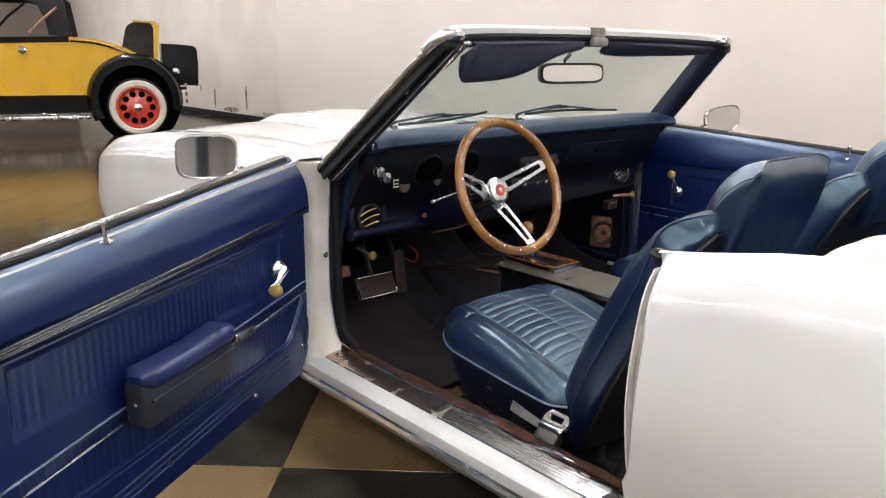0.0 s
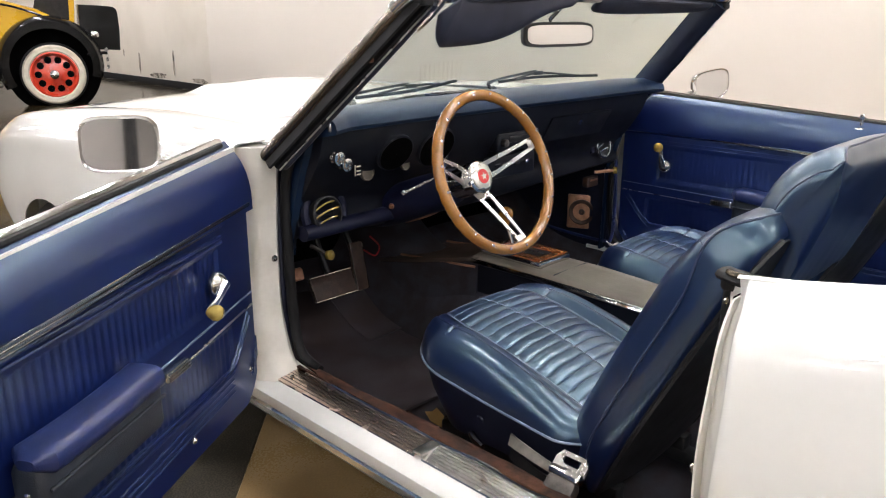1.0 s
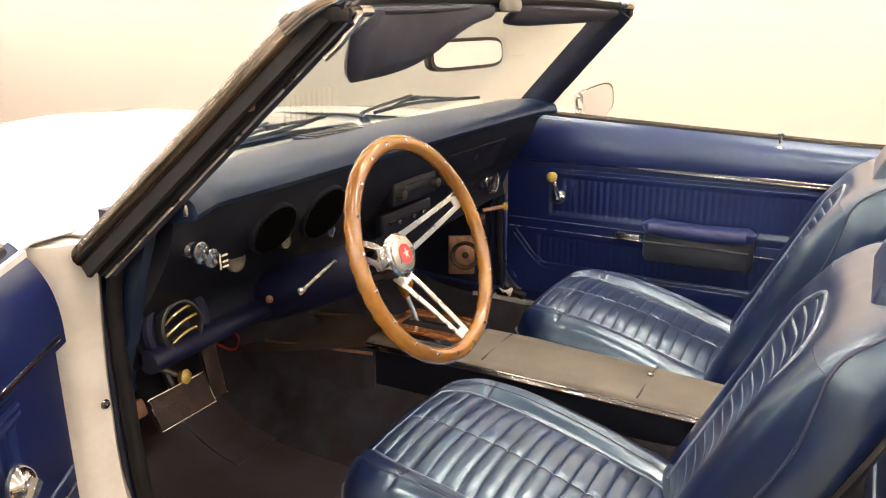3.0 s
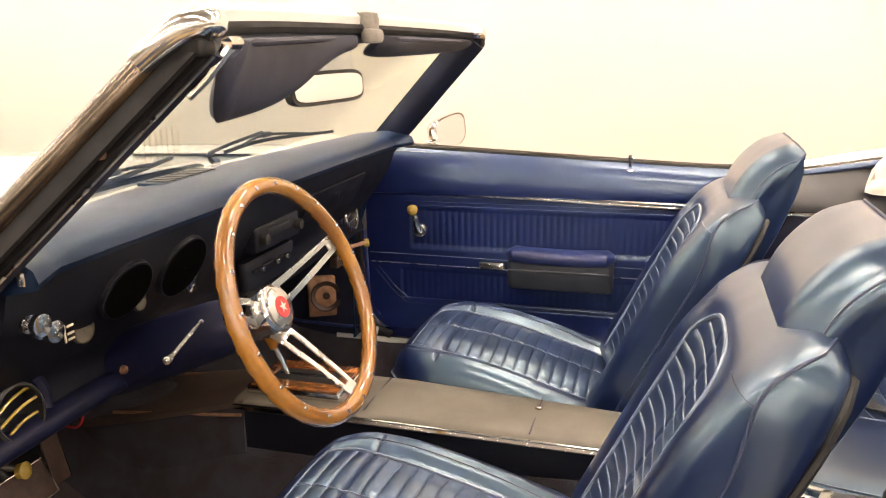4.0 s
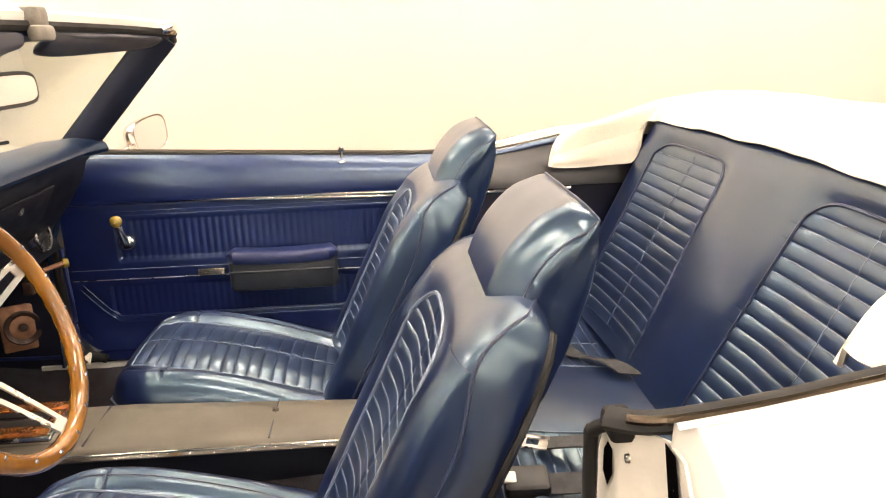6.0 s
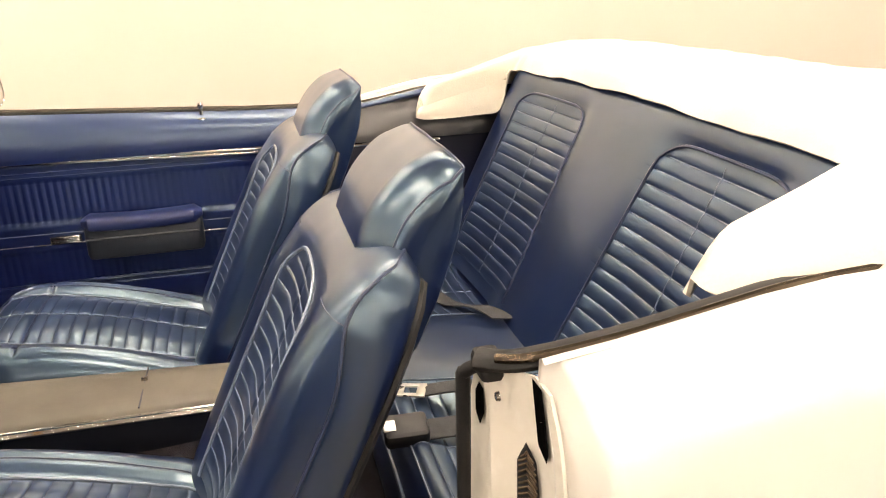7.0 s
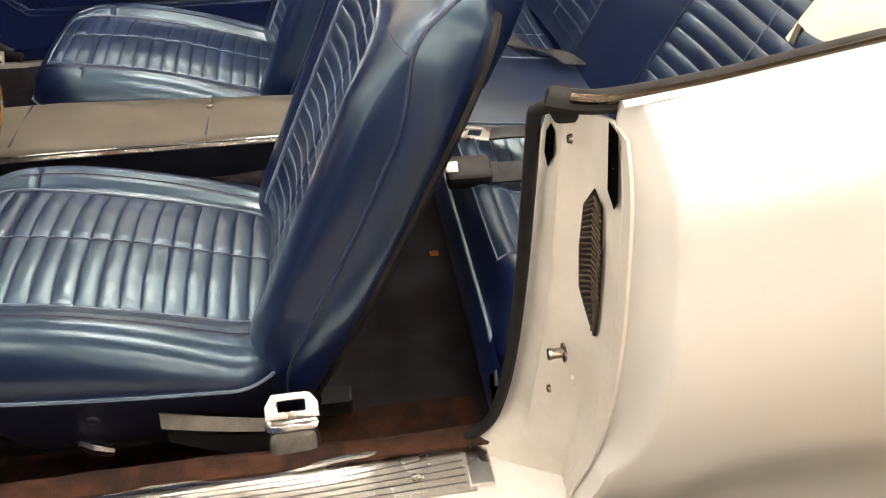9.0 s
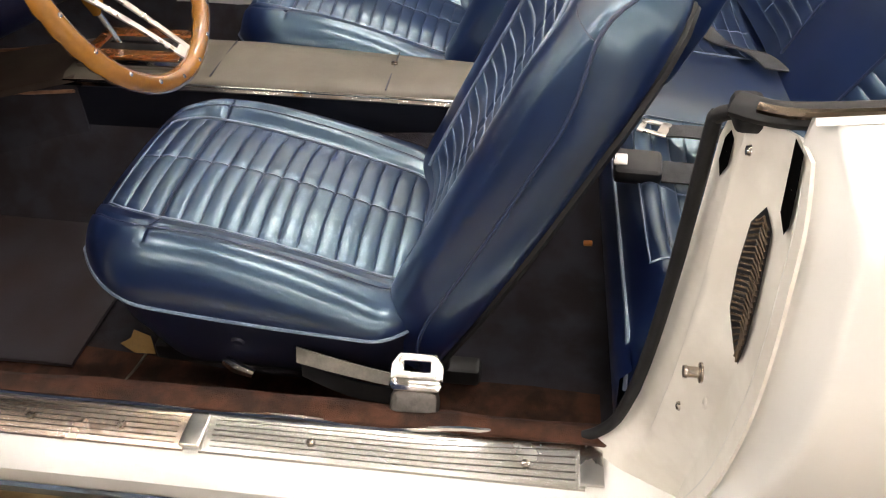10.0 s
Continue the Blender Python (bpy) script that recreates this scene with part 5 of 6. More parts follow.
    for sgn in (-1, 1):
        side = []
        for h in hs:
            w = bw(h)
            d0 = front_d(0.225, h)
            t = max(0, (h - 0.44) / 0.10)
            line = []
            for v in np.linspace(0, 1, 12):
                d = mix(d0, -0.113, v)
                swell = 0.005 * math.sin(math.pi * min(1, v * 1.08)) ** 0.8 if 0 < v < 0.93 else 0.0
                x = w + swell - 0.010 * max(0, (v - 0.80) / 0.20) ** 2 + 0.0012 * noise.noise(Vector((h * 9, v * 2.2, sgn * 3.0)))
                line.append(seat_point(h - 0.02 * t * v, d, sgn * (x if v else w)))
            side.append(line)
        body.add(sheet(side))
    topring = [[seat_point(hs[-1], front_d(u, hs[-1]), u * bw(hs[-1]) / 0.225) for u in us], [seat_point(0.538, -0.10, u * 0.108 / 0.225) for u in us], [seat_point(0.518, -0.113, u * 0.100 / 0.225) for u in us]]
    body.add(sheet(topring))
    back = part("backrest", body, VINYL, seat, "glossy blue vinyl backrest", sharp=75)
    part("back_insert", ins, INSERT, back, "pleated blue vinyl centre panel", sharp=75)
    shell = [[seat_point(h - 0.02 * max(0, (h - 0.44) / 0.10), -0.114 - 0.012 * math.cos(math.pi * u / 0.46), u * (bw(h) - 0.012) / 0.225) for u in np.linspace(-0.225, 0.225, 17)] for h in hs[::4]]
    part("back_shell", sheet(shell, 0.004), BLACK, back, "black hard seat-back shell")
    edge = [seat_point(h - 0.02 * max(0, (h - 0.44) / 0.10), -0.115, -(bw(h) - 0.008)) for h in hs[::4]]
    part("shell_edge", tube(edge, 0.0055, 6), BLACK, back)
    part("shell_edge", tube([(-x, y, z) for x, y, z in edge], 0.0055, 6), BLACK, back)
    for sgn in (-1, 1):
        part("back_piping", tube([seat_point(h, front_d(0.225, h) + 0.001, sgn * (bw(h) + 0.001)) for h in np.linspace(-0.05, 0.535, 50)], 0.0024, 6), DARKPIPE, back, "dark piping")
    for sgn in (-1, 1):
        yoke = [seat_point(0.452, front_d(u, 0.452) + 0.0004, sgn * u * bw(0.452) / 0.225) for u in bol[3:]]
        part("yoke_seam", tube(yoke, 0.0008, 5), DARKPIPE, back)
    loop = [(-INS, h) for h in np.linspace(0.03, 0.385, 20)] + [(u, arch(u)) for u in np.linspace(-INS, INS, 31)[1:-1]] + [(INS, h) for h in np.linspace(0.385, 0.03, 20)]
    part("insert_piping", tube([seat_point(h, front_d(u, h) + 0.0015, u * bw(h) / 0.225) for u, h in loop], 0.003, 6), PIPING, back)
    st = Shape()
    for i in range(1, 16):
        h = 0.03 + i * PLEAT
        lim = 0.132 if h < 0.39 else INS * (max(0, 0.448 - h) / 0.055) ** (1 / 3.2) - 0.012
        if lim > 0.02:
            st.add(tube([seat_point(h, front_d(u, h) - 0.0012 + 0.002 * noise.noise(Vector((u * 14, h * 18, 7.7))), u * bw(h) / 0.225) for u in np.linspace(-lim, lim, 22)], 0.0014, 4))
    tagged(part("stitching", st, PIPING, back), kind="stuff")

    # headrest: a padded block in a fitted cover
    prof = spline([(0.420, -0.082), (0.442, -0.062), (0.535, -0.050), (0.595, -0.066), (0.624, -0.088), (0.636, -0.104), (0.634, -0.114), (0.618, -0.130), (0.590, -0.141), (0.540, -0.151), (0.455, -0.160), (0.412, -0.157), (0.410, -0.120)], 52, closed=True)
    c = prof.mean(axis=0)

    HW = 0.136

    def head_ring(f, s=1.0, x=None):
        e = max(0, (abs(f) - 0.70) / 0.30)
        x = f * HW if x is None else x
        rr = []
        for p in prof:
            q = p.copy()
            q[1] -= 0.033 * e ** 1.4 * min(1, max(0, (p[1] + 0.128) / 0.045))
            q[0] -= 0.006 * e ** 2 * min(1, max(0, (p[0] - 0.55) / 0.07))
            q = c + (q - c) * s
            low = max(0, (0.50 - q[0]) / 0.09)
            wob = 0.0015 * noise.noise(Vector((x * 16, q[0] * 20, q[1] * 20))) + 0.004 * noise.noise(Vector((x * 38, q[0] * 30, q[1] * 34))) * low
            q = q + (q - c) / (np.linalg.norm(q - c) + 1e-6) * wob * min(1, s)
            puff = 0.0045 * noise.noise(Vector((q[0] * 16, q[1] * 62, x * 3))) * (s < 0.99)
            rr.append(seat_point(q[0] + 0.012 * min(1, max(0, (q[0] - 0.40) / 0.1)), q[1] + 0.008, x * (1 - 0.04 * low) + puff))
        return rr

    rings = [head_ring(-1, s, -HW - o) for s, o in ((0.12, 0.0075), (0.45, 0.007), (0.75, 0.006), (0.93, 0.0035))]
    rings += [head_ring(f) for f in np.linspace(-1, 1, 41)]
    rings += [head_ring(1, s, HW + o) for s, o in ((0.93, 0.0035), (0.75, 0.006), (0.45, 0.007), (0.12, 0.0075))]
    head = part("headrest", loft(rings), VINYL, seat, "padded blue vinyl headrest cover", sharp=48)
    edge_l, edge_r = head_ring(-1), head_ring(1)
    ridge = [tuple(np.array(head_ring(f)[21]) + np.array((0, 0, 0.001))) for f in np.linspace(-0.97, 0.97, 30)]
    part("headrest_piping", tube(edge_l[:22] + ridge + edge_r[:22][::-1], 0.0018, 6), DARKPIPE, head)
    for sx in (-0.05, 0.05):
        part("headrest_post", tube([seat_point(0.44, -0.085, sx), seat_point(0.50, -0.11, sx)], 0.006, 8), CHROME, seat)
    return seat


seat_l = make_seat()
seat_l.location = (-0.36, 0, 0)
seat_r = copy_thing(seat_l, pose(0.345, 0.012, 0.006))

# ---------- rear seat ----------
rear = thing("bench_seat", "blue vinyl rear bench seat with two pleated places", "car seat")


def rear_cushion(x, y):
    v = (0.045 - y) / 0.36
    z = 0.505 - 0.035 * v
    z -= 0.065 * max(0, 1 - v / 0.14) ** 2.2
    dish = max(math.exp(-((abs(x) - 0.33) / 0.17) ** 4), 0)
    z -= 0.028 * dish * min(1, v * 4)
    z -= 0.05 * max(0, (abs(x) - 0.57) / 0.06) ** 2
    return z


xs = np.concatenate([np.linspace(-0.64, -0.50, 12)[:-1], np.linspace(-0.50, -0.14, 37)[:-1], np.linspace(-0.14, 0.14, 19)[:-1], np.linspace(0.14, 0.50, 37)[:-1], np.linspace(0.50, 0.64, 12)])
ys = np.concatenate([np.linspace(0.045, 0.018, 6)[:-1], 0.018 - pleat_steps(0, 0.278), np.linspace(-0.26, -0.33, 5)[1:]])
grid = []
for y in ys:
    row = []
    for x in xs:
        z = rear_cushion(x, y)
        if 0.14 <= abs(x) <= 0.50 and -0.26 < y < 0.018:
            z += pleat(0.018 - y) * min(1, (0.18 - abs(abs(x) - 0.32)) / 0.012)
        row.append((x, y, z))
    grid.append(row)
_, rest = split(grid, lambda i, j: 0.14 < abs(xs[j] + xs[j + 1]) / 2 < 0.50 and -0.26 < (ys[i] + ys[i + 1]) / 2 < 0.018)
rc = part("cushion", rest, VINYL, rear, "smooth blue vinyl cushion", sharp=75)
for sgn in (-1, 1):
    one, _ = split(grid, lambda i, j: sgn * (xs[j] + xs[j + 1]) > 0 and 0.14 < abs(xs[j] + xs[j + 1]) / 2 < 0.50 and -0.26 < (ys[i] + ys[i + 1]) / 2 < 0.018)
    part("cushion_insert", one, INSERT, rc, "pleated blue vinyl bench panel", sharp=75)
part("cushion_skirt", loft([[(x, 0.045 + dy, z) for x in np.linspace(-0.64, 0.64, 20)] for dy, z in ((0.0, rear_cushion(0, 0.045) - 0.004), (0.012, 0.42), (0.008, 0.34), (-0.010, 0.296), (-0.035, 0.290))], closed=False, cap=False), VINYL, rear, "rolled front edge of the bench")
part("heel_board", box(0, -0.030, 0.248, 1.26, 0.02, 0.09, r=0.004), CARPET, rear, "dark carpeted heel board")
part("cushion_piping", tube([(x, 0.046, rear_cushion(x, 0.045)) for x in np.linspace(-0.63, 0.63, 50)], 0.0032, 6), PIPING, rc)
st = Shape()
for sgn in (-1, 1):
    for i in range(1, 11):
        y = 0.018 - i * PLEAT
        st.add(tube([(sgn * x, y, rear_cushion(x, y) - 0.0012) for x in np.linspace(0.15, 0.49, 16)], 0.0010, 4))
    st.add(tube([(sgn * 0.32, y, rear_cushion(0.32, y) + pleat(0.018 - y)) for y in np.linspace(0.016, -0.255, 80)], 0.0014, 5))
    for xx in (0.14, 0.50):
        st.add(tube([(sgn * xx, y, rear_cushion(xx, y) + 0.001) for y in np.linspace(0.018, -0.26, 30)], 0.0016, 5))
    st.add(tube([(sgn * x, 0.020, rear_cushion(x, 0.020) + 0.001) for x in np.linspace(0.14, 0.50, 16)], 0.0016, 5))
tagged(part("stitching", st, PIPING, rc), kind="stuff")


def rear_point(x, h, d):
    """h up the backrest, d proud of it."""
    e, f = (-0.470, 0.940), (0.894, 0.447)
    bow = 0.022 * (x / 0.64) ** 2
    return (x, -0.258 + bow + e[0] * h + f[0] * d, 0.465 + e[1] * h + f[1] * d)


def rear_d(x, h):
    fade = 1 / (1 + math.exp((h - 0.455) / 0.008))
    d = -0.014 * math.exp(-((abs(x) - 0.33) / 0.165) ** 6) * fade
    d += 0.005 * math.exp(-(x / 0.12) ** 2) * fade
    d -= 0.012 * max(0, (h - 0.455) / 0.055) ** 2
    d -= 0.03 * max(0, (abs(x) - 0.58) / 0.06) ** 2
    return d


def rear_arch(x):
    return 0.447 - 0.035 * min(1, abs(abs(x) - 0.335) / 0.175) ** 7


xs = np.concatenate([np.linspace(-0.64, -0.51, 12)[:-1], np.linspace(-0.51, -0.16, 37)[:-1], np.linspace(-0.16, 0.16, 21)[:-1], np.linspace(0.16, 0.51, 37)[:-1], np.linspace(0.51, 0.64, 12)])
hs = np.concatenate([np.linspace(0.0, 0.03, 3)[:-1], pleat_steps(0.03, 0.45), np.linspace(0.45, 0.515, 10)[1:]])


def rear_in(x, h):
    lo = 0.16 - 0.035 * (1 - h / 0.45)
    return lo < abs(x) < 0.51 and 0.03 < h < rear_arch(x)


grid = []
for h in hs:
    row = []
    for x in xs:
        d = rear_d(x, h)
        if rear_in(x, h):
            d += pleat(h - 0.03) * min(1, max(0, (rear_arch(x) - h) / 0.012), max(0, (0.51 - abs(x)) / 0.012), max(0, (abs(x) - 0.125) / 0.012))
        row.append(rear_point(x, h, d))
    grid.append(row)
_, rest = split(grid, lambda i, j: rear_in((xs[j] + xs[j + 1]) / 2, (hs[i] + hs[i + 1]) / 2))
rb = part("backrest", rest, VINYL, rear, "smooth blue vinyl rear backrest", sharp=75)
for sgn in (-1, 1):
    one, _ = split(grid, lambda i, j: sgn * (xs[j] + xs[j + 1]) > 0 and rear_in((xs[j] + xs[j + 1]) / 2, (hs[i] + hs[i + 1]) / 2))
    part("back_insert", one, INSERT, rb, "pleated blue vinyl bench panel", sharp=75)
part("back_board", loft([[rear_point(x, 0.515, rear_d(x, 0.515)), rear_point(x, 0.505, -0.10), rear_point(x, 0.0, -0.10)] for x in xs], closed=False, cap=False), SKIRT, rear)
st = Shape()
for sgn in (-1, 1):
    for i in range(1, 16):
        h = 0.03 + i * PLEAT
        lo = 0.17 - 0.035 * (1 - h / 0.45)
        hi = 0.50
        cand = [x for x in np.linspace(lo, hi, 26) if h < rear_arch(x) - 0.003]
        if len(cand) > 3:
            st.add(tube([rear_point(sgn * x, h, rear_d(x, h) - 0.001) for x in cand], 0.0010, 4))
    st.add(tube([rear_point(sgn * 0.330, h, rear_d(0.330, h) + pleat(h - 0.03) + 0.0004) for h in pleat_steps(0.035, 0.435)], 0.0011, 5))
tagged(part("stitching", st, PIPING, rb), kind="stuff")
for sgn in (-1, 1):
    loop = [(0.51, h) for h in np.linspace(0.03, 0.39, 16)] + [(x, rear_arch(x)) for x in np.linspace(0.51, 0.16, 30)] + [(0.16 - 0.035 * (1 - h / 0.45), h) for h in np.linspace(0.39, 0.03, 16)]
    part("insert_piping", tube([rear_point(sgn * x, h, rear_d(x, h) + 0.0015) for x, h in loop], 0.003, 6), DARKPIPE, rb)

# side trims beside the rear seat
for side in (-1, 1):
    rows, pad = [], []
    for y in np.linspace(0.0 if side > 0 else -0.06, -0.62, 14):
        zt = (0.838 if side > 0 else 0.815) + 0.035 * min(1, max(0, -y / 0.4))
        rows.append([(side * x, y, z) for x, z in ((0.70, 0.30), (0.698, 0.5), (0.69, 0.66), (0.695, 0.735), (0.702, 0.755))])
        pad.append([(side * (0.682 + 0.048 * g ** 2.1), y, mix(0.750, zt - 0.004, g)) for g in np.linspace(0, 1, 12)])
    part("rear_side_trim", sheet(rows, 0.004), NAVY, car, "dark navy vinyl rear side trim")
    part("rear_top_pad", sheet(pad, 0.004), CHARCOAL, car, "rounded charcoal vinyl pad over the rear side trim")
    part("rear_trim_strip", tube([(side * 0.692, y, 0.742 + 0.004 * y) for y in np.linspace(0.0, -0.28, 6)], 0.0045, 8), CHROME, car)
    part("trim_button", lathe([(0.016, 0), (0.013, 0.008), (0.001, 0.010)], 16, facing((side * 0.690, -0.10, 0.705), (-side, 0, 0))), CHROME, car)

# ---------- folded-top cover ----------
boot = thing("top_boot_cover", "cream white vinyl cover over the folded convertible top", "boot cover")


def boot_front(x):
    a = abs(x)
    s = min(1, max(0, (a - 0.595) / 0.05))
    s = s * s * (3 - 2 * s)
    return mix(-0.481 + 0.022 * (x / 0.64) ** 2, (-0.235 if x > 0 else -0.212) - 0.02 * max(0, (a - 0.68) / 0.1), s)


def boot_edge(x):
    return boot_front(x) + (0.016 * noise.noise(Vector((x * 21, 3.7, 0))) if abs(x) > 0.57 else 0)


def boot_z(x, y, y0):
    a = abs(x)
    z = float(ease([y], [-1.2, -1.06, -0.8, -0.62, -0.46, -0.35, -0.24, -0.1], [0.86, 0.92, 0.975, 0.985, 0.955, 0.925, 0.895, 0.88])[0])
    z -= 0.075 * max(0, (a - 0.70) / 0.085) ** 2 + 0.02 * max(0, (a - 0.5) / 0.28) ** 2
    z -= (0.030 + 0.022 * (0.60 < a < 0.66)) * max(0, 1 - (y0 - y) / (0.035 if x > 0 else 0.050)) ** 2
    return z + (0.007 * noise.noise(Vector((x * 5, y * 9, 2))) + 0.004 * noise.noise(Vector((x * 16, y * 20, 4)))) * (1 if a < 0.7 else 0.5)


rows = []
for f in np.concatenate([np.linspace(0, 0.10, 8)[:-1], np.linspace(0.10, 1, 34)]):
    row = []
    for x in np.concatenate([np.linspace(-0.785, -0.55, 30)[:-1], np.linspace(-0.55, 0.55, 45), np.linspace(0.55, 0.785, 30)[1:]]):
        y0 = boot_edge(x)
        y = mix(y0, -1.08 + 0.10 * (abs(x) / 0.785) ** 3, f)
        row.append((x, y, boot_z(x, y, y0)))
    rows.append(row)
part("deck", sheet(rows, 0.005), BOOT, boot, "loose cream vinyl deck", sharp=70)
rows = []
for f in np.linspace(0, 1, 36):
    x = mix(0.668, 0.600, f)
    y0 = boot_edge(x)
    z0 = boot_z(x, y0, y0) + 0.003
    hem = mix(0.806 + 0.006 * f + 0.003 * math.sin(f * 9), z0 - 0.010, max(0, (f - 0.86) / 0.14) ** 2)
    rows.append([(x - 0.010 * math.sin(g * math.pi / 2) - 0.004 * g * noise.noise(Vector((f * 6, g * 3, 1))), y0 + 0.012 * math.sin(g * math.pi / 2), mix(z0, hem, g)) for g in np.linspace(0, 1, 9)])
part("side_flap", sheet(rows, 0.004), BOOT, boot, "loose side flap of the cover")
for side in (-1, 1):
    part("hinge_end", box(side * 0.612, -0.480, 0.925, 0.03, 0.02, 0.012, r=0.004), RUBBER, boot)

# ---------- console and floor ----------
def toe(y):
    """Rise of the floor towards the toe board."""
    return 0.045 * math.log1p(math.exp((y - 1.31) / 0.05))


floor_pan = thing("cabin_floor", "dark carpeted car floor with transmission tunnel", "car floor")
rows = []
for y in np.linspace(-0.40, 1.53, 60):
    row = []
    for x in np.linspace(-0.665, 0.665, 67):
        z = 0.205
        tun = 0.22 * math.exp(-(abs(x) / 0.135) ** 3.5)
        z += tun
        if abs(x) > 0.60:
            z += 0.125 * min(1, (abs(x) - 0.60) / 0.05) ** 1.5
        z += toe(y)
        z += 0.003 * noise.noise(Vector((x * 14, y * 14, 0)))
        row.append((x, y, z))
    rows.append(row)
part("carpet", sheet(rows, 0.004), CARPET, floor_pan, "dark loop carpet", sharp=80)
rows = []
for y in np.linspace(0.05, 1.02, 30):
    rows.append([(x, y, 0.205 + 0.007 + 0.139 * min(1, max(0, (-x - 0.60) / 0.055)) ** 1.3 + 0.003 * noise.noise(Vector((x * 30, y * 30, 4)))) for x in np.linspace(-0.688, -0.495 + 0.012 * math.sin(y * 9), 18)])
part("sill_carpet", sheet(rows, 0.004), BROWNCARPET, floor_pan, "worn brown carpet edge along the sill", sharp=80)
# firewall and plate in cavity black: footwell shade is in their colour
part("firewall", Shape().add(box(0, 1.56, 0.52, 1.34, 0.03, 0.62, r=0.01)).add(box(0, 1.33, 0.835, 1.30, 0.46, 0.02, r=0.005)), VOID, floor_pan, "firewall and closing plate under the dashboard, footwell shade put into their black")
for side in (-1, 1):
    part("kick_panel", box(side * 0.672, 1.30, 0.56, 0.02, 0.46, 0.62, r=0.006), SKIRT, floor_pan, "dark blue kick panel")
part("kick_trim", tube(spline([(0.648, 1.035, 0.66), (0.650, 1.03, 0.50), (0.650, 1.035, 0.385), (0.652, 1.07, 0.368), (0.654, 1.20, 0.368), (0.655, 1.40, 0.380)], 40), 0.006, 8), ARMPAD, floor_pan, "blue kick panel edging")
m = facing((0.655, 1.165, 0.455), (-0.9, -0.44, 0.0))
spk = part("kick_speaker", box(0, 0, 0, 0.105, 0.125, 0.012, r=0.006, m=m), COPPER, floor_pan, "copper-toned speaker plate")
part("speaker_cone", lathe([(0.046, 0.006), (0.046, 0.011), (0.042, 0.012), (0.028, 0.004), (0.012, 0.003), (0.010, 0.009), (0.001, 0.011)], 28, m), PEDALRUBBER, spk, "round brown speaker cone")
mat = thing("floor_mat", "dark ribbed rubber floor mat in the driver's footwell", "floor mat")
mat_rows = [[(x, y, 0.213 + toe(y) + 0.006 + 0.002 * noise.noise(Vector((x * 9, y * 9, 2)))) for x in np.linspace(-0.53, -0.165, 22)] for y in np.linspace(0.86, 1.44, 30)]
part("sheet", sheet(mat_rows, 0.006), MAT, mat)
part("heel_pad", sheet([[(x, y, 0.222 + toe(y) + 0.004) for x in np.linspace(-0.30, -0.17, 10)] for y in np.linspace(1.22, 1.43, 10)], 0.004), MAT, mat)
ribs = Shape()
for i in range(18):
    x = -0.295 + i * 0.0068
    ribs.add(box(x, 1.235, 0.231, 0.003, 0.035, 0.004, r=0.001))
part("heel_ribs", ribs, SKIRT, mat)
part("mat_border", tube([(-0.52, 0.875, 0.222), (-0.18, 0.875, 0.222), (-0.18, 1.30, 0.224), (-0.52, 1.30, 0.224)], 0.003, 6, closed=True), MAT, mat)

console = thing("centre_console", "grey-brown vinyl centre console with bright side strips", "console")
rows = []
for y in np.linspace(0.10, 1.02, 24):
    hw = 0.070 + 0.020 * min(1, max(0, (y - 0.2) / 0.5))
    zt = 0.474 + 0.016 * min(1, max(0, (y - 0.2) / 0.5)) - 0.02 * max(0, y - 0.9)
    rows.append([(-hw, y, zt - 0.014), (-hw, y, zt - 0.010), (-hw + 0.002, y, zt - 0.005), (-hw + 0.010, y, zt), (-hw * 0.5, y, zt + 0.003), (0, y, zt + 0.004), (hw * 0.5, y, zt + 0.003), (hw - 0.010, y, zt), (hw - 0.002, y, zt - 0.005), (hw, y, zt - 0.010), (hw, y, zt - 0.014)])
part("body", loft(rows), CONSOLE, console, "grey-brown grained console top")
rows = []
for y in np.linspace(1.0, 1.45, 12):
    f = (y - 1.0) / 0.45
    hw = 0.092 + 0.03 * min(1, f * 2)
    zt = 0.488 - 0.095 * f
    rows.append([(-hw, y, zt - 0.012), (-hw + 0.004, y, zt - 0.003), (-hw + 0.014, y, zt), (hw - 0.014, y, zt), (hw - 0.004, y, zt - 0.003), (hw, y, zt - 0.012)])
part("front_section", loft(rows), CONSOLEDARK, console, "grained console front under the dash")
part("front_side", loft([[(r[0][0] - 0.012, r[0][1], 0.22), (r[0][0] + 0.003, r[0][1], r[0][2] - 0.002), (r[5][0] - 0.003, r[0][1], r[0][2] - 0.002), (r[5][0] + 0.012, r[0][1], 0.22)] for r in rows]), CARPET, console, "dark carpeted console side")
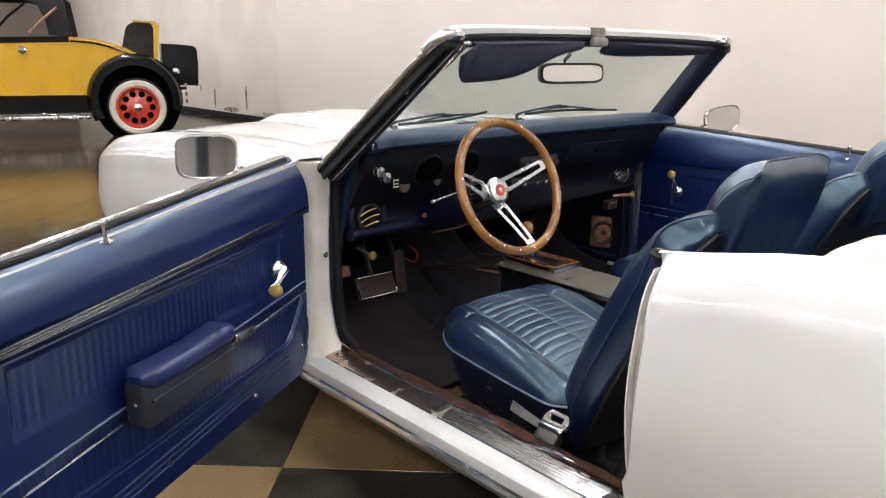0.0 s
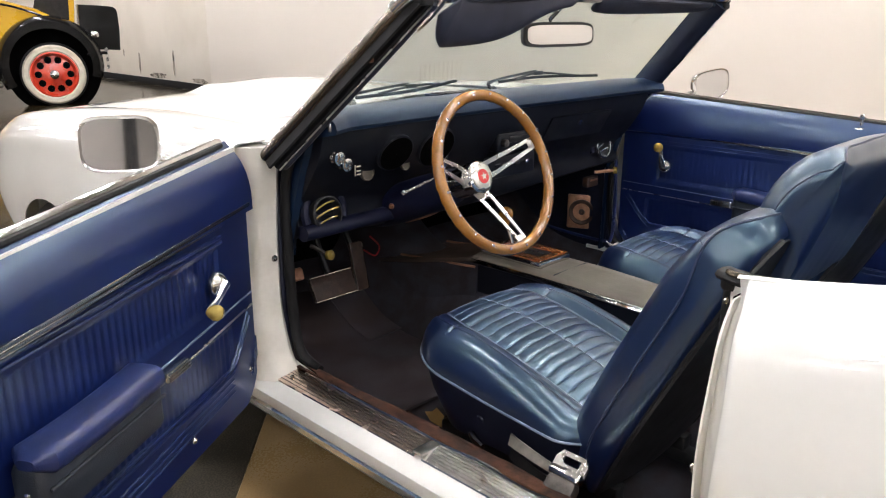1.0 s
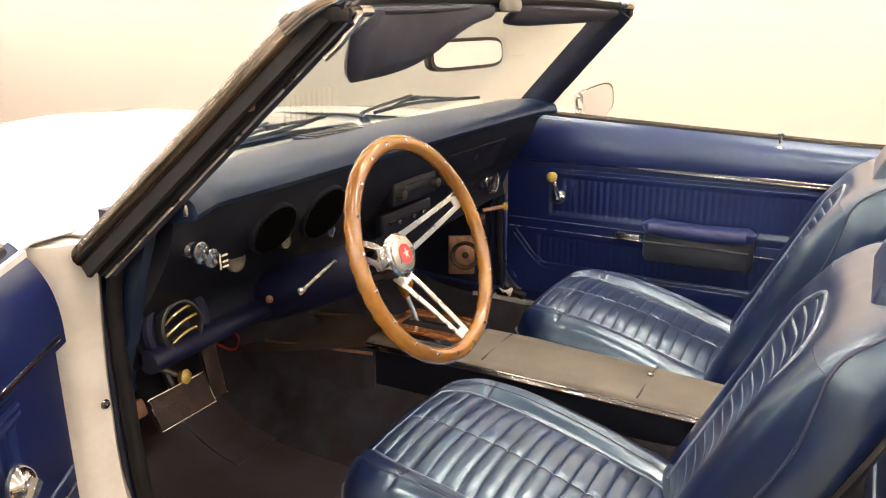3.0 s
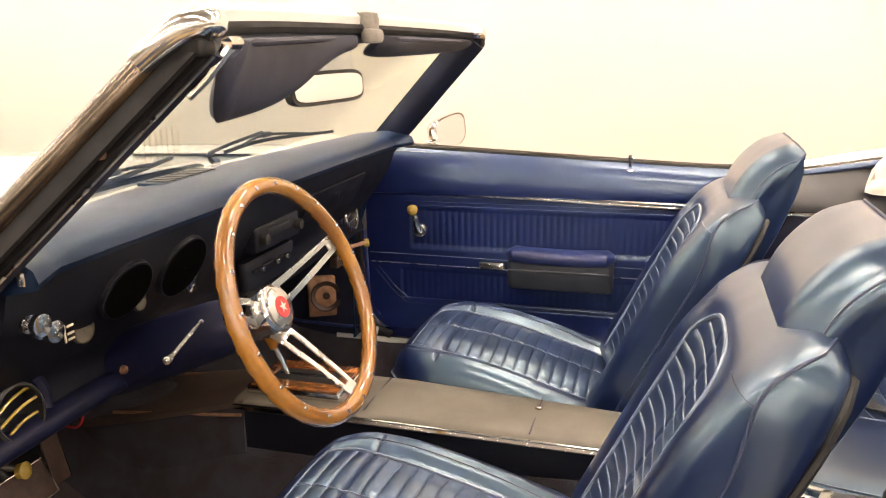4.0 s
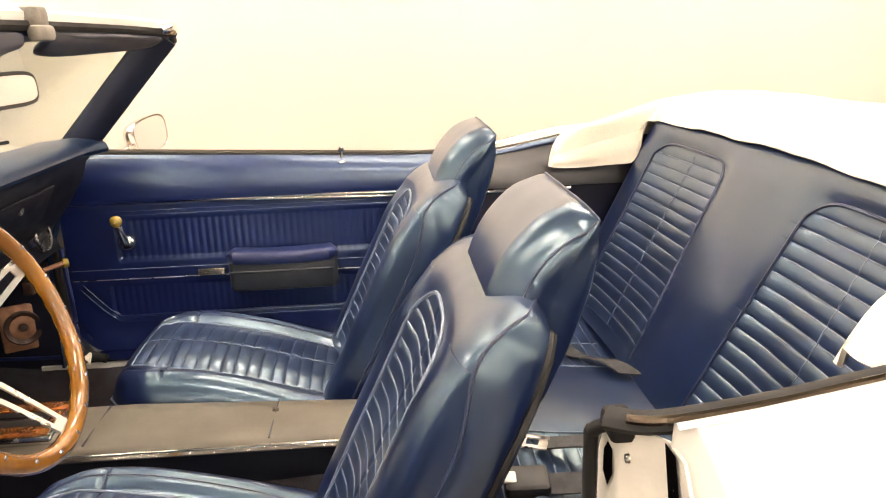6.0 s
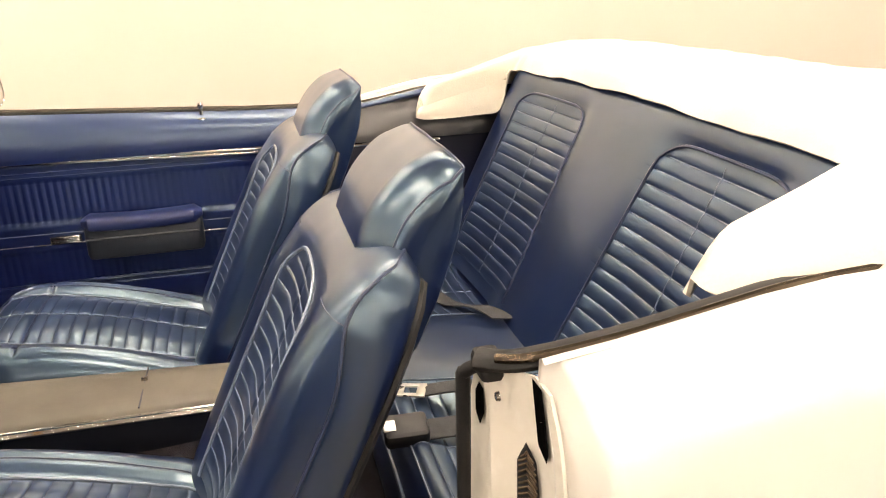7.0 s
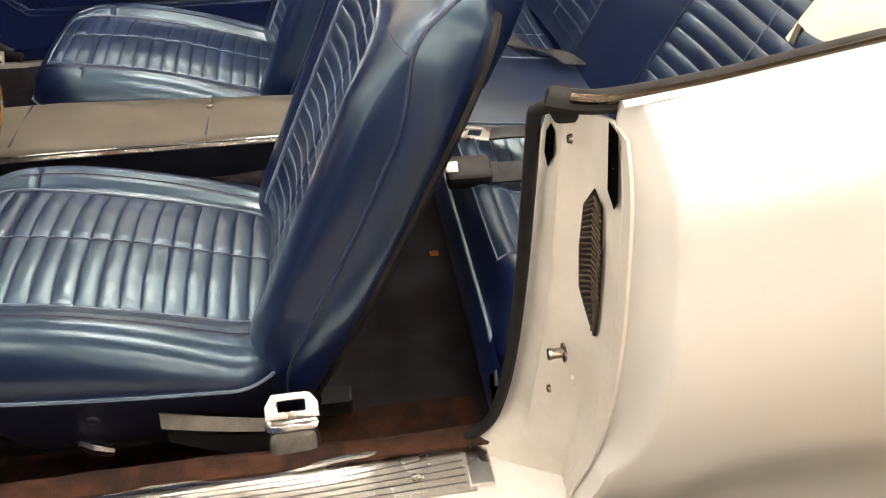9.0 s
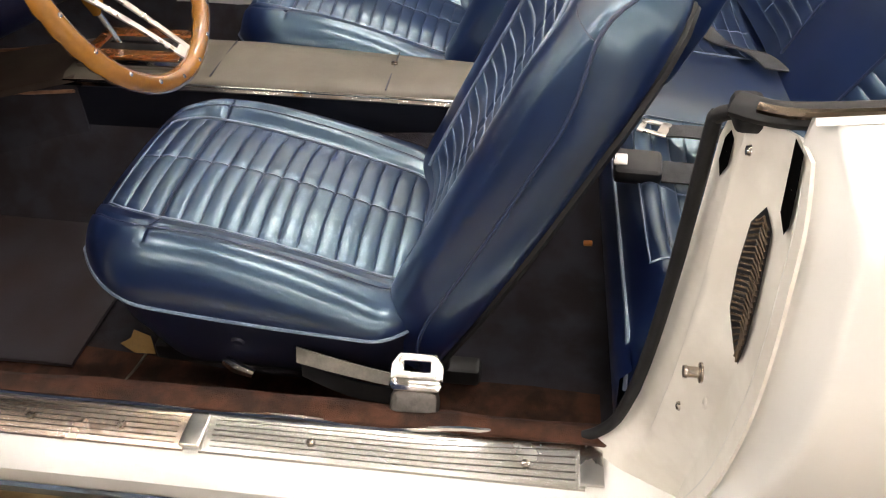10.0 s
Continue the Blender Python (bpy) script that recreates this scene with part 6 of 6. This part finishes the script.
for side in (-1, 1):
    path = [(side * (0.0715 + 0.020 * min(1, max(0, (y - 0.2) / 0.5))), y, 0.463 + 0.016 * min(1, max(0, (y - 0.2) / 0.5)) - 0.02 * max(0, y - 0.9)) for y in np.linspace(0.12, 1.02, 14)]
    part("side_strip", loft([[(x, y, z + c) if k % 2 == 0 else (x + side * 0.003, y, z + c) for k, c in enumerate((0.004, 0.003, -0.001, -0.006, -0.010))] + [(x - side * 0.004, y, z - 0.010), (x - side * 0.004, y, z + 0.004)] for x, y, z in path]), CHROME, console, "bright ribbed side strip")
    part("side_wall", loft([[(side * (0.068 + 0.020 * min(1, max(0, (y - 0.2) / 0.5)) + o), y, z) for o, z in ((0, 0.22), (0, 0.460 + 0.016 * min(1, max(0, (y - 0.2) / 0.5))), (-0.006, 0.460 + 0.016 * min(1, max(0, (y - 0.2) / 0.5))), (-0.006, 0.22))] for y in np.linspace(0.11, 1.02, 10)]), DASH, console, "dark console side")
    part("front_bead", tube([(side * 0.100, y, 0.462 - 0.10 * (y - 1.0)) for y in np.linspace(1.0, 1.3, 6)], 0.0035, 6), COPPER, console, "coppery edge bead")
for y in (0.435, 0.75):
    part("lid_joint", box(0, y, 0.474 + 0.016 * min(1, max(0, (y - 0.2) / 0.5)) + 0.0022, 0.15, 0.003, 0.003, r=0.0008), SKIRT, console)
part("lid_button", box(0.02, 0.435, 0.489, 0.008, 0.012, 0.006, r=0.002), OLDCHROME, console)
sh = thing("gear_shifter", "floor shifter with turned wooden knob on a burl plate", "gear lever")
part("base_plate", box(0.005, 0.905, 0.499, 0.135, 0.205, 0.020, r=0.006), CHROME, sh, "chrome shifter bezel")
part("veneer", Shape().add(box(-0.042, 0.905, 0.510, 0.032, 0.185, 0.004, r=0.001)).add(box(0.052, 0.905, 0.510, 0.032, 0.185, 0.004, r=0.001)).add(box(0.005, 0.822, 0.510, 0.06, 0.02, 0.004, r=0.001)).add(box(0.005, 0.988, 0.510, 0.06, 0.02, 0.004, r=0.001)), BURL, sh, "glossy burl wood veneer")
part("gate", box(0.005, 0.905, 0.508, 0.058, 0.140, 0.006, r=0.002), BLACK, sh)
part("gate_slot", box(0.005, 0.905, 0.511, 0.010, 0.12, 0.004, r=0.001), CHROME, sh)
part("lever", tube([(0.005, 0.95, 0.51), (0.003, 0.965, 0.55), (0.0, 0.975, 0.575)], 0.0055, 8), CHROME, sh)
part("knob", lathe([(0.008, 0), (0.011, 0.008), (0.019, 0.024), (0.021, 0.036), (0.017, 0.048), (0.008, 0.055), (0.001, 0.056)], 20, pose(0.0, 0.975, 0.565)), WOOD, sh, "turned wooden knob")

# pedals
def pedal(name, x, py, z, w, h, lean, label):
    p = thing(name, label, "pedal", "foot pedals")
    m = facing((x, py, z), (0, -1, lean))
    part("pad", box(0, 0, 0, w, h, 0.016, r=0.005, m=m), PEDALRUBBER, p)
    part("trim", tube([tuple(m @ Vector((sx * (w / 2), sy * (h / 2), 0.006))) for sx, sy in ((-1, -1), (1, -1), (1, 1), (-1, 1))], 0.0022, 6, closed=True), OLDCHROME, p, "bright pedal trim")
    part("arm", tube([tuple(m @ Vector((0, 0, -0.006))), (x, py + 0.07, z + 0.12), (x, py + 0.10, z + 0.26)], 0.009, 8), BLACK, p)
    return p


pedal("brake_pedal", -0.370, 1.290, 0.402, 0.145, 0.068, 0.5, "wide rubber brake pedal with bright trim")
pedal("accelerator_pedal", -0.232, 1.345, 0.415, 0.044, 0.145, 0.22, "tall rubber accelerator pedal with bright trim")
pb = thing("parking_brake_pedal", "small copper-toned parking brake pedal beside the kick panel", "pedal", "foot pedals")
part("pad", box(0, 0, 0, 0.045, 0.032, 0.018, r=0.006, m=facing((-0.587, 1.156, 0.517), (0, -1, 0.4))), COPPER, pb)
part("arm", tube([(-0.587, 1.166, 0.517), (-0.588, 1.22, 0.56), (-0.59, 1.27, 0.64)], 0.007, 8), BLACK, pb)
rel = thing("brake_release", "worn brass brake release lever under the dashboard", "lever")
part("lever", tube([(-0.555, 1.130, 0.592), (-0.538, 1.115, 0.580), (-0.528, 1.108, 0.572)], 0.005, 8), DARKSTEEL, rel)
part("end_knob", lathe([(0.012, 0), (0.013, 0.010), (0.009, 0.014), (0.001, 0.015)], 16, facing((-0.525, 1.100, 0.568), (0.2, -1, 0.2))), YKNOB, rel)
wires = thing("loose_wires", "loose red and dark wires hanging under the dashboard", "wires")
part("red_wire", tube(spline([(-0.215, 1.31, 0.51), (-0.205, 1.28, 0.485), (-0.212, 1.29, 0.455), (-0.222, 1.33, 0.465)], 16), 0.0025, 6), RED, wires)
part("dark_wire", tube(spline([(-0.36, 1.10, 0.63), (-0.28, 1.12, 0.60), (-0.18, 1.10, 0.605), (-0.05, 1.12, 0.62)], 20), 0.0035, 6), COPPER, wires)

scrap = thing("torn_trim_scrap", "torn pale trim scrap hanging by the far sill", "trim scrap")
part("strip", sheet([[(0.632 + 0.012 * w + 0.01 * math.sin(5 * f), mix(1.0, 1.03, f), 0.362 + 0.012 * w * math.cos(3 * f) + 0.01 * f) for w in (-1, 0, 1)] for f in np.linspace(0, 1, 10)], 0.002), BOOT, scrap)

# ---------- belts ----------
buckle = thing("seat_belt_buckle", "chrome lift-latch seat belt buckle in a black boot by the sill", "seat belt")
BM = axes((-0.635, 0.302, 0.36), (0, -1, 0), (0.72, 0, 0.70), (-0.70, 0, 0.72)) @ Matrix.Diagonal((0.96, 0.86, 0.95, 1))
part("boot", box(0, -0.044, -0.006, 0.058, 0.050, 0.030, r=0.010, m=BM), BLACK, buckle, "black plastic buckle boot")
part("lid", box(0, -0.018, 0.003, 0.064, 0.040, 0.030, r=0.010, m=BM), DARKSTEEL, buckle, "dark satin latch lid")
part("cover", box(0, 0.010, 0.008, 0.072, 0.024, 0.026, r=0.010, m=BM), CHROME, buckle, "polished chrome latch cover")
plate_out = [(-0.034, 0.0), (-0.034, 0.030), (-0.024, 0.046), (0.024, 0.046), (0.034, 0.030), (0.034, 0.0)]
plate_in = [(-0.018, 0.020), (-0.018, 0.030), (-0.018, 0.036), (0.018, 0.036), (0.018, 0.030), (0.018, 0.020)]
part("plate", loft([[tuple(BM @ Vector((x, y + 0.008, z))) for x, y in ring] for ring, z in ((plate_in, 0.003), (plate_out, 0.003), (plate_out, 0.011), (plate_in, 0.011))], loop=True), BRUSHED, buckle, "silver buckle plate with a window")
part("strap", sheet([[(-0.578 - 0.040 * f + 0.004 * g, mix(0.475, 0.325, f), 0.345 + 0.010 * f * f + g * (0.011 - 0.004 * f)) for g in (-1, -0.3, 0.3, 1)] for f in np.linspace(0, 1, 12)], 0.003), TRIMGREY, buckle, "worn grey belt strap")
part("strap_sleeve", sheet([[(-0.580 - 0.036 * f + 0.004 * g, mix(0.470, 0.330, f), 0.322 - 0.012 * math.sin(math.pi * f) + g * 0.012) for g in (-1, -0.3, 0.3, 1)] for f in np.linspace(0, 1, 12)], 0.004), BLACK, buckle, "black plastic strap sleeve")
tongue = thing("rear_belt_tongue", "silver seat belt tongue on black webbing over the rear seat", "seat belt")
TM = axes((-0.184, -0.022, rear_cushion(-0.184, -0.022) + 0.012), (-0.35, -0.93, 0), (0.93, -0.35, 0), (0, 0, 1))
for dx, dy, sx, sy in ((-0.030, 0, 0.010, 0.040), (0.004, 0, 0.016, 0.044), (-0.013, 0.016, 0.036, 0.010), (-0.013, -0.016, 0.036, 0.010)):
    part("plate", box(dx, dy, 0, sx, sy, 0.004, r=0.0015, m=TM), BRUSHED, tongue)
part("webbing", sheet([[tuple(TM @ Vector((0.012 + 0.17 * f, w, 0.002 + 0.012 * math.sin(f * 3.1)))) for w in (-0.019, 0, 0.019)] for f in np.linspace(0, 1, 12)], 0.003), BELT, tongue)
rb2 = thing("rear_belt_buckle", "black rear seat belt buckle with worn silver button", "seat belt")
RMx = axes((-0.290, 0.022, rear_cushion(-0.290, 0.022) + 0.016), (-0.05, -0.99, 0), (0.93, -0.05, 0.22), (-0.22, 0, 0.97))
part("case", box(0.0, 0, 0, 0.070, 0.056, 0.026, r=0.008, m=RMx), BLACK, rb2)
part("button", box(-0.026, 0.0, 0.012, 0.020, 0.024, 0.004, r=0.002, m=RMx), BRUSHED, rb2)
part("webbing", sheet([[tuple(RMx @ Vector((0.035 + 0.16 * f, w, -0.004))) for w in (-0.022, 0, 0.022)] for f in np.linspace(0, 1, 10)], 0.003), BELT, rb2)
far = thing("rear_belt_strap", "black seat belt webbing lying across the rear seat", "seat belt")
part("webbing", sheet([[(mix(0.42, 0.06, f) + w * 0.3, mix(-0.10, -0.25, f) + w, rear_cushion(mix(0.42, 0.06, f), mix(-0.10, -0.25, f)) + 0.012 + 0.006 * math.sin(f * 9)) for w in (-0.022, 0, 0.022)] for f in np.linspace(0, 1, 18)], 0.003), BELT, far)
leaf = thing("torn_paper_tag", "torn tan paper tag lying on the floor by the seat", "paper tag")
part("paper", prism([(0, 0), (0.03, 0.006), (0.042, 0.03), (0.028, 0.035), (0.02, 0.05), (0.004, 0.03)], 0.002, pose(-0.500, 0.735, 0.232, 20, -25, 20)), surface("tan_paper", (0.36, 0.22, 0.08), rough=0.8), leaf)
tag = thing("orange_tag", "small orange plastic tag on the rear floor", "tag")
part("chip", box(-0.164, 0.063, 0.248, 0.012, 0.016, 0.006, r=0.002), surface("orange_plastic", (0.6, 0.2, 0.03), rough=0.5), tag)

wire = thing("loose_floor_wire", "thin pale wire lying over the carpet to the sill", "wire")
part("strand", tube(spline([(-0.475, 0.755, 0.222), (-0.53, 0.765, 0.217), (-0.59, 0.785, 0.219), (-0.635, 0.79, 0.315), (-0.672, 0.795, 0.353)], 24), 0.0022, 6), TRIMGREY, wire)

# ---------- the yellow roadster ----------
roadster = thing("vintage_roadster", "yellow and black vintage roadster with red wheels and open rumble seat", "car")
RD = axes((2.02, 9.86, 0), (-0.94, 0.342, 0), (-0.342, -0.94, 0), (0, 0, 1))  # x runs to its nose, y out of the side that is seen


def R(u, w, z):
    return tuple(RD @ Vector((u, w, z)))


def plate(pts, w0, w1):
    """A side outline (u, z) pulled across the car from w0 to w1, its edges eased."""
    c = np.mean(np.array(pts), axis=0)
    rings = []
    for w, s in ((w0, 0.985), (mix(w0, w1, 0.03), 1.0), (mix(w0, w1, 0.97), 1.0), (w1, 0.985)):
        rings.append([R(c[0] + (u - c[0]) * s, w, c[1] + (z - c[1]) * s) for u, z in pts])
    return loft(rings)


body = [(0.62, 0.53), (2.6, 0.53), (2.6, 1.20), (1.9, 1.25), (0.75, 1.27), (0.45, 1.24), (0.10, 1.14), (-0.18, 1.0), (-0.33, 0.84), (-0.36, 0.62), (-0.3, 0.53)]
part("tub", plate(body, -1.36, -0.10), YELLOW, roadster, "yellow lacquered body")
part("belt_band", plate([(0.75, 1.20), (2.6, 1.15), (2.6, 1.23), (0.75, 1.275)], -1.37, -0.092), BLACKPAINT, roadster)
part("deck_line", tube([R(u, -0.093, z) for u, z in spline([(0.75, 1.215), (0.45, 1.19), (0.12, 1.09), (-0.16, 0.95), (-0.3, 0.80)], 20)], 0.014, 6), BLACKPAINT, roadster)
part("belly", plate([(-0.35, 0.30), (2.9, 0.30), (2.9, 0.54), (-0.35, 0.54)], -1.30, -0.13), BLACKPAINT, roadster)
part("running_board", Shape().add(box(0, 0, 0, 1.7, 0.30, 0.05, r=0.015, m=RD @ Matrix.Translation((1.42, 0.0, 0.265)))), BRUSHED, roadster, "bright ribbed running board")
part("step_plate", box(0, 0, 0, 0.26, 0.18, 0.03, r=0.01, m=RD @ Matrix.Translation((1.10, 0.05, 0.305))), CHROME, roadster)
fender = []
for k, a in enumerate(np.linspace(-12, 205, 26)):
    t = radians(a)
    rr = 0.52 + 0.04 * math.sin(t)
    cu, cz = rr * math.cos(t) * -1.12 + 0.02, 0.44 + rr * math.sin(t) * 1.1
    fender.append([R(cu * s, w, 0.44 + (cz - 0.44) * s) for w, s in ((-0.34, 0.90), (-0.30, 0.99), (-0.12, 1.03), (0.06, 1.0), (0.12, 0.93), (0.125, 0.78), (0.09, 0.77), (-0.1, 0.88))])
part("rear_fender", loft(fender), BLACKPAINT, roadster, "glossy black rear fender")
# flat black disc puts the shade inside the arch into colour
part("wheel_well_shade", lathe([(0.54, -0.02), (0.001, -0.02)], 32, axes(R(0.0, -0.065, 0.42), RD.to_3x3() @ Vector((1, 0, 0)), Vector((0, 0, 1)), RD.to_3x3() @ Vector((0, 1, 0)))), VOID, roadster)
for u in (0.0, 2.75):
    m = RD @ Matrix(((1, 0, 0, u), (0, 0, 1, 0.0), (0, -1, 0, 0.375), (0, 0, 0, 1)))
    m = axes(R(u, 0.0, 0.375), RD.to_3x3() @ Vector((1, 0, 0)), Vector((0, 0, 1)), RD.to_3x3() @ Vector((0, 1, 0)))
    wl = part("road_wheel", lathe([(0.26, -0.05), (0.27, 0.0), (0.275, 0.035), (0.255, 0.045), (0.235, 0.02), (0.22, -0.01), (0.13, 0.0), (0.10, 0.02), (0.06, 0.03), (0.001, 0.03)], 40, m), REDPAINT, roadster, "red painted wheel")
    part("whitewall", lathe([(0.268, 0.03), (0.29, 0.055), (0.335, 0.055), (0.358, 0.03), (0.355, 0.0), (0.268, 0.0)], 48, m), WHITEWALL, wl, "white tyre wall")
    part("tyre", lathe([(0.27, -0.10), (0.34, -0.10), (0.378, -0.06), (0.382, -0.02), (0.372, 0.025), (0.352, 0.035), (0.27, 0.0)], 48, m), RUBBER, wl)
    part("hub_cap", lathe([(0.055, 0.025), (0.052, 0.055), (0.035, 0.07), (0.001, 0.072)], 24, m), CHROME, wl)
    for k in range(10):
        a = 2 * math.pi * k / 10
        # black discs on the wheel face stand for the shade in its holes
        part("wheel_hole_shade", lathe([(0.043, -0.004), (0.043, 0.016), (0.001, 0.0165)], 8, m @ Matrix.Translation((0.180 * math.cos(a), 0.178 * math.sin(a), -0.006))), VOID, wl)
part("rumble_seat", plate([tuple(p) for p in spline([(0.16, 1.00), (-0.05, 0.97), (-0.24, 0.98), (-0.275, 1.20), (-0.26, 1.42), (-0.19, 1.475), (-0.02, 1.465), (0.07, 1.40), (0.12, 1.22)], 40, closed=True)], -1.15, -0.30), TOPCLOTH, roadster, "black rumble seat squab")
part("rumble_lid", plate([(-0.245, 0.95), (-0.30, 0.95), (-0.345, 1.44), (-0.30, 1.485), (-0.02, 1.495), (-0.02, 1.475), (-0.275, 1.46)], -1.20, -0.26), YELLOW, roadster, "open yellow rumble lid")
part("rear_trunk", plate([(-0.34, 0.66), (-0.80, 0.64), (-0.815, 0.90), (-0.81, 1.11), (-0.795, 1.15), (-0.76, 1.175), (-0.60, 1.19), (-0.36, 1.20)], -1.25, -0.22), BLACKPAINT, roadster, "black rear luggage trunk")
part("tail_lamp", lathe([(0.05, 0), (0.05, 0.06), (0.03, 0.08), (0.001, 0.085)], 20, axes(R(-0.47, 0.0, 0.84), RD.to_3x3() @ Vector((0, 1, 0)), Vector((0, 0, 1)), RD.to_3x3() @ Vector((-1, 0, 0)))), CHROME, roadster)
for z in (0.66, 0.55, 0.46):
    part("bumper_bar", tube([R(-0.62 - 0.06 * math.sin(w), -w, z - 0.05 * (0.66 - z)) for w in np.linspace(0.0, 1.4, 8)], 0.018, 8, flat=1.6), CHROME, roadster)
part("bumper_iron", tube([R(-0.40, -0.08, 0.60), R(-0.52, -0.03, 0.62), R(-0.63, -0.02, 0.62)], 0.02, 8), BLACKPAINT, roadster)
# soft top: side panels with a window, roof and rear
part("soft_top", Shape().add(plate([(0.72, 1.28), (0.98, 1.28), (1.00, 1.45), (1.08, 1.66), (1.28, 1.72), (2.3, 1.72), (2.4, 1.80), (0.90, 1.83), (0.78, 1.74)], -0.16, -0.10)).add(plate([(0.72, 1.28), (0.98, 1.28), (1.00, 1.45), (1.08, 1.66), (1.28, 1.72), (2.3, 1.72), (2.4, 1.80), (0.90, 1.83), (0.78, 1.74)], -1.36, -1.30)).add(plate([(0.78, 1.74), (0.90, 1.83), (2.4, 1.80), (2.4, 1.76), (0.93, 1.79), (0.82, 1.72)], -1.36, -0.10)), TOPCLOTH, roadster, "black cloth roof")
part("landau_iron", tube([R(0.86, -0.085, 1.62), R(1.05, -0.08, 1.46), R(1.20, -0.085, 1.31)], 0.018, 8), COPPER, roadster)
part("top_bow", tube([R(1.22, -0.085, 1.66), R(1.42, -0.085, 1.50), R(1.60, -0.085, 1.30)], 0.014, 8), BLACKPAINT, roadster)
part("door_handle", lathe([(0.03, 0), (0.03, 0.02), (0.05, 0.03), (0.02, 0.04), (0.001, 0.042)], 16, axes(R(1.30, -0.10, 1.10), RD.to_3x3() @ Vector((1, 0, 0)), Vector((0, 0, 1)), RD.to_3x3() @ Vector((0, 1, 0)))), CHROME, roadster)
part("windscreen_frame", tube([R(2.35, -0.12, 1.22), R(2.25, -0.12, 1.76), R(2.25, -1.34, 1.76), R(2.35, -1.34, 1.22)], 0.02, 8), BLACKPAINT, roadster)
part("engine_hood", plate([(2.55, 0.55), (3.5, 0.60), (3.5, 1.10), (2.55, 1.22)], -1.15, -0.31), YELLOW, roadster)
part("radiator", plate([(3.5, 0.50), (3.62, 0.50), (3.60, 1.14), (3.5, 1.14)], -1.10, -0.36), CHROME, roadster)

# ---------- checkered floor ----------
slab_ = part("floor", box((XL + XR) / 2, (YB + YF) / 2, -0.053, XR - XL + 0.4, YF - YB + 0.4, 0.1, r=0.005), GROUT)
tagged(slab_, "checkered floor of glossy tan and black vinyl tiles", "floor", kind="structure")
T = 0.61
A0 = np.array((-0.836, 1.107))
e1 = np.array((0.69, 0.724))
e1 /= np.linalg.norm(e1)
e2 = np.array((e1[1], -e1[0]))
half = T / 2 - 0.0006
bev = 0.002
tile_mesh = {}
for key, material in (("tan", TAN), ("dark", DARK)):
    me = bpy.data.meshes.new("tile")
    o, i2 = half, half - bev
    vs = [(-o, -o, -0.003), (o, -o, -0.003), (o, o, -0.003), (-o, o, -0.003), (-i2, -i2, 0), (i2, -i2, 0), (i2, i2, 0), (-i2, i2, 0)]
    fs = [(4, 5, 6, 7), (0, 1, 5, 4), (1, 2, 6, 5), (2, 3, 7, 6), (3, 0, 4, 7)]
    me.from_pydata(vs, [], fs)
    me.materials.append(material)
    tile_mesh[key] = (me, vs, fs)
rest = {"tan": Shape(), "dark": Shape(), "far": Shape()}
ang = math.atan2(e1[1], e1[0])
for i in range(-40, 41):
    for j in range(-40, 41):
        c = A0 + e1 * (i + 0.5) * T + e2 * (j + 0.5) * T
        if not (XL + 0.3 < c[0] < XR and YB + 0.3 < c[1] < YF):
            continue
        key = "tan" if (i // 2 + j // 2) % 2 == 0 else "dark"
        me, vs, fs = tile_mesh[key]
        m = pose(c[0], c[1], 0, 0, 0, math.degrees(ang))
        if -3.2 < c[0] < 2.2 and -1.2 < c[1] < 3.4:
            t = new("tile", me)
            t.parent = slab_
            t.matrix_basis = m
        else:
            # beyond the car the checks give way to the reflection-dark brown
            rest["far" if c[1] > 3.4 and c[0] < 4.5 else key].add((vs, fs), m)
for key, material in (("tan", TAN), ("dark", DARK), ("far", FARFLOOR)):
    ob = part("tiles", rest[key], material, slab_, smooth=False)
    tagged(ob, kind="stuff")
